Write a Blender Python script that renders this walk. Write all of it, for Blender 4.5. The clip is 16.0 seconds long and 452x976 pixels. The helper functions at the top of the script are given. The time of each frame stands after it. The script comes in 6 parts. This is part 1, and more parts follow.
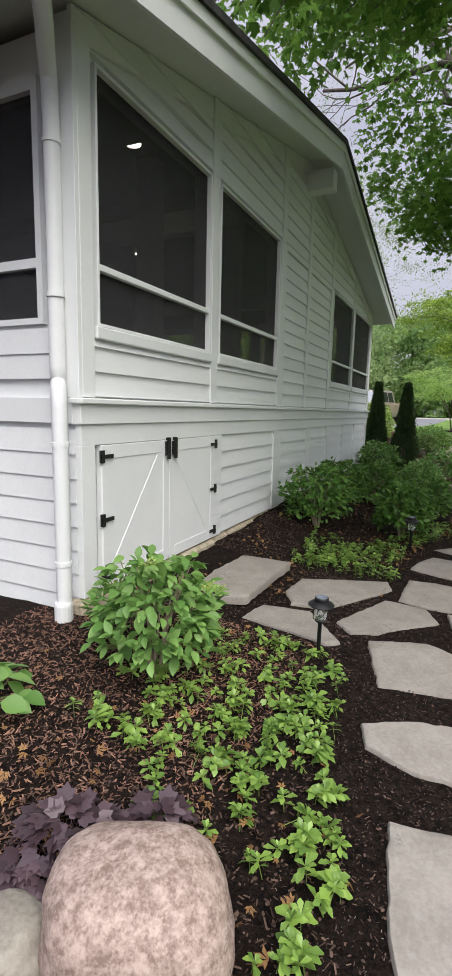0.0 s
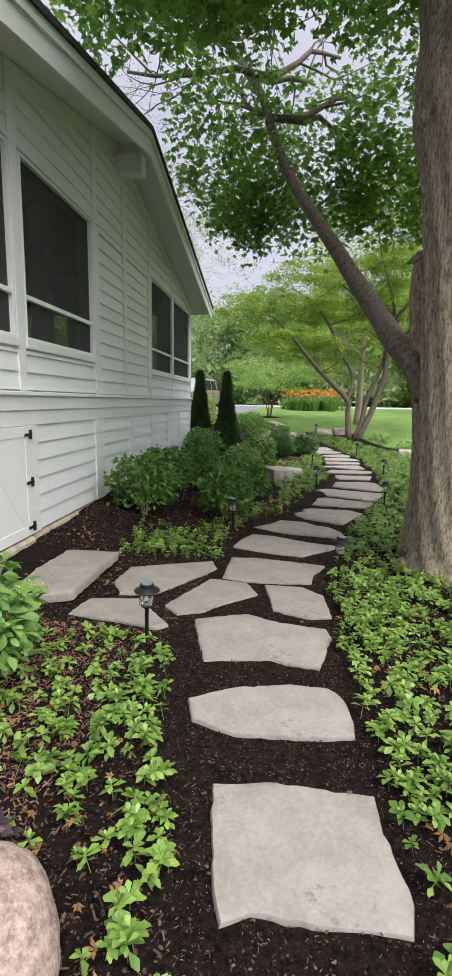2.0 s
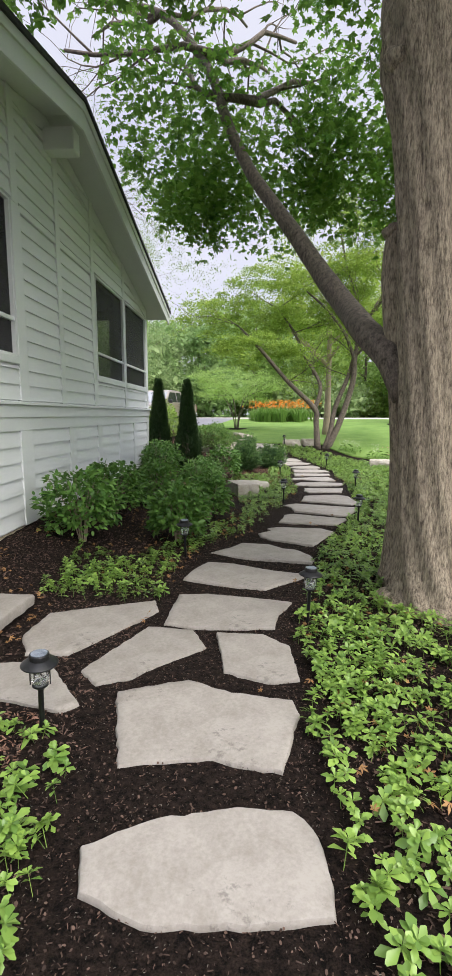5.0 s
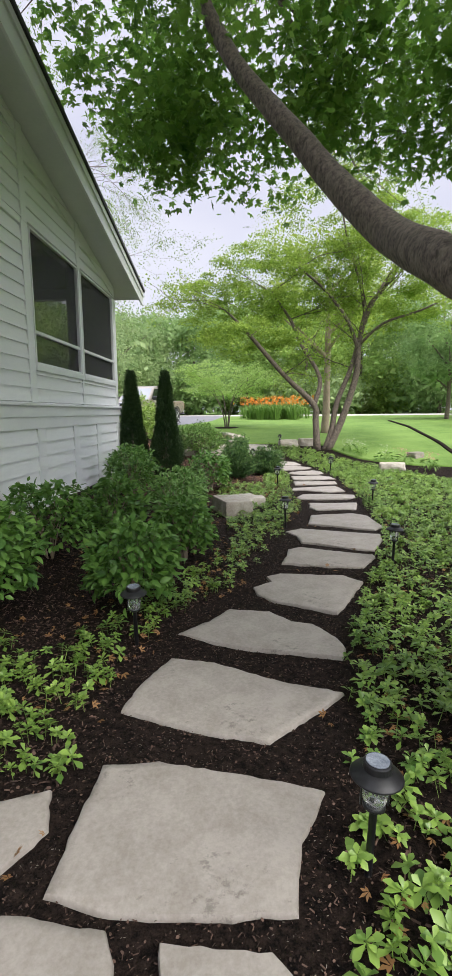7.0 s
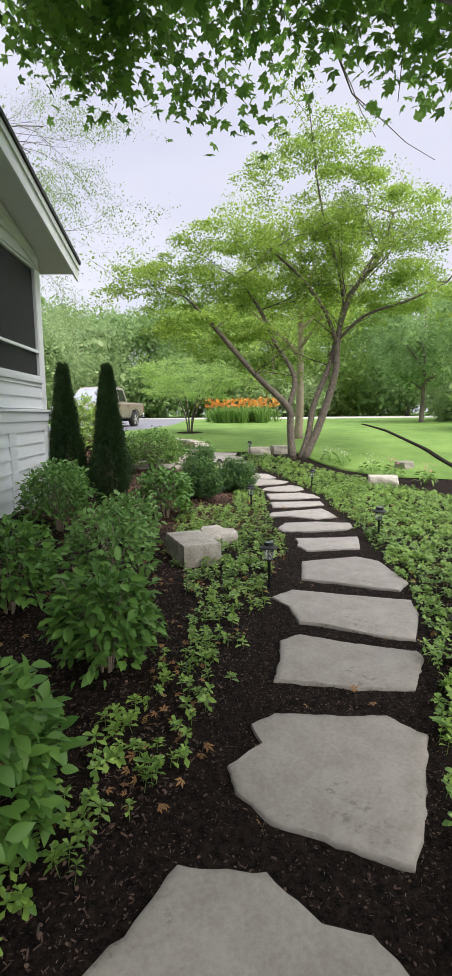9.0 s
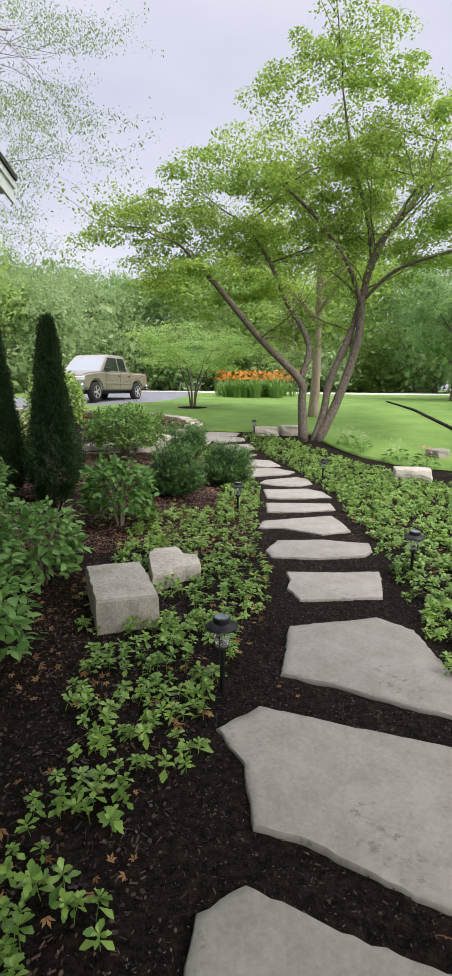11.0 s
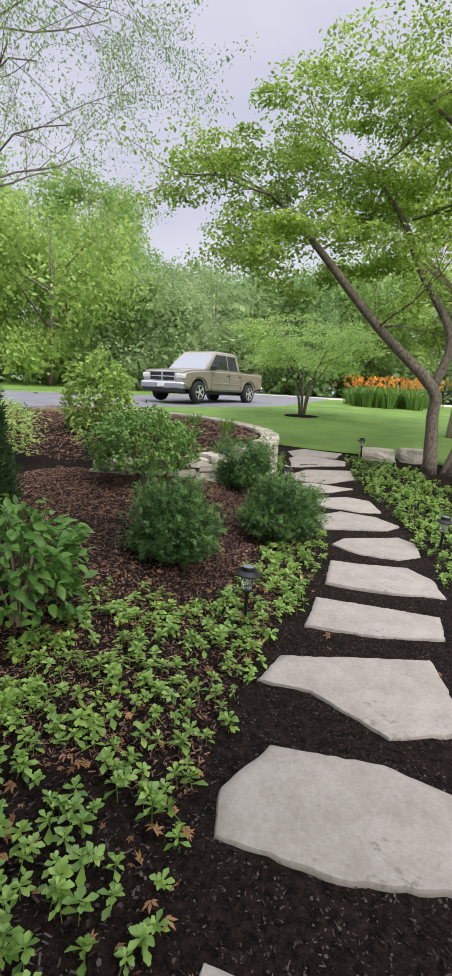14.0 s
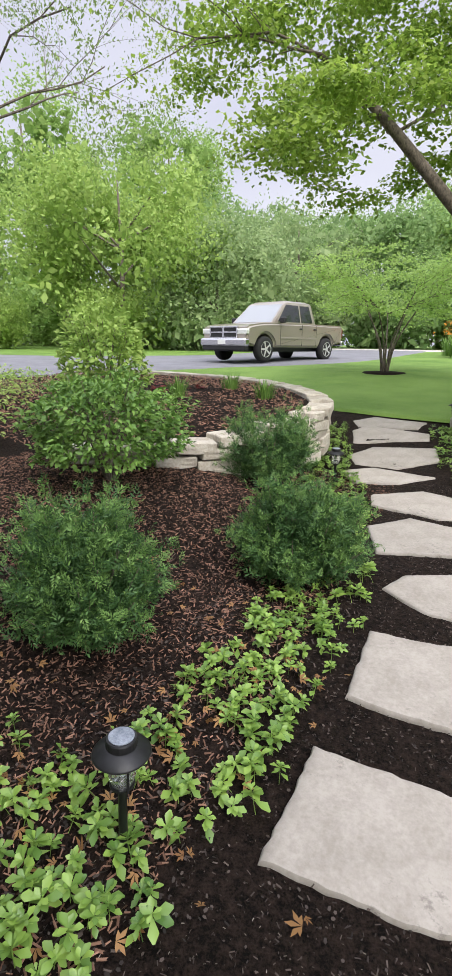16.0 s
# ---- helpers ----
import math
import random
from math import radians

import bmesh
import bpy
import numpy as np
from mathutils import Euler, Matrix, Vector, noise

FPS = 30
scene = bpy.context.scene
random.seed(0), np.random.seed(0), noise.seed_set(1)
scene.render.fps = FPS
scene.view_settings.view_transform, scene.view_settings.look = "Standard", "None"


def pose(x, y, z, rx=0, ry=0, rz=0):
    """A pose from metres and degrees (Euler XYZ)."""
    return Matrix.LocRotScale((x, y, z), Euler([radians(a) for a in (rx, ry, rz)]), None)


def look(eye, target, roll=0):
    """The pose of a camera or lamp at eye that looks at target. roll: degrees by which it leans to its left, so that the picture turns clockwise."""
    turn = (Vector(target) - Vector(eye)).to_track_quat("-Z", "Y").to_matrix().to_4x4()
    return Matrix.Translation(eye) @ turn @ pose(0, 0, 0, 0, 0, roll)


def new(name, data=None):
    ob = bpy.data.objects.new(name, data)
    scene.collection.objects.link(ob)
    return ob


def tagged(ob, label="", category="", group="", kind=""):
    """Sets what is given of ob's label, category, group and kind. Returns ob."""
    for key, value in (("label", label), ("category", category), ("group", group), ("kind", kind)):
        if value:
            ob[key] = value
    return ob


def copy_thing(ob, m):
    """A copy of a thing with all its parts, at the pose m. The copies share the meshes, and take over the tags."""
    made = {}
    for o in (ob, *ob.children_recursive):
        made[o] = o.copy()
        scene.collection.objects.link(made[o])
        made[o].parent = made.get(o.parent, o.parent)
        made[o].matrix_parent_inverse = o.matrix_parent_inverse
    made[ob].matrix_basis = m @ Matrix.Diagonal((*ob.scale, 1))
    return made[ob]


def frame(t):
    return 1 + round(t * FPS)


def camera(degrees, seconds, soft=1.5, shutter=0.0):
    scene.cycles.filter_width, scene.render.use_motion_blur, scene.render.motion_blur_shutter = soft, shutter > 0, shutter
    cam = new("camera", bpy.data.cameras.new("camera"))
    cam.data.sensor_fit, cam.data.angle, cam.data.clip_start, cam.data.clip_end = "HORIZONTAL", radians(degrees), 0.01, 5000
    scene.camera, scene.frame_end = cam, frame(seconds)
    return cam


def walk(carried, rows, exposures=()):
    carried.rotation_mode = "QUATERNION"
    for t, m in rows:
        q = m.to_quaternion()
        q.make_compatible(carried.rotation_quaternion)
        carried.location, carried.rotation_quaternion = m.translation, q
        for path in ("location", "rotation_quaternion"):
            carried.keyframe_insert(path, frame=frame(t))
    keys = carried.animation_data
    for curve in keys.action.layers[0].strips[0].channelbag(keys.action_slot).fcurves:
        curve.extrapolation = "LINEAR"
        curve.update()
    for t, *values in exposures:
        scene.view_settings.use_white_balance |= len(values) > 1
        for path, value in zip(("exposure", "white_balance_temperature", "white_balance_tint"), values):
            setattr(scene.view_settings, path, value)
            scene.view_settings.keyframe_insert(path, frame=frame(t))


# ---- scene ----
cam = camera(48.3, 16.0)
PATH = [
    (0, (0.3, -0.387, 1.599), (-0.535, 1.404, 1.292), 1.3),
    (0.5, (0.35, -0.35, 1.596), (-0.317, 1.509, 1.283), 1.3),
    (1, (0.395, -0.325, 1.587), (-0.105, 1.585, 1.264), 1.1),
    (1.5, (0.399, -0.344, 1.595), (0.058, 1.599, 1.262), 1.0),
    (2, (0.393, -0.37, 1.598), (0.187, 1.591, 1.258), 1.0),
    (2.5, (0.398, -0.372, 1.602), (0.297, 1.596, 1.262), 0.9),
    (3, (0.391, -0.35, 1.592), (0.37, 1.621, 1.255), 0.9),
    (3.5, (0.443, -0.244, 1.574), (0.453, 1.727, 1.235), 0.8),
    (4, (0.503, -0.096, 1.564), (0.464, 1.877, 1.24), 0.8),
    (4.2, (0.51, 0.006, 1.549), (0.443, 1.98, 1.231), 0.9),
    (6.3, (0.569, 1.821, 1.497), (0.461, 3.802, 1.244), -0.2),
    (6.5, (0.569, 2.054, 1.496), (0.467, 4.035, 1.236), -0.2),
    (7, (0.554, 2.652, 1.519), (0.485, 4.628, 1.222), -0.5),
    (7.5, (0.503, 3.229, 1.527), (0.468, 5.203, 1.209), -0.7),
    (8, (0.547, 3.767, 1.566), (0.536, 5.739, 1.232), -0.6),
    (8.5, (0.563, 4.311, 1.548), (0.592, 6.285, 1.228), -0.6),
    (9, (0.573, 4.826, 1.562), (0.639, 6.804, 1.272), -0.5),
    (9.2, (0.619, 5.032, 1.563), (0.691, 7.01, 1.276), -0.6),
    (11.3, (1.211, 7.174, 1.549), (1.171, 9.132, 1.141), 0.9),
    (11.5, (1.269, 7.36, 1.563), (1.198, 9.315, 1.148), 1.0),
    (12, (1.46, 7.845, 1.538), (1.308, 9.795, 1.122), 1.3),
    (12.5, (1.604, 8.323, 1.526), (1.38, 10.267, 1.114), 1.7),
    (13, (1.709, 8.864, 1.559), (1.365, 10.796, 1.175), 2.8),
    (13.5, (1.861, 9.403, 1.534), (1.368, 11.311, 1.193), 3.6),
    (14, (1.926, 9.938, 1.538), (1.399, 11.828, 1.15), 3.3),
    (14.5, (1.953, 10.422, 1.538), (1.43, 12.302, 1.099), 2.5),
    (15, (2.01, 10.982, 1.513), (1.458, 12.836, 1.007), 2.2),
    (15.5, (2.017, 11.491, 1.479), (1.379, 13.307, 0.937), 2.3),
    (16, (2.043, 12.057, 1.496), (1.198, 13.784, 0.945), 0.8),
]
walk(cam, [(t, look(eye, target, roll)) for t, eye, target, roll in PATH], [(0.0, 0.06), (2.0, 0.25), (4.0, 0.4), (9.0, 0.45), (12.0, 0.27), (14.0, 0.2), (15.0, 0.16), (16.0, 0.38)])

# ---------------------------------------------------------------- world and sun
world = bpy.data.worlds.new("overcast_sky")
scene.world = world
world.use_nodes = True
wn = world.node_tree
for n in list(wn.nodes):
    wn.nodes.remove(n)
w_out = wn.nodes.new("ShaderNodeOutputWorld")
w_bg = wn.nodes.new("ShaderNodeBackground")
w_sky = wn.nodes.new("ShaderNodeTexSky")
w_sky.sky_type = "NISHITA"
w_sky.sun_disc = False
w_sky.sun_elevation = radians(50)
w_sky.sun_rotation = radians(150)
w_sky.air_density, w_sky.dust_density, w_sky.ozone_density = 1.0, 4.0, 1.0
w_mix = wn.nodes.new("ShaderNodeMix")
w_mix.data_type = "RGBA"
w_mix.inputs[0].default_value = 0.86
w_co = wn.nodes.new("ShaderNodeTexCoord")
w_map = wn.nodes.new("ShaderNodeMapping")
w_map.inputs["Scale"].default_value = (1.2, 1.2, 3.0)
w_noise = wn.nodes.new("ShaderNodeTexNoise")
w_noise.inputs["Scale"].default_value = 1.6
w_noise.inputs["Detail"].default_value = 4
w_ramp = wn.nodes.new("ShaderNodeValToRGB")
w_ramp.color_ramp.elements[0].position, w_ramp.color_ramp.elements[0].color = 0.3, (8.6, 8.7, 10.8, 1)
w_ramp.color_ramp.elements[1].position, w_ramp.color_ramp.elements[1].color = 0.72, (11.0, 11.0, 12.4, 1)
wn.links.new(w_co.outputs["Generated"], w_map.inputs[0])
wn.links.new(w_map.outputs[0], w_noise.inputs["Vector"])
wn.links.new(w_noise.outputs[0], w_ramp.inputs[0])
wn.links.new(w_sky.outputs[0], w_mix.inputs[6])
wn.links.new(w_ramp.outputs[0], w_mix.inputs[7])
# an overcast sky is brightest overhead
w_sep = wn.nodes.new("ShaderNodeSeparateXYZ")
wn.links.new(w_co.outputs["Generated"], w_sep.inputs[0])
w_high = wn.nodes.new("ShaderNodeMapRange")
w_high.inputs[1].default_value, w_high.inputs[2].default_value = 0.60, 1.0
w_high.inputs[3].default_value, w_high.inputs[4].default_value = 1.0, 3.6
wn.links.new(w_sep.outputs[2], w_high.inputs[0])
w_scale = wn.nodes.new("ShaderNodeVectorMath")
w_scale.operation = "SCALE"
wn.links.new(w_mix.outputs[2], w_scale.inputs[0])
wn.links.new(w_high.outputs[0], w_scale.inputs["Scale"])
wn.links.new(w_scale.outputs[0], w_bg.inputs[0])
w_bg.inputs[1].default_value = 0.067
wn.links.new(w_bg.outputs[0], w_out.inputs[0])

sun_data = bpy.data.lights.new("sun", "SUN")
sun_data.energy, sun_data.angle, sun_data.color = 3.5, radians(50), (1.0, 0.97, 0.92)
sun = new("sun", sun_data)
sun.matrix_basis = look((16, -7, 24), (0, 8, 0))


# ---------------------------------------------------------------- materials
def nodes_of(name):
    m = bpy.data.materials.new(name)
    m.use_nodes = True
    t = m.node_tree
    return m, t, t.nodes["Principled BSDF"]


def ramp_of(t, stops):
    r = t.nodes.new("ShaderNodeValToRGB")
    while len(r.color_ramp.elements) < len(stops):
        r.color_ramp.elements.new(0.5)
    for e, (p, c) in zip(r.color_ramp.elements, stops):
        e.position, e.color = p, (*c, 1)
    return r


def noise_of(t, scale, detail=4, rough=0.6, stretch=(1, 1, 1)):
    co = t.nodes.new("ShaderNodeTexCoord")
    mp = t.nodes.new("ShaderNodeMapping")
    mp.inputs["Scale"].default_value = stretch
    n = t.nodes.new("ShaderNodeTexNoise")
    n.inputs["Scale"].default_value, n.inputs["Detail"].default_value, n.inputs["Roughness"].default_value = scale, detail, rough
    t.links.new(co.outputs["Object"], mp.inputs[0])
    t.links.new(mp.outputs[0], n.inputs["Vector"])
    return n


def surface(name, dark, light, scale=6, fine=60, bump=0.3, depth=0.01, rough=0.7, metal=0.0, stretch=(1, 1, 1), random_tint=0.0, spec=0.5, span=(0.32, 0.68)):
    """A solid surface: colour that drifts at one scale and grains at another, with relief."""
    m, t, b = nodes_of(name)
    big, small = noise_of(t, scale, 5, 0.6, stretch), noise_of(t, fine, 4, 0.65, stretch)
    mix = t.nodes.new("ShaderNodeMath")
    mix.operation = "MULTIPLY_ADD"
    mix.inputs[1].default_value, mix.inputs[2].default_value = 0.45, 0.0
    t.links.new(small.outputs[0], mix.inputs[0])
    add = t.nodes.new("ShaderNodeMath")
    add.operation = "MULTIPLY_ADD"
    add.inputs[1].default_value = 0.55
    t.links.new(big.outputs[0], add.inputs[0])
    t.links.new(mix.outputs[0], add.inputs[2])
    r = ramp_of(t, [(span[0], dark), (span[1], light)])
    t.links.new(add.outputs[0], r.inputs[0])
    colour = r.outputs[0]
    if random_tint:
        info = t.nodes.new("ShaderNodeObjectInfo")
        mr = t.nodes.new("ShaderNodeMapRange")
        mr.inputs[3].default_value, mr.inputs[4].default_value = 1 - random_tint, 1 + random_tint
        t.links.new(info.outputs["Random"], mr.inputs[0])
        hsv = t.nodes.new("ShaderNodeHueSaturation")
        t.links.new(mr.outputs[0], hsv.inputs["Value"])
        t.links.new(colour, hsv.inputs["Color"])
        colour = hsv.outputs[0]
    t.links.new(colour, b.inputs["Base Color"])
    b.inputs["Roughness"].default_value, b.inputs["Metallic"].default_value = rough, metal
    b.inputs["Specular IOR Level"].default_value = spec
    if bump:
        bp = t.nodes.new("ShaderNodeBump")
        bp.inputs["Strength"].default_value, bp.inputs["Distance"].default_value = bump, depth
        t.links.new(add.outputs[0], bp.inputs["Height"])
        t.links.new(bp.outputs[0], b.inputs["Normal"])
    return m


def foliage(name, dark, light, rough=0.5, through_light=0.35, spec=0.35):
    """Leaves: each one its own tint between dark and light, letting some light through."""
    m, t, b = nodes_of(name)
    geo = t.nodes.new("ShaderNodeNewGeometry")
    big = noise_of(t, 1.3, 3)
    add = t.nodes.new("ShaderNodeMath")
    add.operation = "MULTIPLY_ADD"
    add.inputs[1].default_value = 0.55
    half = t.nodes.new("ShaderNodeMath")
    half.operation = "MULTIPLY_ADD"
    half.inputs[1].default_value, half.inputs[2].default_value = 0.9, -0.22
    t.links.new(big.outputs[0], half.inputs[0])
    t.links.new(geo.outputs["Random Per Island"], add.inputs[0])
    t.links.new(half.outputs[0], add.inputs[2])
    r = ramp_of(t, [(0.1, dark), (0.9, light)])
    t.links.new(add.outputs[0], r.inputs[0])
    t.links.new(r.outputs[0], b.inputs["Base Color"])
    b.inputs["Roughness"].default_value = rough
    b.inputs["Specular IOR Level"].default_value = spec
    tr = t.nodes.new("ShaderNodeBsdfTranslucent")
    t.links.new(r.outputs[0], tr.inputs[0])
    mx = t.nodes.new("ShaderNodeMixShader")
    mx.inputs[0].default_value = through_light
    t.links.new(b.outputs[0], mx.inputs[1])
    t.links.new(tr.outputs[0], mx.inputs[2])
    t.links.new(mx.outputs[0], t.nodes["Material Output"].inputs[0])
    return m


WHITE = surface("white_painted_board", (0.74, 0.76, 0.76), (0.83, 0.84, 0.83), 2.0, 40, 0.08, 0.002, 0.45, stretch=(1, 0.15, 1), random_tint=0.02)
TRIM = surface("white_trim_paint", (0.76, 0.78, 0.78), (0.83, 0.84, 0.83), 3, 60, 0.05, 0.002, 0.4)
SOFFIT = surface("white_soffit_paint", (0.68, 0.70, 0.69), (0.76, 0.77, 0.76), 2, 30, 0.05, 0.002, 0.5)
SHINGLE = surface("dark_shingle", (0.02, 0.02, 0.022), (0.07, 0.068, 0.07), 8, 120, 0.8, 0.01, 0.9, span=(0.38, 0.62))
STONE = surface("pale_limestone_slab", (0.252, 0.226, 0.195), (0.350, 0.319, 0.284), 5.0, 55, 0.6, 0.006, 0.75, random_tint=0.07, span=(0.38, 0.60))


def stained(m, scale, low, high, dark):
    """Adds small dark stains and pits, uneven from slab to slab, to a finished surface."""
    t = m.node_tree
    b = t.nodes["Principled BSDF"]
    src = b.inputs["Base Color"].links[0].from_socket
    spots, patches = noise_of(t, scale, 5, 0.7), noise_of(t, 1.7, 3, 0.5)
    mul = t.nodes.new("ShaderNodeMath")
    mul.operation = "MULTIPLY"
    t.links.new(spots.outputs[0], mul.inputs[0])
    t.links.new(patches.outputs[0], mul.inputs[1])
    spot_range = t.nodes.new("ShaderNodeMapRange")
    spot_range.inputs[1].default_value, spot_range.inputs[2].default_value = low, high
    spot_range.inputs[3].default_value, spot_range.inputs[4].default_value = 1.0, dark
    t.links.new(mul.outputs[0], spot_range.inputs[0])
    hsv = t.nodes.new("ShaderNodeHueSaturation")
    t.links.new(src, hsv.inputs["Color"])
    t.links.new(spot_range.outputs[0], hsv.inputs["Value"])
    t.links.new(hsv.outputs[0], b.inputs["Base Color"])


stained(STONE, 26, 0.34, 0.42, 0.62)
ROCK = surface("buff_limestone_block", (0.29, 0.255, 0.20), (0.52, 0.48, 0.41), 4, 40, 0.7, 0.02, 0.85, random_tint=0.1, span=(0.38, 0.62))
GRANITE = surface("pink_granite", (0.20, 0.135, 0.11), (0.47, 0.36, 0.31), 26, 90, 0.35, 0.006, 0.7, span=(0.40, 0.60))
GREYROCK = surface("grey_fieldstone", (0.16, 0.14, 0.11), (0.34, 0.31, 0.26), 6, 50, 0.5, 0.01, 0.8)
FOUND = surface("rough_foundation_stone", (0.30, 0.25, 0.17), (0.60, 0.52, 0.40), 8, 50, 0.8, 0.02, 0.9, span=(0.38, 0.62))
MULCH = surface("dark_bark_mulch", (0.0035, 0.0024, 0.002), (0.036, 0.0235, 0.018), 34, 130, 1.0, 0.05, 0.95, spec=0.12, span=(0.41, 0.62))
LAWN = surface("mown_lawn", (0.092, 0.172, 0.032), (0.195, 0.305, 0.072), 0.7, 70, 1.0, 0.03, 0.8, spec=0.2, span=(0.38, 0.62))
ASPHALT = surface("grey_asphalt", (0.13, 0.13, 0.145), (0.22, 0.22, 0.24), 1.5, 90, 0.4, 0.004, 0.85)
CONCRETE = surface("pale_concrete_road", (0.42, 0.39, 0.36), (0.54, 0.50, 0.47), 1, 60, 0.2, 0.004, 0.85)
BARK = surface("grey_brown_bark", (0.10, 0.077, 0.056), (0.46, 0.38, 0.28), 48, 120, 1.0, 0.03, 0.9, stretch=(1, 1, 0.22), span=(0.38, 0.60))
BARK_DARK = surface("dark_limb_bark", (0.055, 0.044, 0.034), (0.23, 0.188, 0.15), 26, 80, 0.7, 0.012, 0.9, stretch=(1, 1, 0.6), span=(0.38, 0.62))
BARK_PALE = surface("pale_trunk_bark", (0.22, 0.17, 0.12), (0.42, 0.34, 0.26), 6, 30, 0.8, 0.02, 0.9, stretch=(1, 1, 0.3))
BLACK = surface("black_metal", (0.010, 0.010, 0.011), (0.022, 0.022, 0.024), 10, 80, 0.1, 0.001, 0.42, metal=0.3)
IRON = surface("black_iron", (0.006, 0.006, 0.006), (0.015, 0.015, 0.015), 10, 80, 0.1, 0.001, 0.5)
SOLAR = surface("dusty_solar_cell", (0.10, 0.12, 0.16), (0.34, 0.37, 0.42), 20, 150, 0.05, 0.001, 0.25)
CHIP = foliage("bark_chip", (0.010, 0.0065, 0.005), (0.17, 0.108, 0.082), 0.85, 0.0, 0.25)
CHIP_RED = foliage("dry_reddish_bark_chip", (0.05, 0.024, 0.016), (0.38, 0.215, 0.15), 0.85, 0.0, 0.25)
ORNAMENTAL = foliage("ornamental_tree_leaf", (0.13, 0.235, 0.034), (0.44, 0.58, 0.11), 0.5, 0.62)
CHIP_BLACK = foliage("fresh_black_bark_chip", (0.007, 0.006, 0.0055), (0.115, 0.088, 0.076), 0.8, 0.0, 0.3)
PEBBLE = foliage("pale_grit", (0.10, 0.085, 0.07), (0.34, 0.30, 0.25), 0.8, 0.0, 0.3)
DRY = foliage("dry_fallen_leaf", (0.16, 0.075, 0.025), (0.42, 0.24, 0.10), 0.7, 0.2)
PACHY = foliage("pachysandra_leaf", (0.085, 0.185, 0.036), (0.345, 0.51, 0.105), 0.33, 0.28, 0.5)
HYDRA = foliage("hydrangea_leaf", (0.10, 0.225, 0.05), (0.27, 0.45, 0.125), 0.45, 0.3)
HYDRA_DEEP = foliage("viburnum_leaf", (0.055, 0.145, 0.032), (0.20, 0.37, 0.075), 0.40, 0.35)
VIBURNUM = foliage("small_viburnum_leaf", (0.07, 0.16, 0.035), (0.24, 0.40, 0.085), 0.45, 0.3)
BLOOM = foliage("green_flower_head", (0.36, 0.48, 0.10), (0.58, 0.66, 0.22), 0.6, 0.4)
YEW = foliage("yew_needles", (0.020, 0.060, 0.020), (0.080, 0.165, 0.045), 0.6, 0.12)
YEW_TIP = foliage("yew_fresh_tips", (0.075, 0.165, 0.04), (0.19, 0.32, 0.085), 0.6, 0.15)
CEDAR = foliage("arborvitae_sprays", (0.014, 0.040, 0.014), (0.060, 0.11, 0.030), 0.7, 0.1)
MAPLE = foliage("maple_leaf", (0.08, 0.20, 0.032), (0.28, 0.47, 0.082), 0.42, 0.64)
BRIGHT = foliage("light_green_leaf", (0.22, 0.345, 0.045), (0.50, 0.61, 0.13), 0.5, 0.52)
DOGWOOD = foliage("dogwood_leaf", (0.30, 0.47, 0.11), (0.54, 0.70, 0.24), 0.5, 0.55)
FAR_A = foliage("far_leaves_green", (0.19, 0.325, 0.082), (0.44, 0.59, 0.195), 0.6, 0.5)
FAR_B = foliage("far_leaves_deep", (0.145, 0.26, 0.088), (0.37, 0.515, 0.205), 0.6, 0.5)
FAR_C = foliage("far_leaves_yellow_green", (0.20, 0.33, 0.068), (0.48, 0.62, 0.175), 0.6, 0.45)
FAR_D = foliage("far_leaves_blue_green", (0.19, 0.295, 0.12), (0.44, 0.55, 0.255), 0.6, 0.5)
AIRY = foliage("airy_tree_leaf", (0.16, 0.26, 0.075), (0.36, 0.48, 0.17), 0.5, 0.5)
LILY = foliage("lily_blade", (0.09, 0.19, 0.035), (0.22, 0.36, 0.08), 0.5, 0.35)
ORANGE = foliage("orange_lily_flower", (0.75, 0.22, 0.03), (0.92, 0.45, 0.08), 0.5, 0.4)
PINK = foliage("pink_flower", (0.75, 0.25, 0.28), (0.9, 0.5, 0.5), 0.5, 0.4)
PALE_BLOOM = foliage("cream_flower", (0.6, 0.62, 0.45), (0.8, 0.8, 0.7), 0.5, 0.4)
PURPLE = foliage("purple_coral_bells_leaf", (0.038, 0.021, 0.027), (0.15, 0.098, 0.115), 0.4, 0.2, 0.5)
RUST = foliage("rusty_red_leaf", (0.12, 0.02, 0.025), (0.30, 0.07, 0.06), 0.5, 0.3)


def plain(name, colour, rough=0.5, metal=0.0, emit=0.0, coat=0.0):
    m, t, b = nodes_of(name)
    b.inputs["Base Color"].default_value = (*colour, 1)
    b.inputs["Roughness"].default_value, b.inputs["Metallic"].default_value = rough, metal
    b.inputs["Coat Weight"].default_value = coat
    if emit:
        b.inputs["Emission Color"].default_value, b.inputs["Emission Strength"].default_value = (*colour, 1), emit
    return m


def screen_mesh(name, density):
    """Fine insect mesh: dark threads too thin to tell apart, with the openings between them."""
    m, t, b = nodes_of(name)
    b.inputs["Base Color"].default_value = (0.035, 0.034, 0.037, 1)
    b.inputs["Roughness"].default_value = 0.7
    clear = t.nodes.new("ShaderNodeBsdfTransparent")
    mx = t.nodes.new("ShaderNodeMixShader")
    mx.inputs[0].default_value = density
    t.links.new(clear.outputs[0], mx.inputs[1])
    t.links.new(b.outputs[0], mx.inputs[2])
    t.links.new(mx.outputs[0], t.nodes["Material Output"].inputs[0])
    return m


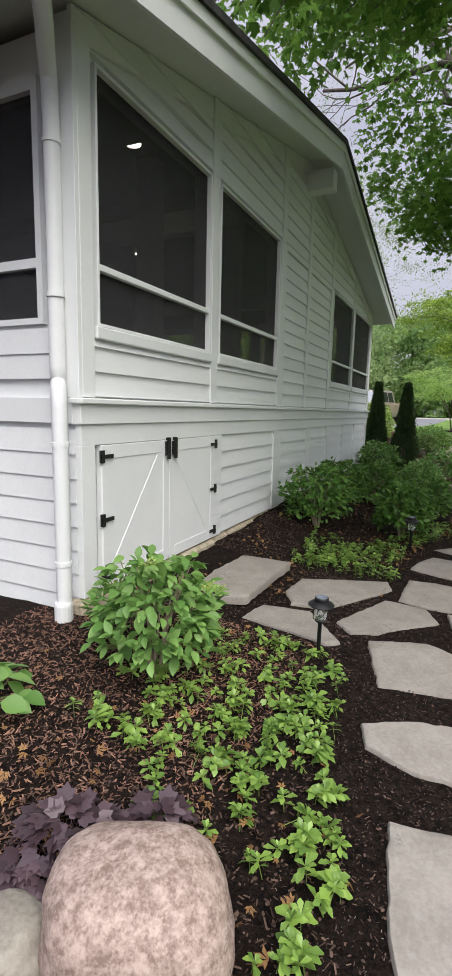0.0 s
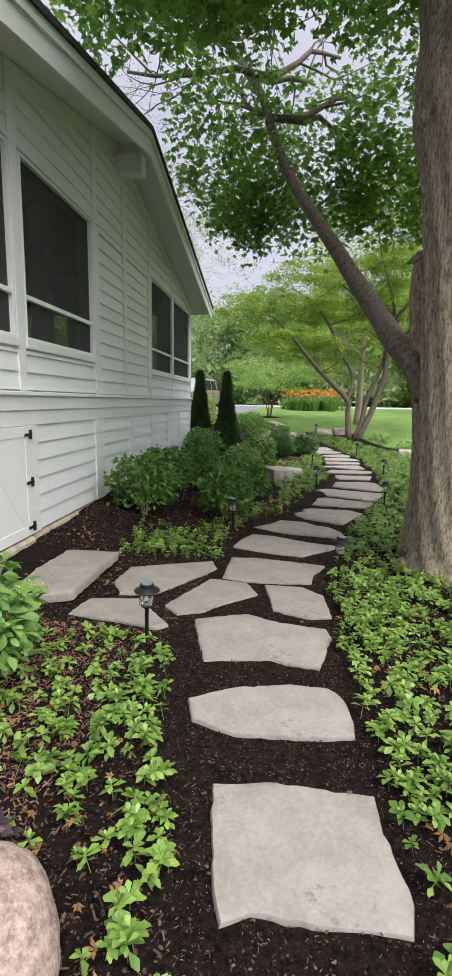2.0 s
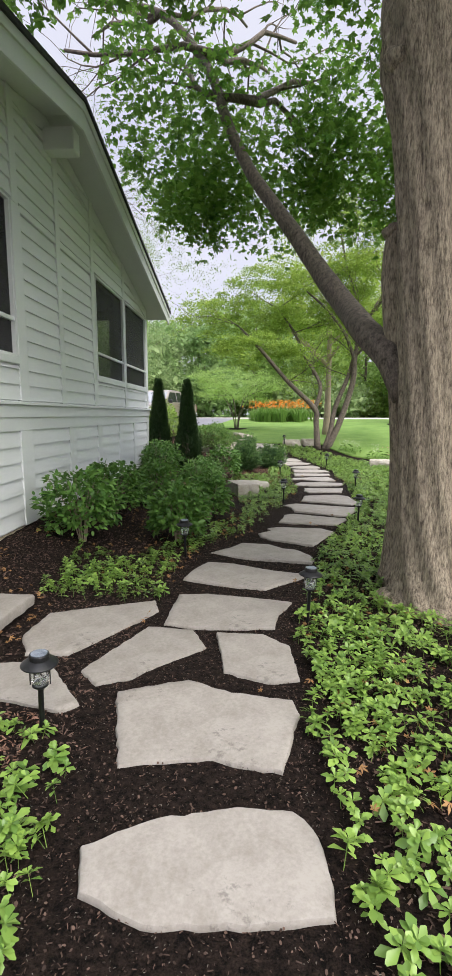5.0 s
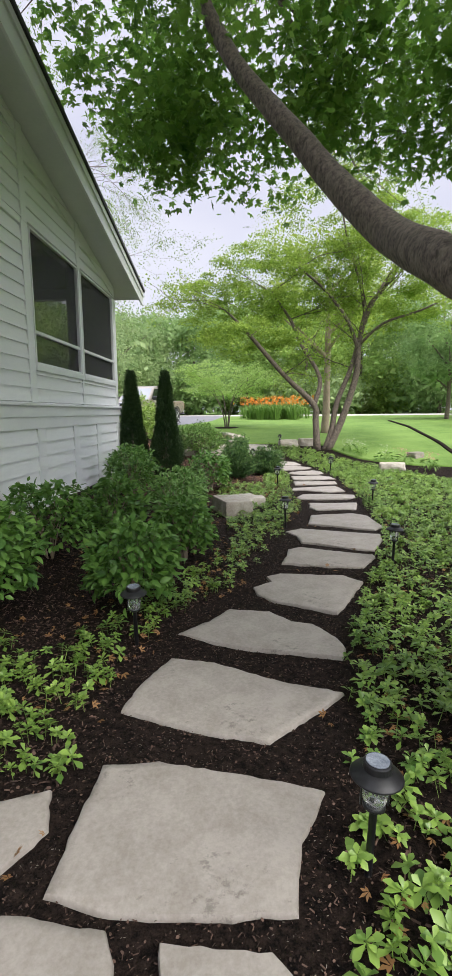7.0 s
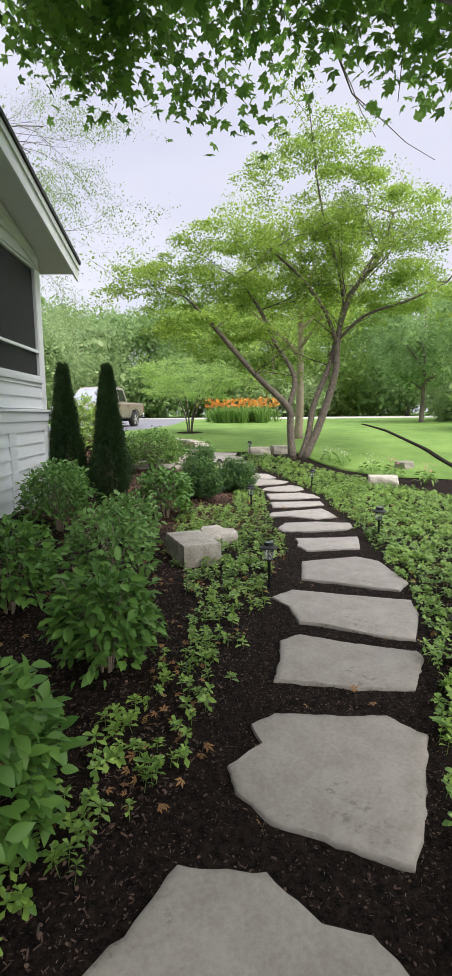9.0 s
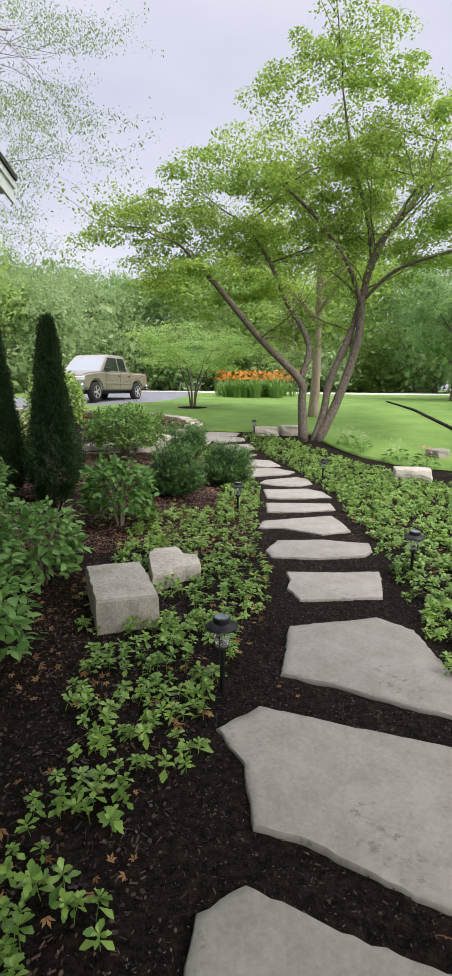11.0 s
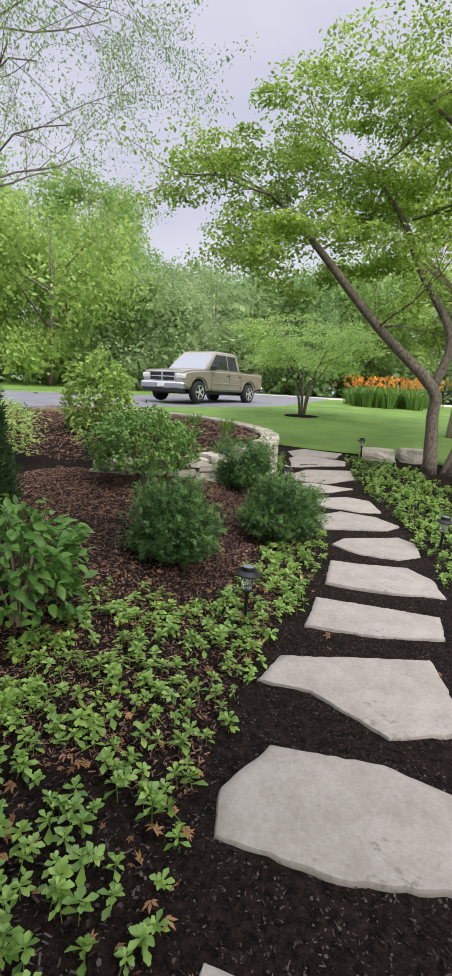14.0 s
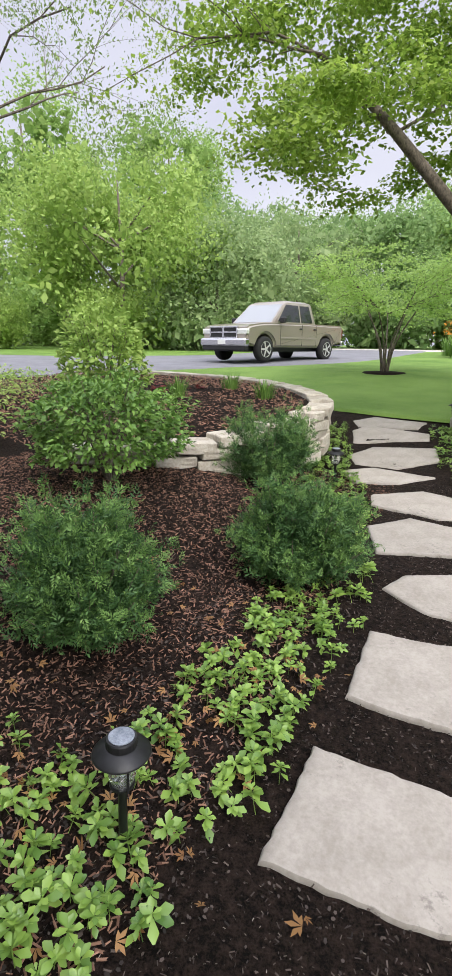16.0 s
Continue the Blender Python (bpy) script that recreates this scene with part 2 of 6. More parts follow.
SCREEN = screen_mesh("insect_screen", 0.62)
# one even near-black for porch floor, inner wall and ceiling alike
INSIDE = plain("near_black_interior", (0.05, 0.047, 0.045), 0.8)
INSIDE_WOOD = plain("pale_grey_interior_post", (0.60, 0.59, 0.58), 0.6)
LAMP_GLOW = plain("recessed_lamp_glow", (1.0, 0.86, 0.66), 0.5, 0, 25.0)
GLASS = plain("clear_lamp_glass", (0.9, 0.95, 0.95), 0.08)
GLASS.node_tree.nodes["Principled BSDF"].inputs["Transmission Weight"].default_value = 0.9
PAINT = surface("tan_metallic_paint", (0.315, 0.278, 0.232), (0.35, 0.31, 0.262), 2, 200, 0.02, 0.001, 0.32, metal=0.35)
PAINT.node_tree.nodes["Principled BSDF"].inputs["Coat Weight"].default_value = 0.7
ALLOY = plain("brushed_alloy", (0.55, 0.55, 0.54), 0.45, 0.4)
CHROME = plain("chrome", (0.72, 0.72, 0.72), 0.18, 1.0)
DARK_PLASTIC = plain("dark_plastic", (0.02, 0.02, 0.021), 0.5)
RUBBER = plain("tyre_rubber", (0.018, 0.018, 0.018), 0.85)
CAR_GLASS = plain("tinted_car_glass", (0.02, 0.022, 0.024), 0.06, 0, 0, 0.5)
# windshield glass: its pale reflection is painted in as a grey-blue base colour
WINDSHIELD = plain("windshield_painted_reflection", (0.30, 0.32, 0.34), 0.08, 0, 0, 0.6)
HEADLIGHT = plain("headlight_glass", (0.72, 0.72, 0.70), 0.12, 0.2)
PLATE = plain("white_plate", (0.8, 0.8, 0.78), 0.5)


# ---------------------------------------------------------------- mesh helpers
def link_mesh(name, verts, faces, material, parent=None, label="", smooth=False):
    me = bpy.data.meshes.new(name)
    me.from_pydata(verts, [], faces)
    me.materials.append(material)
    if smooth:
        me.polygons.foreach_set("use_smooth", [True] * len(me.polygons))
    me.update()
    ob = new(name, me)
    if parent:
        ob.parent = parent
    if label:
        ob["label"] = label
    return ob


def fast_mesh(name, verts, loops, sizes, material, parent=None, label=""):
    """A mesh from flat numpy arrays: verts (n, 3), loops of vertex numbers, and corners per face."""
    me = bpy.data.meshes.new(name)
    me.vertices.add(len(verts))
    me.vertices.foreach_set("co", np.asarray(verts, np.float32).ravel())
    me.loops.add(len(loops))
    me.loops.foreach_set("vertex_index", np.asarray(loops, np.int32))
    me.polygons.add(len(sizes))
    starts = np.concatenate([[0], np.cumsum(sizes)[:-1]]).astype(np.int32)
    me.polygons.foreach_set("loop_start", starts)
    me.update(calc_edges=True)
    me.validate()
    me.materials.append(material)
    ob = new(name, me)
    if parent:
        ob.parent = parent
    if label:
        ob["label"] = label
    return ob


def part(name, bm, material, parent=None, label="", smooth=False):
    me = bpy.data.meshes.new(name)
    bm.normal_update()
    bm.to_mesh(me)
    bm.free()
    me.materials.append(material)
    if smooth:
        me.polygons.foreach_set("use_smooth", [True] * len(me.polygons))
    ob = new(name, me)
    if parent:
        ob.parent = parent
    if label:
        ob["label"] = label
    return ob


def empty(name, place=(0, 0, 0), turn=0.0):
    ob = new(name)
    ob.matrix_basis = pose(*place, 0, 0, turn)
    ob.empty_display_size = 0.1
    return ob


def box(lo, hi, bevel=0.0):
    bm = bmesh.new()
    bmesh.ops.create_cube(bm, size=1)
    for v in bm.verts:
        v.co = [lo[n] + (v.co[n] + 0.5) * (hi[n] - lo[n]) for n in range(3)]
    if bevel:
        bmesh.ops.bevel(bm, geom=bm.edges[:], offset=bevel, segments=1, affect="EDGES")
    return bm


def add_box(bm, lo, hi, turn=None):
    made = bmesh.ops.create_cube(bm, size=1)["verts"]
    for v in made:
        v.co = [lo[n] + (v.co[n] + 0.5) * (hi[n] - lo[n]) for n in range(3)]
    if turn is not None:
        bmesh.ops.transform(bm, matrix=turn, verts=made)
    return made


def lathe(profile, steps=16, cap=True):
    bm = bmesh.new()
    rings = []
    for r, z in profile:
        rings.append([bm.verts.new((r * math.cos(2 * math.pi * k / steps), r * math.sin(2 * math.pi * k / steps), z)) for k in range(steps)])
    for a, b in zip(rings, rings[1:]):
        for k in range(steps):
            bm.faces.new((a[k], a[(k + 1) % steps], b[(k + 1) % steps], b[k]))
    if cap:
        bm.faces.new(rings[0][::-1])
        bm.faces.new(rings[-1])
    return bm


def tube(points, radii, sides=8, rough=0.0, seed=0, lobes=0):
    """verts and faces of a bent, tapering limb along points; lobes: fluted, as old trunks are."""
    rng = np.random.default_rng(seed)
    pts = [Vector(p) for p in points]
    verts, faces = [], []
    side = Vector((1, 0, 0))
    for n, p in enumerate(pts):
        ahead = (pts[min(n + 1, len(pts) - 1)] - pts[max(n - 1, 0)]).normalized()
        side = (side - ahead * side.dot(ahead))
        side = side.normalized() if side.length > 1e-4 else ahead.orthogonal().normalized()
        up = ahead.cross(side)
        for k in range(sides):
            a = 2 * math.pi * k / sides
            r = radii[n] * (1 + rough * (rng.random() - 0.5))
            if lobes:
                r *= 1 + 0.06 * math.sin(lobes * a + 0.4 * n) + 0.03 * math.sin(2.3 * lobes * a)
            verts.append(p + (side * math.cos(a) + up * math.sin(a)) * r)
    for n in range(len(pts) - 1):
        for k in range(sides):
            a, b = n * sides + k, n * sides + (k + 1) % sides
            faces.append((a, b, b + sides, a + sides))
    faces.append(tuple(range(sides))[::-1])
    faces.append(tuple(range((len(pts) - 1) * sides, len(pts) * sides)))
    return verts, faces


def smooth_path(points, per=4):
    """Points along a Catmull-Rom curve through the given ones, each with whatever numbers it carries."""
    p = [np.array(q, float) for q in points]
    p = [2 * p[0] - p[1]] + p + [2 * p[-1] - p[-2]]
    out = []
    for a, b, c, d in zip(p, p[1:], p[2:], p[3:]):
        for k in range(per):
            t = k / per
            out.append(0.5 * (2 * b + (c - a) * t + (2 * a - 5 * b + 4 * c - d) * t * t + (3 * b - a - 3 * c + d) * t ** 3))
    out.append(p[-2])
    return out


def join_tubes(tubes):
    verts, faces = [], []
    for v, f in tubes:
        n = len(verts)
        verts += v
        faces += [tuple(i + n for i in q) for q in f]
    return verts, faces


# leaf outlines: (verts, faces), about 1 long, stalk at the origin, pointing along +x
def leaf_oval(width=0.5, fold=0.12, droop=0.12):
    rim = [(0.16, 0.62), (0.38, 1.0), (0.62, 0.88), (0.84, 0.45)]
    v = [(0, 0, 0), (0.38, 0, -0.02), (0.7, 0, -0.25 * droop), (1, 0, -droop)]
    for s in (1, -1):
        v += [(x, s * w * width / 2, fold * w - droop * x * x) for x, w in rim]
    f = [(0, 1, 4), (1, 5, 4), (1, 2, 6, 5), (2, 7, 6), (2, 3, 7), (0, 8, 1), (1, 8, 9), (1, 9, 10, 2), (2, 10, 11), (2, 11, 3)]
    return v, f


def leaf_small(width=0.55):
    """Four corners with a fold, for leaves seen from afar."""
    return [(0, 0, 0), (0.45, width / 2, 0.06), (1, 0, -0.1), (0.45, -width / 2, 0.06)], [(0, 1, 2), (0, 2, 3)]


def leaf_spoon():
    v = [(0, 0, 0), (0.70, 0.22, 0.08), (1, 0.05, 0.0), (1, -0.05, 0.0), (0.70, -0.22, 0.08), (0.62, 0, 0.01)]
    return v, [(0, 5, 1), (1, 5, 2), (2, 5, 3), (3, 5, 4), (4, 5, 0)]


def leaf_maple(w=0.30):
    v = [(0, 0, 0)]
    f = []
    tips = [(-100, 0.55), (-52, 0.85), (0, 1.0), (52, 0.85), (100, 0.55)]
    for a, r in tips:
        a = radians(a)
        n = len(v)
        v += [(0.18 + r * 0.5 * math.cos(a) - w * 0.5 * math.sin(a), r * 0.5 * math.sin(a) + w * 0.5 * math.cos(a), 0.03),
              (0.18 + r * math.cos(a), r * math.sin(a), -0.08),
              (0.18 + r * 0.5 * math.cos(a) + w * 0.5 * math.sin(a), r * 0.5 * math.sin(a) - w * 0.5 * math.cos(a), 0.03)]
        f.append((0, n + 2, n + 1, n))
    return v, f


def leaf_cluster(seed, count=6, size=0.5):
    """A spray of small leaves that share one island, for trees far off."""
    rng = np.random.default_rng(seed)
    v, f = [(0, 0, 0)], []
    for k in range(count):
        c = rng.normal(0, 0.42, 3) * (1, 1, 0.6)
        a = rng.normal(0, 1, 3) * (1, 1, 0.45)
        a /= np.linalg.norm(a)
        b = np.cross(a, rng.normal(0, 0.4, 3) + (0, 0, 1))
        b /= np.linalg.norm(b)
        s = size * (0.6 + 0.7 * rng.random())
        n = len(v)
        v += [tuple(c), tuple(c + a * s * 0.5 + b * s * 0.28), tuple(c + a * s), tuple(c + a * s * 0.5 - b * s * 0.28)]
        f.append((n, n + 1, n + 2, n + 3))
    return v[0:1] + v[1:], f


def needle_spray(seed, count=9):
    rng = np.random.default_rng(seed)
    v, f = [], []
    for k in range(count):
        x = k / count
        for s in (-1, 1):
            a = np.array([0.24, s * 0.27 * (1.15 - x), 0.12 * rng.normal()])
            o = np.array([x * 0.85, 0, 0.0])
            n = len(v)
            v += [tuple(o), tuple(o + a * 0.6 + (0.085, 0, 0)), tuple(o + a), tuple(o + a * 0.6 - (0.085, 0, 0))]
            f.append((n, n + 1, n + 2, n + 3))
    return v, f


def scatter(name, template, places, aims, ups, sizes, material, parent=None, label=""):
    """One mesh of many copies of a small outline: at places, pointing along aims, their faces towards ups."""
    tv, tf = template
    tv = np.array(tv, float)
    aims = np.asarray(aims, float)
    aims /= np.linalg.norm(aims, axis=1, keepdims=True) + 1e-9
    ups = np.asarray(ups, float)
    side = np.cross(ups, aims)
    side /= np.linalg.norm(side, axis=1, keepdims=True) + 1e-9
    ups = np.cross(aims, side)
    sizes = np.asarray(sizes, float)[:, None, None]
    verts = np.asarray(places, float)[:, None] + sizes * (tv[None, :, 0:1] * aims[:, None] + tv[None, :, 1:2] * side[:, None] + tv[None, :, 2:3] * ups[:, None])
    flat = np.array([i for q in tf for i in q])
    lens = np.array([len(q) for q in tf])
    count = len(places)
    loops = (flat[None] + (np.arange(count) * len(tv))[:, None]).ravel()
    return fast_mesh(name, verts.reshape(-1, 3), loops, np.tile(lens, count), material, parent, label)


# ---------------------------------------------------------------- ground
def ease(a):
    a = min(1.0, max(0.0, a))
    return a * a * (3 - 2 * a)


RISE = [(-60, 0.0), (15.3, 0.0), (16.8, 0.05), (18.4, 0.19), (20.0, 0.39), (25.7, 0.78), (30.0, 0.90), (36.0, 1.03), (46.0, 1.15), (90.0, 1.3), (3000.0, 1.3)]


def ground_z(x, y):
    """The height of the ground: level along the walk, rising to the drive, and up towards the house wall."""
    z = float(np.interp(y, [p[0] for p in RISE], [p[1] for p in RISE]))
    z += 0.42 * ease((0.9 - x) / 1.3) * ease((y - 12.3) / 2.8) * (1 - ease((y - 15.0) / 6.0))
    z += ease((-0.9 - x) / 1.1) * min(0.32, max(0.0, 0.10 + 0.025 * y)) * (1 - ease((y - 11.0) / 3.0)) * ease((y + 1) / 3)
    return z


PATH_EDGE = [(-3, 0.2, 0.9), (1, 0.2, 0.9), (2, -0.1, 0.85), (3, -0.22, 0.82), (4, -0.15, 0.85), (5, -0.1, 1.1), (6, 0.1, 1.25), (7, 0.62, 1.68), (8, 0.95, 2.0), (9, 1.1, 2.3),
             (10, 1.4, 2.42), (11, 1.58, 2.5), (12, 1.48, 2.6), (13, 1.55, 2.6), (14, 1.65, 2.66), (15, 1.65, 2.58), (16, 1.38, 2.42), (17, 1.2, 2.2), (18, 0.78, 1.78), (19, 0.55, 1.62), (20.3, 0.36, 1.45)]


def path_sides(y):
    ys = [p[0] for p in PATH_EDGE]
    return float(np.interp(y, ys, [p[1] for p in PATH_EDGE])), float(np.interp(y, ys, [p[2] for p in PATH_EDGE]))


def sheet(name, xs, ys, height, material, label, category, keep=None):
    xs, ys = list(xs), list(ys)
    verts = [(x, y, height(x, y)) for y in ys for x in xs]
    w = len(xs)
    faces = [(j * w + i, j * w + i + 1, (j + 1) * w + i + 1, (j + 1) * w + i) for j in range(len(ys) - 1) for i in range(w - 1)]
    ob = link_mesh(name, verts, faces, material, None, "", True)
    return tagged(ob, label, category, kind="structure")


def axis(lo, hi, step, far):
    a = list(np.arange(lo, hi + step / 2, step))
    d = step
    while a[-1] < far:
        d *= 1.5
        a.append(a[-1] + d)
    d = step
    while a[0] > -far:
        d *= 1.5
        a.insert(0, a[0] - d)
    return a


def mulch_z(x, y):
    return ground_z(x, y) - 0.012 + 0.014 * noise.noise((x * 2.2, y * 2.2, 0)) + 0.012 * noise.noise((x * 9, y * 9, 3))


ground = sheet("ground", axis(-4, 8, 0.12, 2500), axis(-3, 24, 0.12, 2500), mulch_z, MULCH, "dark shredded bark mulch over gently rising garden soil", "ground")

# lawn: its near edge runs behind the stone bed, past the end of the walk and down beside the planting
LAWN_EDGE = [(-60, 22.9), (-9, 22.9), (-6.5, 23.0), (-4.0, 22.8), (-2.2, 22.2), (-0.8, 21.0), (0.0, 20.5), (1.2, 20.25), (2.2, 20.15), (3.2, 20.0), (3.6, 18.6), (3.95, 17.7), (4.5, 16.9), (5.4, 16.4), (6.4, 16.1), (8.0, 15.0), (12.0, 12.5), (60, 8.0)]


def lawn_edge(x):
    e = float(np.interp(x, [p[0] for p in LAWN_EDGE], [p[1] for p in LAWN_EDGE]))
    return e + 0.10 * noise.noise((x * 1.5, 7, 0))


xs = axis(-12, 16, 0.25, 900)
rows = [0, 0.03, 0.12, 0.3, 0.6, 1, 1.5, 2, 3, 4, 5, 6, 8, 10, 13, 16, 20, 26, 34, 50, 90, 200, 900]
verts, faces = [], []
for d in rows:
    for x in xs:
        y = lawn_edge(x) + d
        verts.append((x, y, ground_z(x, y) + (0.0 if d == 0 else 0.045) + 0.012 * noise.noise((x, y, 0))))
w = len(xs)
for j in range(len(rows) - 1):
    faces += [(j * w + i, j * w + i + 1, (j + 1) * w + i + 1, (j + 1) * w + i) for i in range(w - 1)]
lawn = tagged(link_mesh("lawn", verts, faces, LAWN, None, "", True), "bright green mown lawn rising to the drive", "lawn", kind="structure")


def strip(name, centre, width, material, label, lift):
    """A road along a bent centre line."""
    pts = smooth_path(centre, 8)
    verts, faces = [], []
    for n, p in enumerate(pts):
        q, r = pts[min(n + 1, len(pts) - 1)], pts[max(n - 1, 0)]
        d = Vector((q[0] - r[0], q[1] - r[1], 0)).normalized()
        s = Vector((-d.y, d.x, 0))
        for k in (-1, -0.96, -0.5, 0, 0.5, 0.96, 1):
            v = Vector((p[0], p[1], 0)) + s * (k * width / 2)
            verts.append((v.x, v.y, ground_z(v.x, v.y) + lift - (0.05 if abs(k) == 1 else 0)))
    for n in range(len(pts) - 1):
        faces += [(n * 7 + k, n * 7 + k + 1, n * 7 + k + 8, n * 7 + k + 7) for k in range(6)]
    return tagged(link_mesh(name, verts, faces, material, None, "", True), label, "road", kind="structure")


drive = strip("driveway", [(-70, 22), (-40, 22.8), (-14, 24.6), (-8.5, 27), (-5.2, 31), (-4.6, 38), (-4.4, 49)], 7.0, ASPHALT, "smooth grey asphalt driveway where the truck is parked", 0.075)
road = strip("road", [(-80, 52), (-30, 50), (0, 48), (30, 47), (80, 49)], 6.0, CONCRETE, "pale concrete road beyond the lawn", 0.085)


# ---------------------------------------------------------------- house
LAMPS_IN = [(-3.26, 4.63, 4.1), (-6.15, 8.9, 4.1), (-6.6, 10.8, 4.1)]
WX = -2.04          # face of the gable wall
Y0, Y1 = 2.27, 13.12
SILL, RAIL, HEAD = 2.14, 2.53, 3.76
RIDGE_Y, RIDGE_Z = 7.24, 5.30
EAVE = [(1.25, 3.87), (13.72, 4.03)]
BACK = -10.0
house = tagged(empty("house", (0, 0, 0)), "white clapboard house with a screened porch and gable roof", "house")


def roof_z(y):
    return float(np.interp(y, [EAVE[0][0], RIDGE_Y, EAVE[1][0]], [EAVE[0][1], RIDGE_Z, EAVE[1][1]]))


def slab_along(name, pts, x0, x1, material, parent, label=""):
    """A flat outline in the y-z plane, given thickness in x."""
    n = len(pts)
    verts = [(x0, y, z) for y, z in pts] + [(x1, y, z) for y, z in pts]
    faces = [tuple(range(n))[::-1], tuple(range(n, 2 * n))] + [(k, (k + 1) % n, n + (k + 1) % n, n + k) for k in range(n)]
    ob = link_mesh(name, verts, faces, material, parent, label)
    bm = bmesh.new()
    bm.from_mesh(ob.data)
    bmesh.ops.recalc_face_normals(bm, faces=bm.faces[:])
    bm.to_mesh(ob.data)
    bm.free()
    return ob


# wall core with the four window openings left free
WINDOWS = [(2.46, 4.13), (4.33, 6.08), (9.02, 10.80), (10.95, 12.90)]
core = bmesh.new()
edges = [Y0 + 0.02]
for a, b in WINDOWS:
    edges += [a, b]
edges.append(Y1 - 0.02)
for a, b in zip(edges[::2], edges[1::2]):
    add_box(core, (WX - 0.16, a, SILL), (WX - 0.02, b, HEAD))
add_box(core, (WX - 0.16, Y0 + 0.02, 0.25), (WX - 0.02, Y1 - 0.02, SILL))
part("wall", core, TRIM, house)
slab_along("gable_wall", [(Y0 + 0.02, HEAD), (Y1 - 0.02, HEAD), (Y1 - 0.02, roof_z(Y1) - 0.16), (RIDGE_Y, RIDGE_Z - 0.16), (Y0 + 0.02, roof_z(Y0) - 0.16)], WX - 0.16, WX - 0.02, TRIM, house)
# near side wall, with its own screened opening, far side and back walls
near = bmesh.new()
add_box(near, (BACK, Y0 + 0.02, 0.15), (WX - 0.16, Y0 + 0.16, SILL))
add_box(near, (WX - 0.26, Y0 + 0.02, SILL), (WX - 0.16, Y0 + 0.16, 3.7))
add_box(near, (BACK, Y0 + 0.02, SILL), (WX - 3.0, Y0 + 0.16, 3.7))
add_box(near, (WX - 3.0, Y0 + 0.02, 3.62), (WX - 0.26, Y0 + 0.16, 3.9))
part("side_wall", near, TRIM, house)
far_wall = bmesh.new()
add_box(far_wall, (BACK, Y1 - 0.16, 0.3), (WX - 0.16, Y1 - 0.02, SILL))
add_box(far_wall, (BACK, Y1 - 0.16, HEAD), (WX - 0.16, Y1 - 0.02, 3.95))
for a, b in ((-2.7, -2.2), (-5.3, -5.0), (BACK, -8.0)):
    add_box(far_wall, (a, Y1 - 0.16, SILL), (b, Y1 - 0.02, HEAD))
part("far_wall", far_wall, TRIM, house)
part("back_wall", box((BACK - 0.15, Y0, 0.2), (BACK, Y1, 4.0)), TRIM, house)
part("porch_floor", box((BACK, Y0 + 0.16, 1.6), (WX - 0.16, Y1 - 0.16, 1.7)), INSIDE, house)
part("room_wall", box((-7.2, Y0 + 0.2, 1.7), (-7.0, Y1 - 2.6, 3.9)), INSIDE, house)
for y in (3.95, 5.9, 9.2, 12.4):
    part("interior_post", box((-2.75, y, 1.7), (-2.55, y + 0.2, 3.95), 0.008), INSIDE_WOOD, house, "grey painted post behind the screens")
for y in (5.3, 9.9):
    part("ceiling_beam", box((-7.0, y, 3.72), (WX - 0.2, y + 0.16, 3.98), 0.008), INSIDE_WOOD, house)

# roof: shingled planes, sloping soffit, fascia in two steps, bracket under the ridge
OUT = -1.56
ceil_pts = [(Y0 + 0.16, roof_z(Y0) - 0.2), (RIDGE_Y, RIDGE_Z - 0.2), (Y1 - 0.16, roof_z(Y1) - 0.2)]
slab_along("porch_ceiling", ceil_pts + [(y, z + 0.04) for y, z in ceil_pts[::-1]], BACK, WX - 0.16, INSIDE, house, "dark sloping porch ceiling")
for (ya, za) in EAVE:
    slab_along("roof", [(ya, za), (RIDGE_Y, RIDGE_Z), (RIDGE_Y, RIDGE_Z + 0.055), (ya - 0.03 * (1 if ya < 5 else -1), za + 0.055)], BACK - 0.4, OUT + 0.05, SHINGLE, house, "dark asphalt shingles")
    slab_along("soffit", [(ya, za - 0.03), (RIDGE_Y, RIDGE_Z - 0.03), (RIDGE_Y, RIDGE_Z - 0.14), (ya, za - 0.14)], BACK - 0.3, OUT - 0.03, SOFFIT, house)
    slab_along("fascia", [(ya, za - 0.002), (RIDGE_Y, RIDGE_Z - 0.002), (RIDGE_Y, RIDGE_Z - 0.31), (ya, za - 0.26)], OUT - 0.03, OUT, TRIM, house)
    slab_along("fascia_moulding", [(ya, za - 0.004), (RIDGE_Y, RIDGE_Z - 0.004), (RIDGE_Y, RIDGE_Z - 0.10), (ya, za - 0.09)], OUT, OUT + 0.025, TRIM, house)
part("bracket", box((WX - 0.02, RIDGE_Y - 0.11, 4.72), (OUT - 0.09, RIDGE_Y + 0.11, 4.98), 0.01), TRIM, house, "white beam end under the ridge")
for ya, za in EAVE:
    s = -1 if ya < 5 else 1
    gutter = lathe([(0.055, 0.0), (0.065, 0.0), (0.065, 8.4), (0.055, 8.4)], 10)
    bmesh.ops.transform(gutter, matrix=pose(OUT, ya + s * 0.05, za - 0.07, 0, -90, 0), verts=gutter.verts[:])
    part("gutter", gutter, TRIM, house)
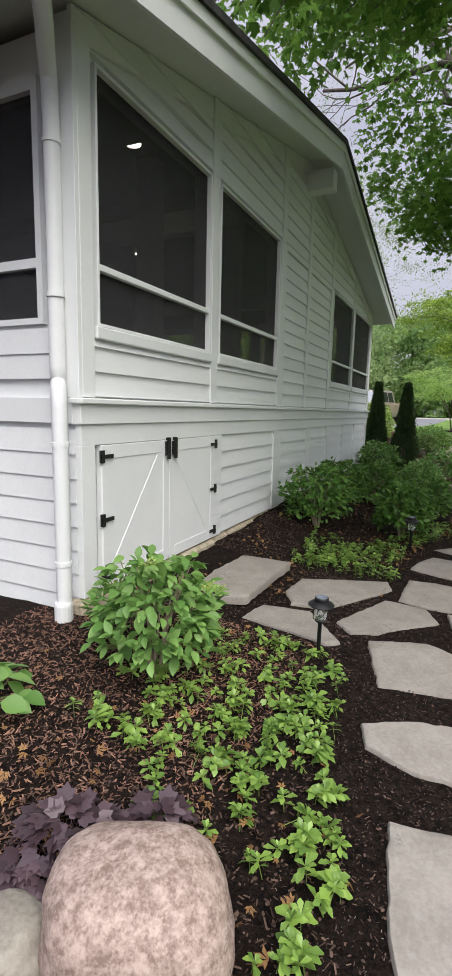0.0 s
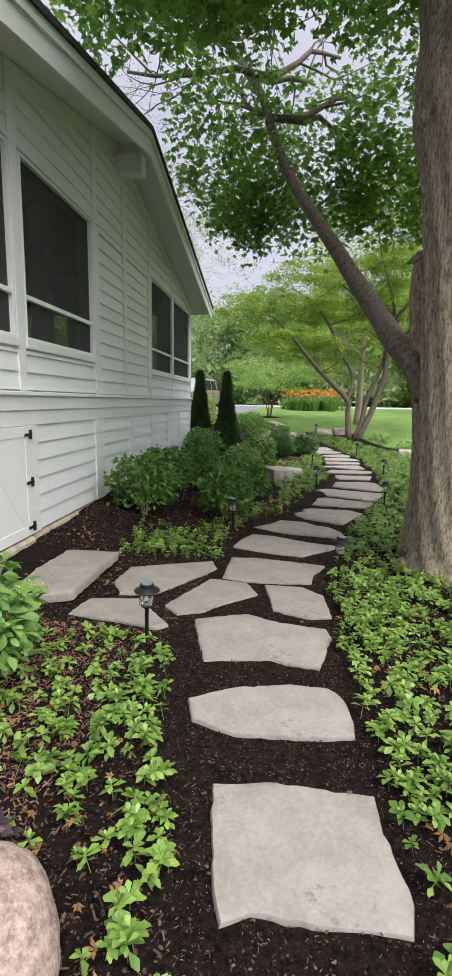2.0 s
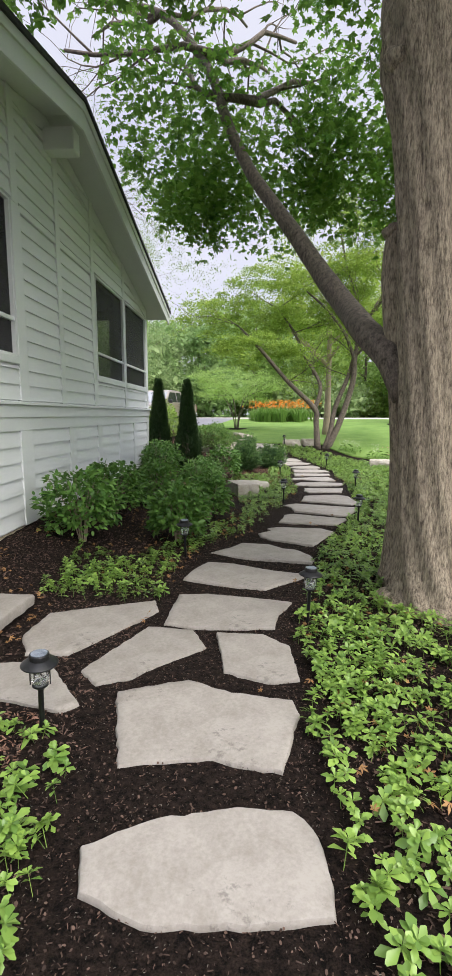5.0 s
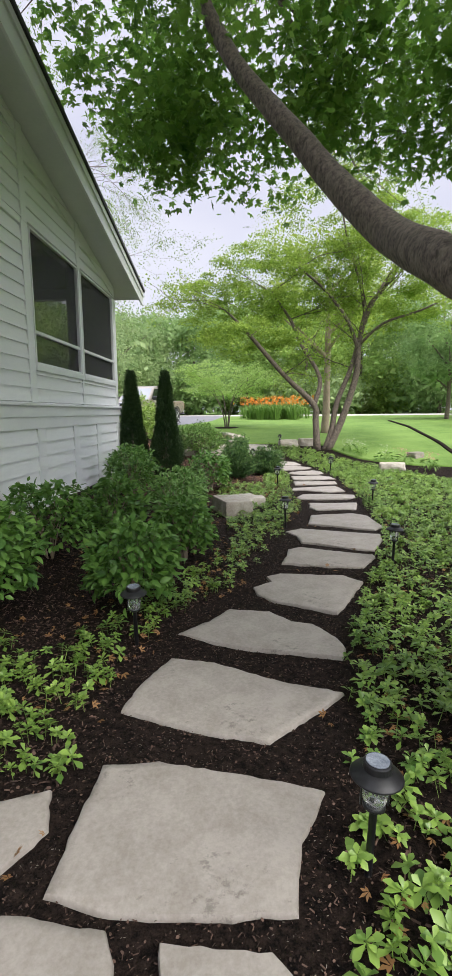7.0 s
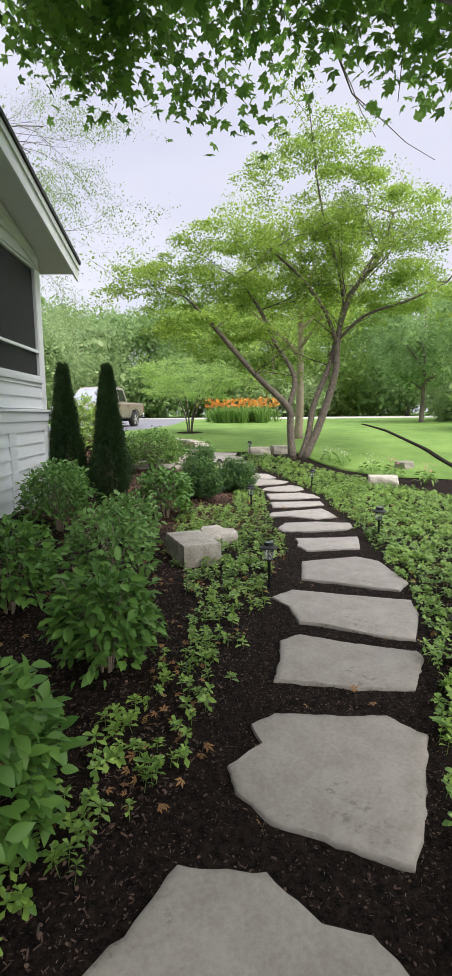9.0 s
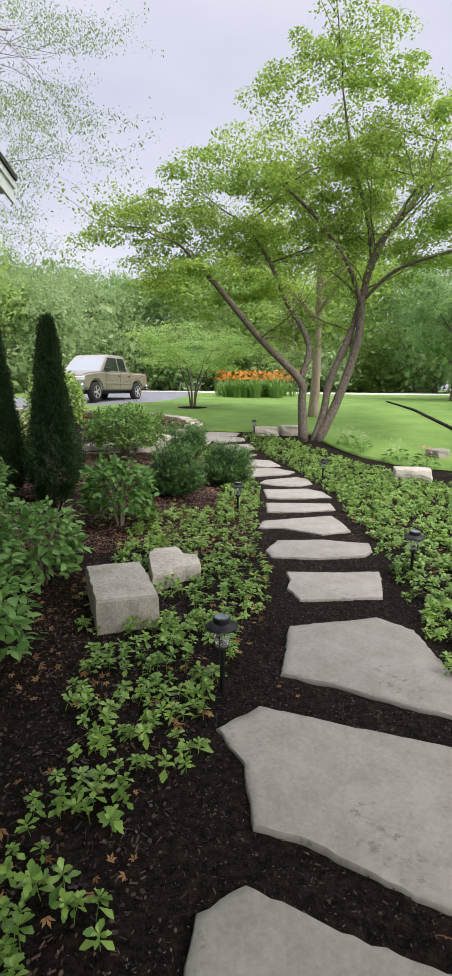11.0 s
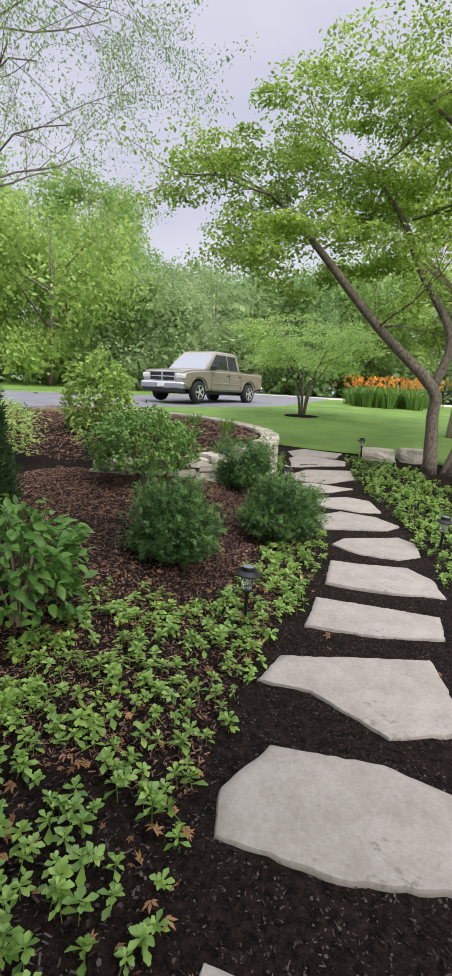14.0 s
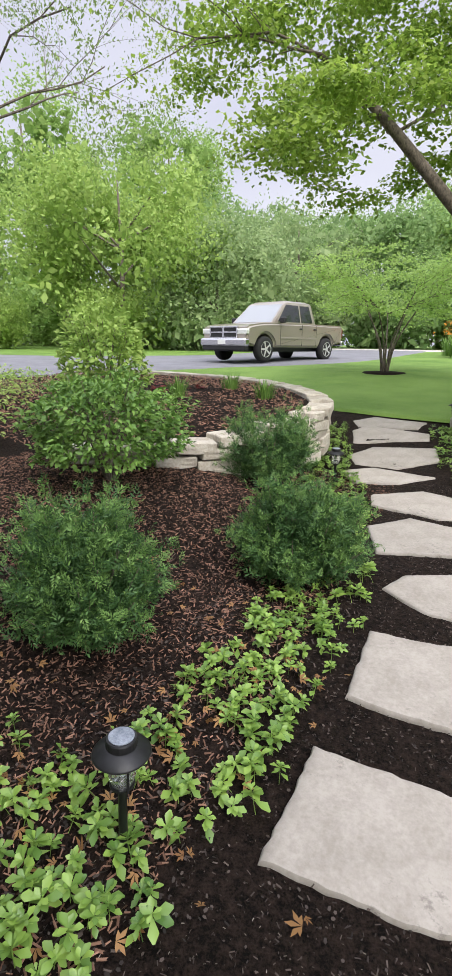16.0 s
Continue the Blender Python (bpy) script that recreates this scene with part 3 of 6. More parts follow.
for y, z0, z1 in ((4.23, HEAD, 0), (6.22, HEAD, 0), (7.44, 1.66, 0), (8.90, HEAD, 0), (10.875, HEAD, 0)):
    part("batten", box((WX - 0.02, y - 0.075, z0), (WX + 0.028, y + 0.075, roof_z(y) - 0.145), 0.004), TRIM, house)
for y0, y1 in ((Y0 + 0.021, 2.42), (4.16, 4.30), (6.12, 6.34), (8.80, 8.985), (10.83, 10.92), (12.93, Y1)):
    part("batten", box((WX - 0.02, y0, 1.66), (WX + 0.028, y1, HEAD + (0.0 if y0 > 2.3 else 0.12)), 0.004), TRIM, house)
part("corner_board", box((WX - 0.17, Y0 - 0.018, 1.656), (WX + 0.028, Y0 + 0.02, 3.86), 0.003), TRIM, house)
slab_along("frieze_board", [(Y0, roof_z(Y0) - 0.33), (RIDGE_Y, RIDGE_Z - 0.33), (Y1, roof_z(Y1) - 0.33), (Y1, roof_z(Y1) - 0.15), (RIDGE_Y, RIDGE_Z - 0.15), (Y0, roof_z(Y0) - 0.15)], WX - 0.02, WX + 0.012, TRIM, house)
part("belt_board", box((WX - 0.02, 6.34, HEAD - 0.05), (WX + 0.02, 8.80, HEAD + 0.03), 0.004), TRIM, house)


def lap_boards(y0, y1, z0, z1, step=0.168, top=None):
    """Clapboards: each one thicker at its lower edge, so that it throws a line of shade."""
    z = z0
    while z < z1 - 0.03:
        h = min(step, z1 - z)
        cut0 = cut1 = z + h
        if top:
            cut0, cut1 = min(cut0, top(y0)), min(cut1, top(y1))
            if max(cut0, cut1) <= z + 0.01:
                break
            cut0, cut1 = max(cut0, z + 0.004), max(cut1, z + 0.004)
        b, t = WX + 0.024, WX + 0.001
        v = [(WX - 0.02, y0, z), (b, y0, z), (t, y0, cut0), (WX - 0.02, y0, cut0), (WX - 0.02, y1, z), (b, y1, z), (t, y1, cut1), (WX - 0.02, y1, cut1)]
        link_mesh("siding_board", v, [(0, 1, 2, 3), (7, 6, 5, 4), (1, 5, 6, 2), (0, 4, 5, 1), (3, 2, 6, 7)], WHITE, house)
        z += step


for a, b in ((2.42, 4.16), (4.30, 6.12), (8.985, 10.83), (10.92, 12.93)):
    lap_boards(a, b, 1.67, SILL - 0.085)
lap_boards(6.34, 7.365, 1.67, HEAD - 0.05)
lap_boards(7.515, 8.80, 1.67, HEAD - 0.05)
for a, b in ((2.30, 4.155), (4.305, 6.145), (6.295, 7.365), (7.515, 8.825), (8.975, 10.80), (10.95, Y1)):
    lap_boards(a, b, HEAD + 0.035, 5.2, top=lambda y: roof_z(y) - 0.32)

# band above the skirt
part("band_cap", box((WX - 0.02, Y0 - 0.06, 1.615), (WX + 0.085, Y1 + 0.06, 1.655), 0.008), TRIM, house)
part("band", box((WX - 0.02, Y0 - 0.03, 1.48), (WX + 0.05, Y1 + 0.03, 1.615), 0.004), TRIM, house)
part("band_return", box((BACK, Y0 - 0.03, 1.48), (WX - 0.02, Y0 + 0.02, 1.655), 0.004), TRIM, house)
part("skirt_rail", box((WX - 0.02, Y0 - 0.01, 1.335), (WX + 0.03, Y1 + 0.01, 1.48), 0.003), TRIM, house)
for a, b in ((Y0 - 0.01, 2.40), (4.27, 4.44), (6.06, 6.36), (7.58, 7.83), (8.91, 9.16), (10.28, 10.52), (11.5, 11.74), (12.9, Y1 + 0.01)):
    part("stile", box((WX - 0.02, a, 0.26), (WX + 0.03, b, 1.335), 0.003), TRIM, house)
stiles = [(4.44, 6.06), (6.36, 7.58), (7.83, 8.91), (9.16, 10.28), (10.52, 11.5), (11.74, 12.9)]
for a, b in stiles:
    lap_boards(a, b, 0.28, 1.335, 0.176)
rng = random.Random(5)
y = Y0 - 0.05
while y < 13.2:
    w = rng.uniform(0.35, 0.8)
    bm = box((WX - 0.14, y, -0.1), (WX + 0.02 + rng.uniform(-0.02, 0.05), min(y + w, 13.2), 0.25), 0.03)
    bmesh.ops.subdivide_edges(bm, edges=bm.edges[:], cuts=2, use_grid_fill=True)
    for v in bm.verts:
        v.co += Vector((noise.noise(v.co * 6), noise.noise(v.co * 6 + Vector((5, 0, 0))), 0)) * 0.02
    part("foundation_stone", bm, FOUND, house, "rough tan limestone")
    y += w + 0.01


def window(k, y0, y1):
    win = empty("window", (WX, y0, SILL))
    win.parent = house
    win["label"] = "tall porch opening with a dark insect screen"
    w, h, r = y1 - y0, HEAD - SILL, RAIL - SILL
    fr = bmesh.new()
    for lo, hi in (((-0.05, 0, 0), (0.03, 0.022, h)), ((-0.05, w - 0.022, 0), (0.03, w, h)), ((-0.05, 0.022, 0), (0.03, w - 0.022, 0.024)), ((-0.05, 0.022, h - 0.026), (0.03, w - 0.022, h))):
        add_box(fr, lo, hi)
    bmesh.ops.bevel(fr, geom=fr.edges[:], offset=0.004, segments=1, affect="EDGES")
    part("window_frame", fr, TRIM, win)
    part("rail", box((-0.05, 0.022, r - 0.022), (0.025, w - 0.022, r + 0.022), 0.004), TRIM, win)
    part("sill", box((-0.02, -0.03, -0.085), (0.045, w + 0.03, -0.002), 0.008), TRIM, win)
    for za, zb in ((0.025, r - 0.023), (r + 0.023, h - 0.027)):
        part("screen", box((-0.022, 0.023, za), (-0.016, w - 0.023, zb)), SCREEN, win, "dark grey insect mesh")
    return win


for k, (a, b) in enumerate(WINDOWS):
    window(k, a, b)

# screened opening and siding of the near side
side_win = empty("window", (WX - 0.26, Y0, SILL))
side_win.parent = house
side_win["label"] = "wide screened opening round the corner"
fr = bmesh.new()
for lo, hi in (((-2.76, -0.02, 0), (-0.001, 0.06, 0.04)), ((-2.76, -0.02, 1.42), (-0.001, 0.06, 1.5)), ((-0.05, -0.02, 0.04), (-0.001, 0.06, 1.42)), ((-2.76, -0.02, 0.36), (-0.05, 0.06, 0.42))):
    add_box(fr, lo, hi)
part("window_frame", fr, TRIM, side_win)
part("screen", box((-2.74, 0.02, 0.04), (-0.05, 0.026, 1.42)), SCREEN, side_win)
z = 0.1
while z < SILL - 0.06:
    h = 0.168
    if not (z < 1.66 and z + h > 1.48):
        link_mesh("siding_board", [(BACK, Y0 + 0.02, z), (WX - 0.02, Y0 + 0.02, z), (WX - 0.02, Y0 - 0.016, z), (BACK, Y0 - 0.016, z), (BACK, Y0 + 0.02, z + h), (WX - 0.02, Y0 + 0.02, z + h), (WX - 0.02, Y0 - 0.002, z + h), (BACK, Y0 - 0.002, z + h)],
                  [(3, 2, 6, 7), (0, 1, 2, 3), (4, 7, 6, 5), (1, 5, 6, 2)], WHITE, house)
    z += h

# hatch with two doors in the skirt
hatch = empty("hatch", (WX, 2.46, 0.27))
hatch.parent = house
hatch["label"] = "white double hatch doors with black strap hinges"
for k, (a, b) in enumerate(((0.0, 0.90), (0.91, 1.80))):
    part("door", box((-0.015, a, 0.0), (0.034, b, 1.06), 0.004), TRIM, hatch)
    for lo, hi in (((0.034, a, 0.0), (0.041, a + 0.09, 1.06)), ((0.034, b - 0.09, 0.0), (0.041, b, 1.06)), ((0.034, a + 0.09, 0.96), (0.041, b - 0.09, 1.06)), ((0.034, a + 0.09, 0.0), (0.041, b - 0.09, 0.10))):
        part("rail_board", box(lo, hi, 0.003), TRIM, hatch)
    brace = box((0.034, -0.045, -0.60), (0.040, 0.045, 0.60), 0.003)
    tilt = 38 if k == 0 else -38
    bmesh.ops.transform(brace, matrix=pose(0, (a + b) / 2, 0.53, -tilt, 0, 0), verts=brace.verts[:])
    part("brace", brace, TRIM, hatch)
    for zz in (0.08, 0.52, 0.98):
        yy = a - 0.02 if k == 0 else b + 0.02
        s = 1 if k == 0 else -1
        hinge = bmesh.new()
        add_box(hinge, (0.034, min(yy, yy + s * 0.035), zz - 0.045), (0.056, max(yy, yy + s * 0.035), zz + 0.045))
        add_box(hinge, (0.048, min(yy, yy + s * 0.13), zz - 0.014), (0.058, max(yy, yy + s * 0.13), zz + 0.014))
        part("hinge", hinge, IRON, hatch, "black strap hinge")
    latch = bmesh.new()
    yy = b - 0.05 if k == 0 else a + 0.05
    add_box(latch, (0.048, yy - 0.025, 0.93), (0.062, yy + 0.025, 1.05))
    add_box(latch, (0.062, yy - 0.012, 0.90), (0.085, yy + 0.012, 1.08))
    add_box(latch, (0.062, yy - 0.035, 1.06), (0.075, yy + 0.02, 1.085))
    part("latch", latch, IRON, hatch, "black iron latch")

# downspout at the corner
dv, df = tube([q for q in smooth_path([(-1.62, 1.42, 3.74), (-1.78, 1.75, 3.72), (-2.10, 2.14, 3.60), (-2.14, 2.20, 3.3), (-2.14, 2.20, 1.85), (-2.12, 2.18, 1.74), (-2.07, 2.13, 1.58), (-2.07, 2.13, 0.3), (-2.07, 2.12, 0.05)], 4)], [0.052] * 33, 10)
spout = tagged(empty("downspout"), "white round downspout running down the house corner", "downspout")
link_mesh("pipe", dv, df, TRIM, spout, "", True)
for z in (0.55, 1.35, 2.3, 3.2):
    strap = lathe([(0.054, -0.015), (0.058, -0.015), (0.058, 0.015), (0.054, 0.015)], 16)
    part("strap", strap, TRIM, spout).location = (-2.07 if z < 1.6 else -2.14, 2.13 if z < 1.6 else 2.20, z)
boot = lathe([(0.062, -0.1), (0.062, 0.2), (0.056, 0.22)], 16)
part("drain_boot", boot, TRIM, spout, "white plastic drain boot").location = (-2.07, 2.12, 0.06)
# recessed lamps
for x, y, z in LAMPS_IN:
    disc = tagged(part("recessed_lamp", lathe([(0.0, 0.0), (0.085, 0.0), (0.09, 0.012), (0.0, 0.012)], 16), LAMP_GLOW), "small warm recessed ceiling lamp, lit", "lamp", "porch ceiling lamps")
    disc.matrix_basis = pose(x, y, roof_z(y) - 0.22)


# ---------------------------------------------------------------- stepping stones
STONES = []


def step_stone(corners, seed):
    """One flat limestone slab with a broken, slightly wavering edge."""
    STONES.append(corners)
    rng = random.Random(seed)
    cx = sum(c[0] for c in corners) / len(corners)
    cy = sum(c[1] for c in corners) / len(corners)
    rim = []
    n = len(corners)
    for k in range(n):
        a, b = Vector(corners[k]), Vector(corners[(k + 1) % n])
        m = max(2, int((b - a).length / 0.04))
        for j in range(m):
            p = a.lerp(b, j / m)
            d = 0.006 if j else 0.004
            e = 0.010 * noise.noise((p.x * 9, p.y * 9, seed)) + 0.010 * noise.noise((p.x * 30, p.y * 30, seed))
            rim.append(((p.x - cx) * (1 + e) + rng.uniform(-d, d), (p.y - cy) * (1 + e) + rng.uniform(-d, d)))
    z0 = ground_z(cx, cy)
    tilt_x = (ground_z(cx, cy + 0.3) - ground_z(cx, cy - 0.3)) / 0.6
    bm = bmesh.new()
    lay = [(1.0, -0.07), (1.010, -0.012), (1.0, 0.002), (0.988, 0.008), (0.90, 0.010), (0.55, 0.011)]
    rings = []
    for s, z in lay:
        rings.append([bm.verts.new((x * s, y * s, z + tilt_x * y + (0.003 * noise.noise((x * 5 + cx, y * 5 + cy, 0)) if z > 0 else 0))) for x, y in rim])
    m = len(rim)
    for a, b in zip(rings, rings[1:]):
        for k in range(m):
            bm.faces.new((a[k], a[(k + 1) % m], b[(k + 1) % m], b[k]))
    mid = bm.verts.new((0, 0, 0.011))
    for k in range(m):
        bm.faces.new((rings[-1][k], rings[-1][(k + 1) % m], mid))
    bmesh.ops.recalc_face_normals(bm, faces=bm.faces[:])
    ob = part("stepping_stone", bm, STONE, None, "", True)
    ob.data.set_sharp_from_angle(angle=radians(50))
    ob.location = (cx, cy, z0)
    return tagged(ob, "flat pale limestone slab with broken edges set in mulch", "stepping stone", "stepping stones of the walk")


step_stone([(0.16, 1.5), (0.39, 1.54), (0.83, 1.51), (0.83, 1.38), (0.88, 1.07), (0.85, 0.96), (0.59, 0.96), (0.35, 0.97), (0.26, 0.93), (0.22, 1.04)], 0)
step_stone([(-0.05, 2.1), (0.16, 2.23), (0.5, 2.31), (0.71, 2.3), (0.78, 2.22), (0.81, 2.05), (0.81, 1.89), (0.61, 1.86), (0.22, 1.83), (0.0, 1.93)], 1)
step_stone([(-0.19, 3.1), (0.19, 3.25), (0.44, 3.12), (0.77, 3.06), (0.79, 2.94), (0.68, 2.52), (0.35, 2.58), (-0.03, 2.52)], 2)
step_stone([(0.31, 3.89), (0.63, 3.87), (0.80, 3.70), (0.83, 3.28), (0.64, 3.24), (0.39, 3.34)], 3)
step_stone([(-0.46, 3.32), (-0.19, 3.96), (0.14, 3.92), (0.25, 3.67), (-0.14, 3.27), (-0.33, 3.18)], 4)
step_stone([(-1.03, 3.78), (-0.99, 4.17), (-0.24, 4.48), (-0.17, 4.28), (-0.47, 3.75), (-0.62, 3.53), (-0.89, 3.52)], 5)
step_stone([(-1.19, 3.03), (-1.08, 3.37), (-0.7, 3.42), (-0.36, 2.98), (-0.43, 2.9), (-0.74, 2.98), (-1.04, 3.03)], 6)
step_stone([(-2.14, 3.75), (-2.03, 4.14), (-1.54, 4.21), (-1.13, 4.21), (-1.15, 3.84), (-1.17, 3.21), (-1.43, 3.09), (-1.85, 3.37)], 7)
step_stone([(-0.06, 4.62), (0.18, 4.65), (0.62, 4.56), (0.88, 4.49), (0.76, 4.25), (0.71, 3.99), (0.56, 3.97), (0.14, 3.97), (-0.09, 4.03)], 8)
step_stone([(0.1, 5.59), (0.37, 5.54), (0.77, 5.32), (1.1, 5.22), (0.94, 5.06), (0.67, 4.8), (0.3, 4.88), (-0.08, 5.03), (-0.03, 5.29)], 9)
step_stone([(0.1, 5.95), (0.29, 6.15), (0.44, 6.38), (0.75, 6.34), (0.9, 6.16), (1.05, 6.12), (1.18, 5.9), (1.21, 5.75), (1.17, 5.62), (0.99, 5.66), (0.62, 5.73), (0.35, 5.81)], 10)
step_stone([(0.64, 6.88), (0.81, 7.03), (0.76, 7.18), (0.9, 7.27), (1.28, 7.22), (1.48, 7.22), (1.62, 7.05), (1.39, 6.54), (1.27, 6.34), (1.1, 6.41), (0.94, 6.49), (0.8, 6.55), (0.67, 6.72)], 11)
step_stone([(1.05, 8.12), (1.2, 8.21), (1.55, 8.04), (1.93, 7.91), (1.93, 7.82), (1.73, 7.46), (1.42, 7.48), (1.19, 7.56), (0.94, 7.6), (1.02, 7.89)], 12)
step_stone([(1.09, 8.96), (1.3, 9.13), (1.66, 9.0), (2.25, 8.82), (2.2, 8.55), (1.99, 8.09), (1.73, 8.18), (1.41, 8.38), (1.24, 8.43), (1.21, 8.74)], 13)
step_stone([(1.44, 9.42), (1.55, 9.99), (1.91, 10.07), (2.17, 10.14), (2.36, 9.95), (2.4, 9.25), (2.24, 9.06), (1.94, 9.2), (1.72, 9.32)], 14)
step_stone([(1.64, 11.0), (2.03, 10.99), (2.45, 11.02), (2.39, 10.76), (2.31, 10.48), (1.91, 10.43), (1.68, 10.41), (1.61, 10.65), (1.66, 10.81)], 15)
step_stone([(1.51, 11.6), (1.65, 11.9), (2.13, 11.95), (2.39, 11.87), (2.58, 11.83), (2.55, 11.6), (2.44, 11.46), (1.99, 11.36), (1.55, 11.39)], 16)
step_stone([(1.48, 12.39), (1.55, 12.68), (2.42, 12.96), (2.48, 12.67), (2.5, 12.31), (2.16, 12.14), (1.77, 12.38)], 17)
step_stone([(1.66, 13.65), (2.55, 13.64), (2.54, 13.28), (2.1, 13.16), (1.64, 13.14)], 18)
step_stone([(1.69, 14.58), (1.95, 14.6), (2.38, 14.67), (2.58, 14.44), (2.64, 14.05), (2.28, 13.99), (1.93, 13.98), (1.7, 14.0)], 19)
step_stone([(1.66, 15.14), (1.77, 15.39), (2.35, 15.69), (2.51, 15.52), (2.54, 15.12), (2.32, 14.91), (1.94, 14.93)], 20)
step_stone([(1.36, 16.18), (1.66, 16.52), (2.1, 16.43), (2.37, 16.14), (2.23, 15.92), (1.52, 15.69)], 21)
step_stone([(1.23, 17.0), (1.68, 17.3), (2.01, 17.21), (2.17, 16.73), (1.88, 16.61), (1.29, 16.73)], 22)
step_stone([(0.79, 17.66), (1.09, 17.86), (1.76, 17.76), (1.43, 17.42), (0.97, 17.29)], 23)
step_stone([(0.72, 18.27), (0.92, 18.7), (1.66, 18.89), (1.75, 18.38), (1.34, 17.96), (0.85, 17.94)], 24)
step_stone([(0.5, 19.36), (0.64, 19.66), (1.52, 19.49), (1.55, 19.2), (0.64, 18.78)], 25)
step_stone([(0.38, 19.87), (0.63, 20.2), (1.42, 20.08), (1.34, 19.69), (0.53, 19.56)], 26)


# ---------------------------------------------------------------- trees
def grow(base, aim, length, radius, depth, seed, spread=0.6, lift=0.15, steps=5, tips=None):
    """Limbs that fork: a list of tubes, and the ends where leaves sit."""
    rng = np.random.default_rng(seed)
    tubes = []
    tips = [] if tips is None else tips
    p, d = np.array(base, float), np.array(aim, float)
    d /= np.linalg.norm(d)
    pts, rad = [p.copy()], [radius]
    for k in range(steps):
        d = d + rng.normal(0, 0.16, 3) + (0, 0, lift * 0.3)
        d /= np.linalg.norm(d)
        p = p + d * length / steps
        pts.append(p.copy())
        rad.append(radius * (1 - 0.55 * (k + 1) / steps))
        if depth <= 1:
            tips.append(p.copy())
    tubes.append(tube(pts, rad, 7 if radius > 0.04 else 5))
    if depth > 0:
        for k in range(3 if depth > 1 else 4):
            at = pts[min(len(pts) - 1, 2 + k)] if k < 3 else pts[-1]
            off = rng.normal(0, 1, 3)
            off -= d * off.dot(d)
            off /= np.linalg.norm(off) + 1e-6
            nd = d + off * spread * rng.uniform(0.7, 1.3)
            tubes += grow(at, nd, length * rng.uniform(0.55, 0.75), rad[-1] * 0.8, depth - 1, seed * 7 + k + 1, spread, lift, max(3, steps - 1), tips)[0]
    return tubes, tips


def crown(name, tips, template, per, spread, size, material, seed, tree, flat=0.6, hang=0.2):
    """Leaves in loose clumps round the ends of the twigs."""
    rng = np.random.default_rng(seed)
    tips = np.array(tips)
    where = np.repeat(tips, per, axis=0) + rng.normal(0, 1, (len(tips) * per, 3)) * spread * np.array([1, 1, flat])
    n = len(where)
    aims = rng.normal(0, 1, (n, 3)) * (1, 1, 0.4) - (0, 0, hang)
    ups = rng.normal(0, 0.55, (n, 3)) + (0, 0, 1)
    return scatter(name, template, where, aims, ups, size * rng.uniform(0.6, 1.25, n), material, tree)


def limb(tree, name, nodes, material, sides=10, per=4, rough=0.05, lobes=0, seed=0):
    """One limb through (x, y, z, radius) nodes."""
    p = smooth_path(nodes, per)
    v, f = tube([q[:3] for q in p], [max(0.006, q[3]) for q in p], sides, rough, seed, lobes)
    return link_mesh(name, v, f, material, tree, "", True)


# the old maple beside the walk: fluted trunk with flaring roots, forked high up, one long limb over the path
maple = tagged(empty("maple_tree", (2.12, 4.85, 0)), "large old maple with furrowed bark leaning over the walk", "tree")
MB = Vector((2.18, 4.85, 0))


def at_maple(nodes):
    return [(x - MB.x, y - MB.y, z, r) for x, y, z, r in nodes]


limb(maple, "trunk", at_maple([(2.10, 4.60, -0.15, 0.44), (2.10, 4.60, 0.04, 0.37), (2.09, 4.60, 0.22, 0.32), (2.07, 4.60, 0.5, 0.278), (2.03, 4.61, 1.0, 0.248), (1.99, 4.62, 1.7, 0.228), (1.95, 4.63, 2.4, 0.228), (1.92, 4.65, 3.1, 0.238), (1.88, 4.68, 3.7, 0.262), (1.85, 4.72, 4.15, 0.31), (1.86, 4.76, 4.5, 0.31), (1.87, 4.80, 4.8, 0.29)]), BARK, 56, 6, 0.035, 9)
limb(maple, "stem", at_maple([(1.84, 4.80, 4.2, 0.21), (1.74, 4.90, 5.2, 0.20), (1.65, 5.0, 6.4, 0.22), (1.4, 5.3, 8.2, 0.16), (1.2, 5.5, 10.0, 0.09)]), BARK, 18, 5, 0.04, 5)
limb(maple, "stem", at_maple([(1.95, 4.80, 4.2, 0.21), (2.14, 4.86, 5.2, 0.20), (2.5, 4.9, 6.4, 0.20), (3.0, 4.8, 8.2, 0.15), (3.6, 4.6, 10.0, 0.08)]), BARK, 18, 5, 0.04, 5)
limb(maple, "side_stem", at_maple([(1.97, 5.08, -0.1, 0.24), (1.98, 5.08, 0.3, 0.165), (1.98, 5.07, 0.9, 0.14), (1.92, 5.04, 1.6, 0.135), (1.83, 5.01, 2.3, 0.125), (1.78, 4.98, 2.75, 0.11), (1.76, 5.0, 3.05, 0.06)]), BARK, 18, 5, 0.05, 4)
limb(maple, "limb", at_maple([(1.86, 4.85, 1.65, 0.101), (1.76, 5.0, 2.0, 0.126), (1.64, 5.4, 2.27, 0.126), (1.60, 6.2, 2.65, 0.122), (1.47, 6.6, 2.98, 0.118), (1.32, 7.0, 3.35, 0.109), (1.10, 7.35, 3.81, 0.101), (0.85, 7.7, 4.28, 0.092), (0.54, 8.1, 4.88, 0.084), (0.22, 8.5, 5.68, 0.076), (-0.1, 9.0, 6.7, 0.071), (-0.9, 9.6, 7.9, 0.050), (-2.2, 10.4, 8.7, 0.025)]), BARK_DARK, 14, 4, 0.05)
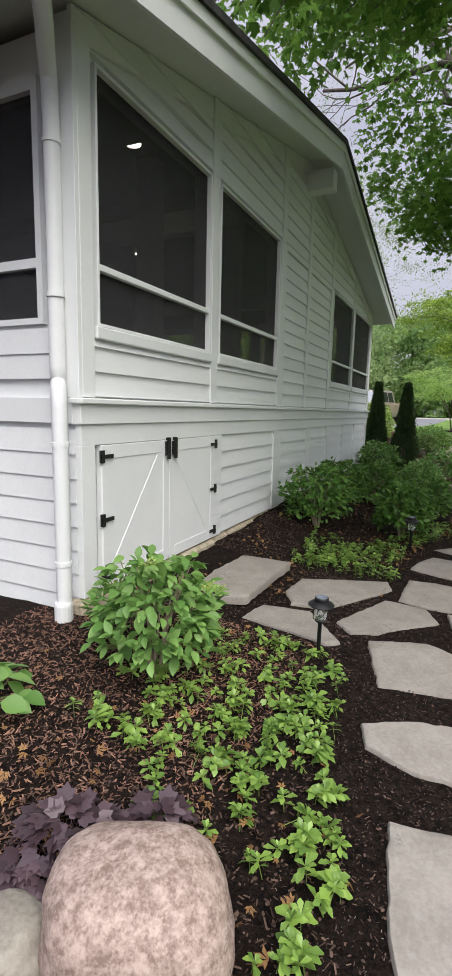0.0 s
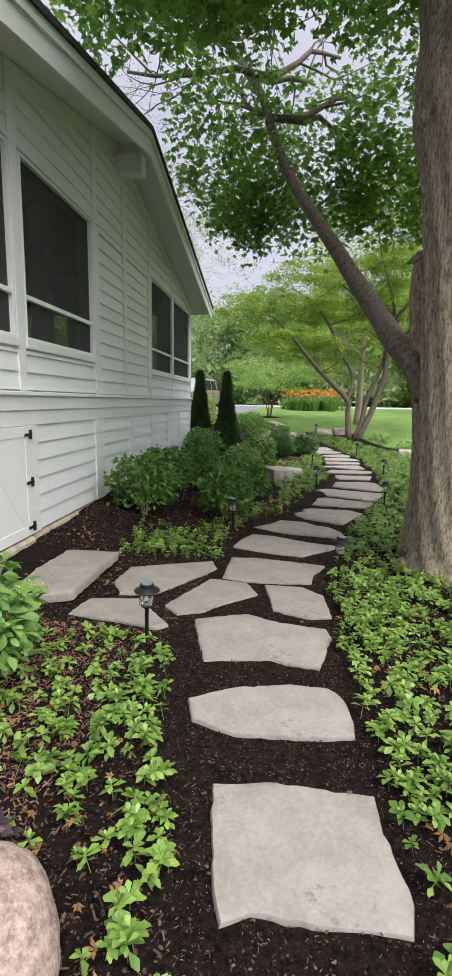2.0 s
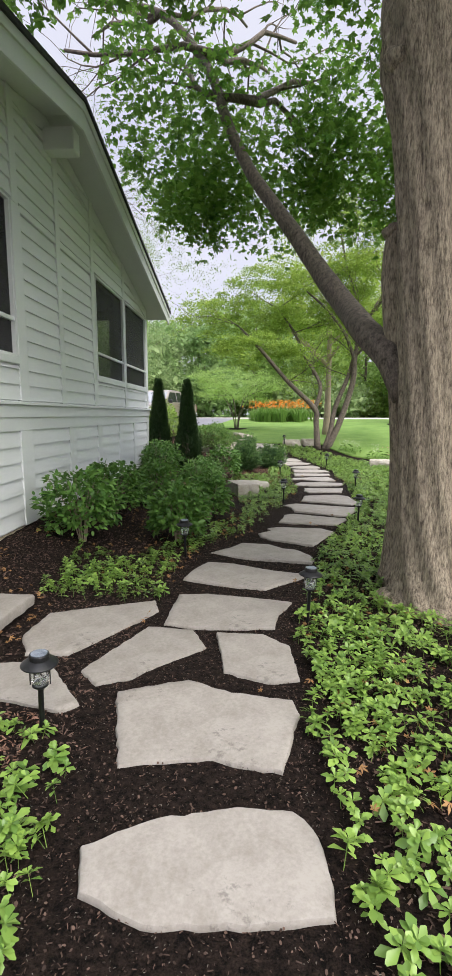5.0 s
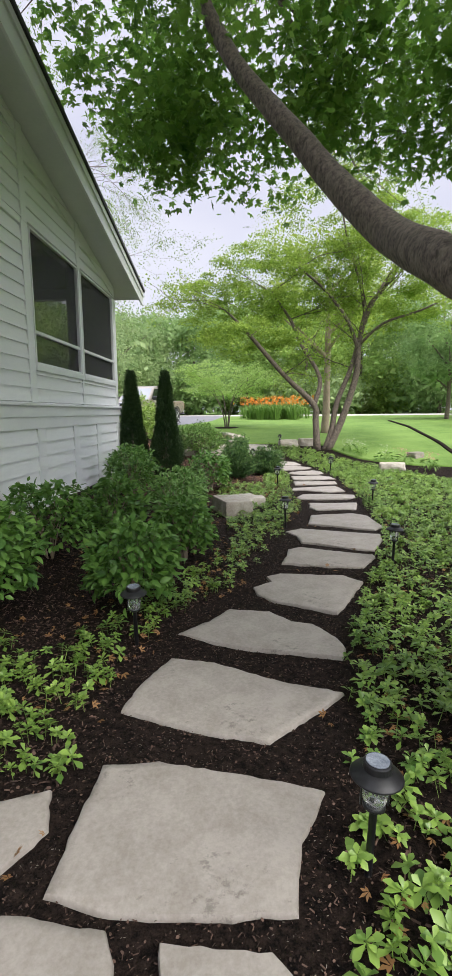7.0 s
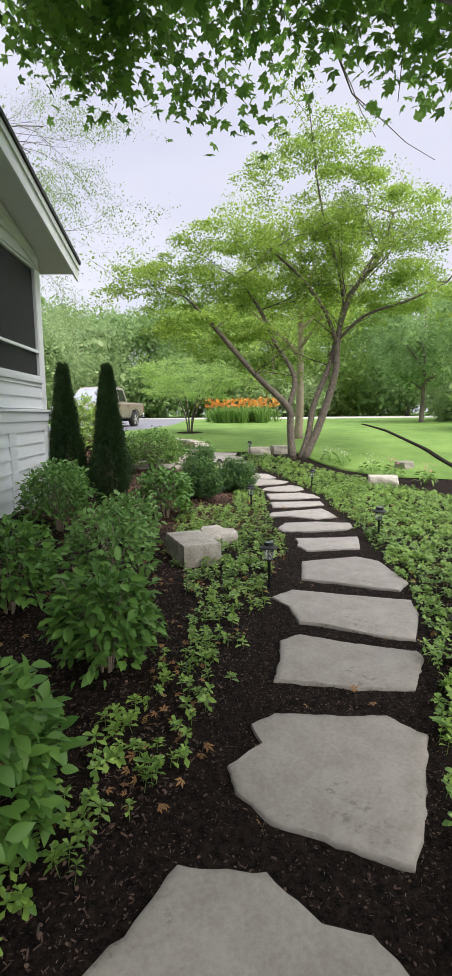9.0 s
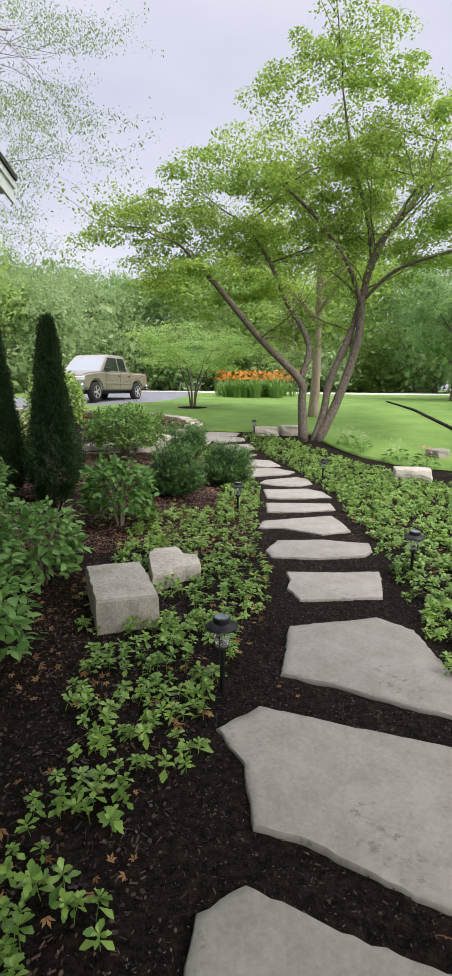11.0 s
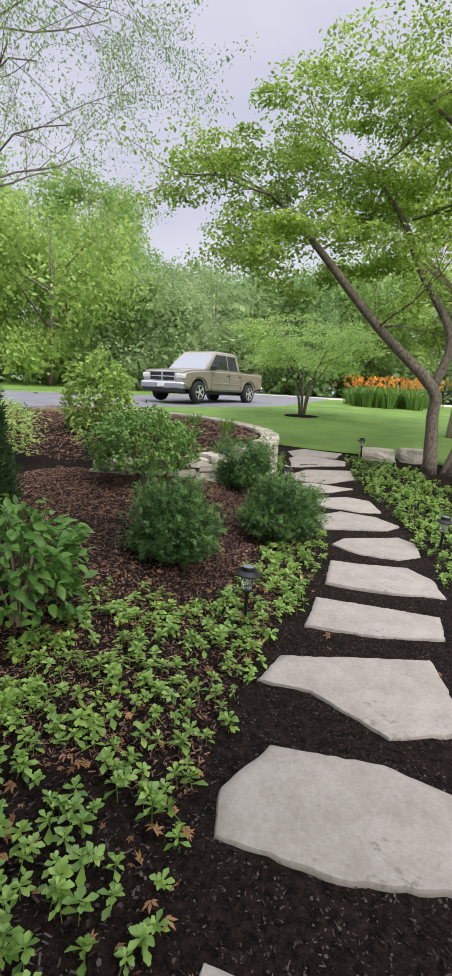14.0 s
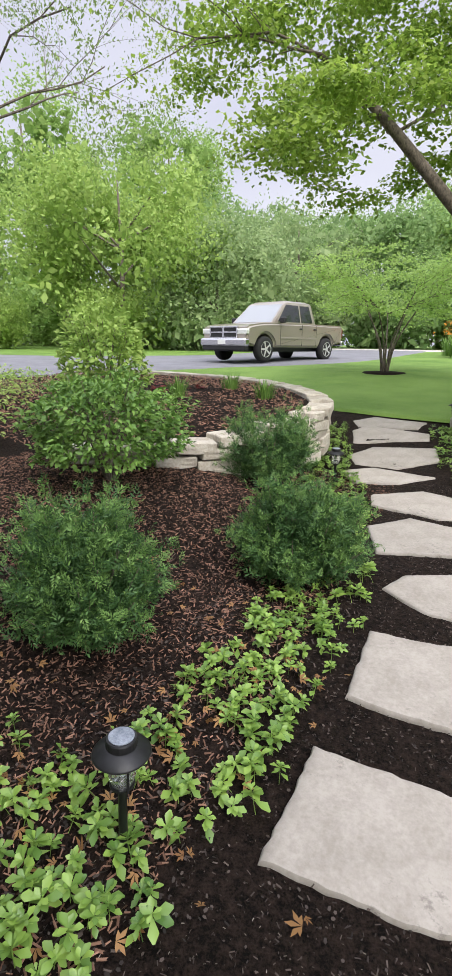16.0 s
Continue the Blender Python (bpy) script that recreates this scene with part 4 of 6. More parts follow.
limb(maple, "limb", at_maple([(2.45, 4.62, -0.1, 0.22), (2.62, 4.6, 0.35, 0.17), (2.82, 4.55, 0.95, 0.15), (3.15, 4.5, 1.9, 0.14), (3.7, 4.5, 3.2, 0.12), (4.6, 4.6, 5.2, 0.09), (5.6, 4.8, 7.0, 0.05)]), BARK, 16, 5, 0.05, 4)
for x, y, z, r in ((1.62, 4.62, 4.02, 0.10), (2.17, 4.52, 2.05, 0.06), (2.13, 4.55, 3.3, 0.085), (1.72, 4.98, 2.98, 0.07), (1.76, 4.62, -0.05, 0.15), (2.40, 4.42, -0.06, 0.15), (2.05, 4.26, -0.07, 0.14)):
    knot = bmesh.new()
    bmesh.ops.create_icosphere(knot, subdivisions=3, radius=r, matrix=Matrix.Translation((x - MB.x, y - MB.y, z)))
    for v in knot.verts:
        v.co += noise.noise_vector(v.co * 9) * 0.035
    part("bark_knot", knot, BARK, maple, "swollen knot in the bark", True)
def crown_floor(p):
    """Leaves hang no lower than a dome that droops towards its rim; over the walk the crown is lifted above the long limb."""
    d = math.hypot(p[0], p[1])
    low = 5.75 - 0.33 * min(d, 4.4)
    if p[0] < 0.35 and p[1] < 3.4:
        low = max(low, 2.1 + 0.58 * (p[1] + MB.y + 0.35))
    return low


tubes, tips = [], []
rng = np.random.default_rng(11)
starts = [((0.38, 8.5, 6.0), 0.06), ((0.0, 9.0, 6.9), 0.06), ((-0.9, 9.6, 7.9), 0.05), ((1.65, 5.0, 6.4), 0.09), ((1.4, 5.3, 8.2), 0.08), ((2.5, 4.9, 6.4), 0.09), ((3.0, 4.8, 8.2), 0.08), ((4.6, 4.6, 5.2), 0.07), ((1.7, 5.0, 7.0), 0.08), ((2.3, 4.9, 7.5), 0.08)]
for k, (p, r) in enumerate(starts):
    for j in range(3):
        a = rng.uniform(0, 2 * math.pi) if k > 2 else rng.uniform(0.15, 1.0) * math.pi
        t, q = grow(np.array(p) - MB, (math.cos(a), math.sin(a), 0.25), rng.uniform(2.2, 3.0), r, 2, 100 + k * 5 + j, 0.7, 0.05)
        tubes += [u for u in t if min(w[2] - crown_floor(w) for w in u[0]) > -0.1]
        tips += q
v, f = join_tubes(tubes)
tagged(link_mesh("twig_work", v, f, BARK_DARK, maple, "", True), kind="stuff")


# fill the spread of the crown with leaf-bearing twig ends
extra = []
while len(extra) < 330:
    a, d = rng.uniform(0, 2 * math.pi), 4.9 * math.sqrt(rng.random())
    p = np.array([d * math.cos(a), d * math.sin(a), 0])
    gap = noise.noise((p[0] * 0.8, p[1] * 0.8, 4))
    rim = 4.5 + 0.7 * noise.noise((2 * math.cos(a), 2 * math.sin(a), 1))
    if d > rim or gap < -0.08 or (p[1] < -2.0 and rng.random() < 0.7):
        continue
    p[2] = crown_floor(p) + abs(rng.normal(0, 0.7)) + 0.55 * noise.noise((p[0] * 0.9, p[1] * 0.9, 9))
    extra.append(p)
# low skirt of leaves along the rim over the walk
while len(extra) < 330 + 300:
    p = np.array([rng.uniform(-1.4, 3.8) - MB.x, rng.uniform(8.3, 10.5) - MB.y, 0])
    lump = noise.noise((p[0] * 1.1, p[1] * 1.1, 2))
    if lump < -0.02:
        continue
    p[2] = 4.8 - 0.9 * lump + abs(rng.normal(0, 1.25)) + 0.12 * max(0.0, -p[0] - 2)
    extra.append(p)


def beside_roof(p):
    """The crown stops short of the gable: its side rises steeply away from the house."""
    return p[0] + MB.x + 0.9 * p[2] - 0.19 * (p[1] + MB.y) > (2.2 if p[1] < 2.5 else 1.6)


tips = [p for p in tips if p[2] > crown_floor(p) - 0.1 and math.hypot(p[0], p[1]) < 4.8] + extra
tips = [p for p in tips if beside_roof(p)]
crown("leaves", tips, leaf_maple(0.42), 36, 0.24, 0.088, MAPLE, 21, maple, 0.6, 0.5)

# multi-stemmed small tree at the end of the walk
small = tagged(empty("multi_stem_tree", (3.12, 19.3, ground_z(3.12, 19.3))), "multi-stemmed ornamental tree with light green leaves at the lawn edge", "tree")
SB = np.array(small.location)
stems = [
    [(2.98, 19.3, 0.25, 0.13), (2.91, 19.3, 1.25, 0.10), (2.83, 19.25, 1.75, 0.095), (1.85, 19.1, 2.68, 0.075), (0.80, 18.9, 3.85, 0.06), (0.15, 18.75, 4.5, 0.03)],
    [(3.30, 19.3, 0.2, 0.13), (3.78, 19.35, 1.28, 0.11), (4.2, 19.4, 2.67, 0.10), (4.25, 19.4, 3.6, 0.09), (4.5, 19.4, 4.7, 0.075), (5.0, 19.3, 5.36, 0.06), (5.42, 19.3, 6.0, 0.05), (5.65, 19.2, 6.9, 0.03)],
    [(3.22, 19.35, 0.2, 0.11), (3.45, 19.4, 0.9, 0.095), (3.62, 19.5, 1.8, 0.085), (4.05, 19.5, 2.9, 0.075), (4.35, 19.7, 3.9, 0.06), (4.9, 20.0, 5.2, 0.05), (5.8, 20.3, 6.6, 0.03)],
    [(2.85, 19.3, 1.7, 0.08), (3.05, 19.5, 2.6, 0.07), (2.45, 19.7, 3.7, 0.06), (2.1, 19.8, 4.5, 0.05), (1.5, 20.0, 5.4, 0.03)],
    [(4.27, 19.4, 3.4, 0.07), (3.82, 19.2, 4.37, 0.055), (3.1, 19.0, 5.2, 0.045), (2.25, 18.8, 5.85, 0.025)],
    [(4.45, 19.4, 4.4, 0.06), (4.3, 19.6, 5.5, 0.05), (3.9, 19.7, 6.8, 0.035), (3.6, 19.7, 8.2, 0.02)],
    [(4.25, 19.4, 3.6, 0.05), (4.9, 19.0, 4.2, 0.04), (5.9, 18.6, 4.5, 0.03), (6.8, 18.3, 4.9, 0.02)],
]
tips, tubes = [], []
for k, s in enumerate(stems):
    limb(small, "stem", [(x - SB[0], y - SB[1], z - SB[2], r) for x, y, z, r in s], BARK_DARK, 10, 4)
    for j, (x, y, z, r) in enumerate(s[3:]):
        for m in range(2):
            a = rng.uniform(0, 2 * math.pi)
            t, q = grow(np.array((x, y, z)) - SB, (math.cos(a), math.sin(a), 0.45), rng.uniform(1.1, 1.8), 0.022, 1, 300 + k * 20 + j * 3 + m, 0.7, 0.1, 4)
            tubes += t
            tips += q
v, f = join_tubes(tubes)
tagged(link_mesh("twig_work", v, f, BARK_DARK, small, "", True), kind="stuff")


def leaf_clouds(name, lobes, clumps, per, leaf, material, seed, tree, wide=0.46, high=0.2):
    """Leaves in flattened clumps set over the upper side of a few large lobes; each leaf faces out of its clump."""
    rng = np.random.default_rng(seed)
    where, ups = [], []
    for cx, cy, cz, rx, ry, rz in lobes:
        for k in range(int(clumps * rx * ry / 4)):
            d = rng.normal(0, 1, 3)
            d /= np.linalg.norm(d)
            d[2] = abs(d[2]) if rng.random() < 0.72 else d[2]
            c = np.array([cx, cy, cz]) + d * (rx, ry, rz) * rng.uniform(0.62, 1.04)
            w = wide * rng.uniform(0.55, 1.25)
            q = rng.normal(0, 1, (per, 3))
            q /= np.linalg.norm(q, axis=1, keepdims=True)
            q[:, 2] = np.where(rng.random(per) < 0.7, np.abs(q[:, 2]), q[:, 2])
            where.append(c + q * np.array([w, w, high * w / wide]) * rng.uniform(0.55, 1.08, (per, 1)))
            ups.append(q * (0.6, 0.6, 0.7) + (0, 0, 0.45) + d * 0.3)
    where, ups = np.concatenate(where), np.concatenate(ups)
    n = len(where)
    return scatter(name, leaf_small(0.62), where, rng.normal(0, 1, (n, 3)) * (1, 1, 0.35) - (0, 0, 0.2), ups + rng.normal(0, 0.35, (n, 3)), leaf * rng.uniform(0.65, 1.25, n), material, tree)


crown("leaves", tips, leaf_small(0.62), 34, 0.18, 0.074, ORNAMENTAL, 30, small, 0.4, 0.4)
LOBES = [(-0.3, 18.9, 4.5, 1.9, 1.5, 1.35), (1.5, 19.4, 5.5, 2.0, 1.8, 1.25), (3.5, 19.6, 7.3, 1.9, 1.9, 2.0), (5.4, 19.2, 6.0, 2.0, 2.3, 1.7), (6.0, 18.8, 4.5, 1.5, 1.8, 0.9), (0.6, 18.7, 3.55, 1.7, 1.5, 0.7), (2.6, 20.2, 4.9, 1.8, 1.4, 0.8)]
leaf_clouds("leaves", [(a - SB[0], b - SB[1], c - SB[2], d, e, f) for a, b, c, d, e, f in LOBES], 66, 190, 0.074, ORNAMENTAL, 31, small)


def far_tree(x, y, height, width, material, seed, name="tree", label="", low=0.25, bark=None, count=880, leaf=0.68):
    """A tree beyond the lawn: trunk, forking limbs and a crown of many leaf sprays with gaps."""
    rng = np.random.default_rng(seed)
    z = ground_z(x, y)
    tree = tagged(empty(name, (x, y, z)), label or "broad leafy tree beyond the lawn", "tree")
    r = 0.012 * height + 0.03
    limb(tree, "trunk", [(0, 0, -0.1, r * 1.3), (0.05, 0, height * 0.15, r), (0.1 * width * 0.1, 0.05, height * 0.5, r * 0.7), (0, 0, height * 0.85, r * 0.2)], bark or BARK_DARK, 8, 3)
    tubes = []
    for k in range(6):
        a = k * 1.1 + rng.random()
        h = height * rng.uniform(0.22, 0.6)
        q = [(0, 0, h), (math.cos(a) * width * 0.18, math.sin(a) * width * 0.18, h + height * 0.1), (math.cos(a) * width * 0.36, math.sin(a) * width * 0.36, h + height * 0.2)]
        tubes.append(tube(q, [r * 0.5, r * 0.35, r * 0.1], 6))
    v, f = join_tubes(tubes)
    tagged(link_mesh("limb_work", v, f, bark or BARK_DARK, tree), kind="stuff")
    places, ups = [], []
    lobes = []
    for k in range(38):
        a, h = rng.uniform(0, 2 * math.pi), rng.uniform(low + 0.06, 0.84)
        reach = 0.5 * width * math.sin(math.pi * min(1.0, (h - low * 0.6) / (1.04 - low * 0.6))) ** 0.6 * math.sqrt(rng.uniform(0.25, 1.0))
        lobes.append((reach * math.cos(a), reach * math.sin(a), h * height, rng.uniform(0.10, 0.21) * width))
    for k in range(count):
        lx, ly, lz, lr = lobes[k % len(lobes)]
        d = rng.normal(0, 1, 3)
        d /= np.linalg.norm(d)
        d[2] = abs(d[2]) if rng.random() < 0.6 else d[2]
        r = lr * rng.uniform(0.8, 1.06)
        places.append((lx + d[0] * r, ly + d[1] * r, max(height * low * 0.5 + 0.1, lz + d[2] * r * 0.62)))
        ups.append(d + (0, 0, 0.25))
    n = len(places)
    scatter("leaves", leaf_cluster(seed, 20, 0.18), places, rng.normal(0, 1, (n, 3)), np.array(ups) + rng.normal(0, 0.3, (n, 3)), leaf * rng.uniform(0.6, 1.15, n) * width / 6.0 * 1.1, material, tree)
    inner = []
    for k in range(280):
        lx, ly, lz, lr = lobes[k % len(lobes)]
        d = rng.normal(0, 0.3, 3)
        inner.append((lx * 0.9 + d[0] * lr, ly * 0.9 + d[1] * lr, max(height * low * 0.5 + 0.1, lz + d[2] * lr - 0.25 * lr)))
    scatter("inner_leaves", leaf_cluster(seed + 1, 10, 0.55), inner, rng.normal(0, 1, (280, 3)), rng.normal(0, 0.5, (280, 3)) + (0, 0, 1), leaf * width / 6.0 * rng.uniform(0.8, 1.2, 280), material, tree)
    return tree


FAR = [
    # x, y, height, width, material, low
    (-17.0, 37.0, 10.5, 10.5, FAR_C, 0.10), (-11.0, 50.0, 10.0, 10.0, FAR_D, 0.10), (-5.0, 54.0, 11.0, 10.0, FAR_B, 0.08), (1.0, 58.0, 13.0, 11.0, FAR_A, 0.08), (7.0, 56.0, 12.0, 10.0, FAR_C, 0.08), (13.0, 58.0, 13.0, 12.0, FAR_A, 0.06),
    (20.0, 54.0, 13.0, 12.0, FAR_B, 0.05), (28.0, 52.0, 13.0, 12.0, FAR_A, 0.05), (37.0, 50.0, 14.0, 13.0, FAR_B, 0.05), (46.0, 44.0, 14.0, 13.0, FAR_A, 0.05), (-24.0, 52.0, 14.0, 13.0, FAR_B, 0.08), (-33.0, 46.0, 20.0, 13.0, FAR_A, 0.08), (-44.0, 42.0, 17.0, 14.0, FAR_B, 0.06), (-18.0, 66.0, 13.5, 14.0, FAR_B, 0.06), (-6.0, 70.0, 14.0, 14.0, FAR_D, 0.06), (6.0, 72.0, 15.0, 14.0, FAR_B, 0.06), (18.0, 74.0, 18.0, 15.0, FAR_A, 0.06), (32.0, 70.0, 18.0, 15.0, FAR_B, 0.06), (-32.0, 66.0, 25.0, 15.0, FAR_A, 0.06), (48.0, 64.0, 19.0, 16.0, FAR_A, 0.06), (54.0, 30.0, 15.0, 14.0, FAR_B, 0.05), (-56.0, 34.0, 17.0, 15.0, FAR_A, 0.06),
]
for k, (x, y, h, w, m, low) in enumerate(FAR):
    far_tree(x, y, h, w, m, 500 + k, "tree", {"far_leaves_yellow_green": "tall tree with fresh yellow-green leaves", "far_leaves_blue_green": "dense dusty-green tree beyond the drive"}.get(m.name, "tall dark green tree in the far tree line"), low, None, 2000 if k == 0 else 880)
tagged(far_tree(3.85, 23.3, 9.0, 5.5, BRIGHT, 701, "tree", "pale-barked tree standing in the lawn", 0.45, BARK_PALE, 1100, 0.38), "pale-barked tree standing in the lawn")
far_tree(12.5, 33.0, 7.5, 5.0, FAR_B, 702, "tree", "dark-trunked tree in a mulched lawn bed", 0.3)
far_tree(16.5, 34.0, 6.0, 7.5, FAR_D, 703, "shrub", "broad dense shrub mass at the lawn edge", 0.02)
far_tree(13.0, 25.5, 3.6, 4.0, FAR_A, 704, "shrub", "rounded green shrub at the lawn edge", 0.02)
far_tree(22.0, 38.0, 7.0, 8.0, FAR_B, 705, "shrub", "broad dense shrub mass at the lawn edge", 0.02)
far_tree(-24.0, 33.0, 3.0, 5.0, FAR_C, 707, "shrub", "low yellow-green shrub across the drive", 0.02)
far_tree(-12.5, 40.0, 8.0, 9.0, FAR_D, 708, "tree", "dense dusty-green tree beyond the drive", 0.03)
for k, (x, y) in enumerate(((-20.0, 44.0), (-26.0, 42.0), (-31.0, 37.0), (-38.0, 33.0))):
    far_tree(x, y, 4.0 + 0.8 * math.sin(k * 2.1), 8.5, (FAR_D, FAR_A)[k % 2], 760 + k, "shrub", "undergrowth beyond the drive", 0.02, None, 420)
# woodland edge: undergrowth that closes the view under the far crowns
for k in range(19):
    x = -62 + k * 7.0
    far_tree(x, 60 + 5 * math.sin(k * 1.7), 5.5 + 1.5 * math.sin(k * 2.3), 9.5, (FAR_B, FAR_A, FAR_D, FAR_C)[k % 4], 720 + k, "shrub", "undergrowth at the edge of the woods", 0.02, None, 320)
# ornamental garden beyond the road and the airy tree behind the house
airy = tagged(empty("airy_tree", (-7.6, 19.6, ground_z(-7.6, 19.6))), "sparse airy tree with thin drooping twigs behind the house", "tree")
limb(airy, "trunk", [(0, 0, -0.1, 0.24), (0.1, 0, 2.5, 0.18), (0.5, 0.1, 5.0, 0.14), (0.9, 0.2, 8.0, 0.08), (1.0, 0.2, 10.5, 0.03)], BARK, 10, 4)
tubes, tips = [], []
rng = np.random.default_rng(77)
for k in range(13):
    h = rng.uniform(4.0, 9.0)
    a = rng.uniform(-1.3, 1.3)
    t, q = grow((0.5 + 0.05 * h, 0.1, h), (math.cos(a), math.sin(a), 0.35), rng.uniform(2.4, 3.6), 0.026, 3, 800 + k, 0.55, -0.02)
    tubes += t
    tips += q
v, f = join_tubes(tubes)
tagged(link_mesh("twig_work", v, f, BARK_DARK, airy), kind="stuff")
crown("leaves", tips, leaf_small(0.45), 11, 0.10, 0.062, AIRY, 78, airy, 0.8, 0.8)


# ---------------------------------------------------------------- shrubs
def shrub(name, x, y, height, width, material, seed, label, category="shrub", leaf=0.072, count=1215, template=None, stems=9, bloom=None, open_low=0.05, dense=0.9):
    rng = np.random.default_rng(seed)
    z = ground_z(x, y)
    bush = tagged(empty(name, (x, y, z)), label, category)
    tubes = []
    for k in range(stems):
        a = 2 * math.pi * k / stems + rng.uniform(-0.4, 0.4)
        r = width * 0.38 * rng.uniform(0.4, 1.0)
        top = height * rng.uniform(0.72, 0.98)
        p = smooth_path([(0.03 * math.cos(a), 0.03 * math.sin(a), -0.04), (r * 0.35 * math.cos(a), r * 0.35 * math.sin(a), top * 0.4), (r * math.cos(a), r * math.sin(a), top * 0.92)], 3)
        tubes.append(tube(p, np.linspace(0.009, 0.003, len(p)), 5))
    v, f = join_tubes(tubes)
    tagged(link_mesh("branch_work", v, f, BARK_PALE if name == "hydrangea" else BARK_DARK, bush, "thin woody stems"), kind="stuff")
    where, aims = [], []
    while len(where) < count:
        d = rng.normal(0, 1, 3)
        d /= np.linalg.norm(d)
        if d[2] < -0.75:
            continue
        lump = 1 + 0.42 * noise.noise(Vector(d) * 3.2 + Vector((seed, 0, 0)))
        r = (dense if rng.random() < 0.75 else rng.uniform(0.45, 0.9)) * rng.uniform(0.86, 1.08) * lump
        flat = math.hypot(d[0], d[1]) + 1e-6
        wide = flat if d[2] > 0 else 0.5 * flat + 0.45
        p = np.array([d[0] / flat * wide * r * width * 0.46, d[1] / flat * wide * r * width * 0.46, height * (0.46 + 0.46 * d[2] * r)])
        if p[2] < height * open_low:
            continue
        where.append(p)
        aims.append(np.array([d[0], d[1], 0.1 * d[2]]) + rng.normal(0, 0.55, 3))
    n = len(where)
    ups = rng.normal(0, 0.4, (n, 3)) + (0, 0, 1) + 0.45 * np.array(where) * (1 / max(width, 0.1), 1 / max(width, 0.1), 0)
    scatter("leaves", template or leaf_oval(0.55), where, aims, ups, leaf * rng.uniform(0.65, 1.3, n), material, bush)
    if bloom:
        for k in range(bloom):
            p = where[int(rng.integers(n))]
            if p[2] < height * 0.55:
                continue
            m = 40
            c = rng.normal(0, 1, (m, 3)) * (0.028, 0.028, 0.014)
            head = scatter("flower_head", leaf_oval(0.9), c, c + (0, 0, 0.03), rng.normal(0, 0.3, (m, 3)) + (0, 0, 1), np.full(m, 0.017), BLOOM, bush, "small lime-green flower head")
            head.location = (p[0] * 1.03, p[1] * 1.03, p[2] + 0.035)
    return bush


shrub("hydrangea", -1.24, 1.98, 0.78, 0.80, HYDRA, 1, "light green hydrangea with lime flower heads beside the hatch", leaf=0.084, count=820, bloom=18, stems=12, open_low=0.3)
shrub("hydrangea", -1.38, 6.10, 0.88, 0.95, HYDRA_DEEP, 2, "leafy deep green shrub against the house wall", leaf=0.078, count=1215)
shrub("hydrangea", -0.34, 6.50, 0.76, 0.80, HYDRA_DEEP, 3, "rounded leafy shrub beside the walk", leaf=0.078, count=1400, open_low=0.06)
shrub("hydrangea", -0.08, 7.80, 0.70, 0.68, HYDRA_DEEP, 4, "rounded leafy shrub beside the walk", leaf=0.078, count=1080)
shrub("hydrangea", -1.38, 7.45, 0.84, 0.95, HYDRA_DEEP, 5, "tall leafy shrub close to the house wall", leaf=0.078, count=1282)
shrub("hydrangea", -1.05, 8.75, 0.78, 0.85, HYDRA_DEEP, 6, "leafy shrub close to the house wall", leaf=0.078, count=1215)
shrub("hydrangea", -0.34, 9.4, 0.80, 0.9, HYDRA, 16, "leafy shrub with fresh green tips", leaf=0.072, count=1012)
shrub("hydrangea", -0.35, 10.70, 0.72, 0.75, HYDRA, 7, "small leafy shrub with fresh green tips", leaf=0.072, count=837)
shrub("hydrangea", -1.35, 11.2, 0.9, 1.0, HYDRA_DEEP, 8, "leafy shrub near the house corner", leaf=0.072, count=1147)
shrub("hydrangea", -1.6, 12.15, 0.85, 0.8, HYDRA, 9, "leafy shrub at the house corner", leaf=0.072, count=945)
shrub("hydrangea", -0.09, 12.45, 0.86, 0.86, HYDRA_DEEP, 10, "deep green leafy shrub in the mulch bed", leaf=0.085, count=950, open_low=0.05)
shrub("viburnum", -0.58, 15.25, 0.92, 1.40, VIBURNUM, 11, "many-stemmed shrub with small leaves and bare legs", leaf=0.046, count=6500, stems=26, open_low=0.2)
shrub("yellow_bush", -2.45, 17.5, 1.75, 1.25, FAR_C, 12, "upright yellow-green bush in the raised bed", leaf=0.085, count=2600, stems=14)
shrub("low_shrub", -2.7, 15.3, 0.9, 1.3, DOGWOOD, 13, "pale green spreading shrub", leaf=0.06, count=900)
shrub("low_shrub", -4.2, 17.0, 0.9, 1.6, FAR_C, 14, "low yellow-green shrub in the raised bed", leaf=0.06, count=900)
shrub("low_shrub", -5.6, 19.0, 0.7, 1.6, FAR_A, 15, "low green shrub in the raised bed", leaf=0.06, count=800)


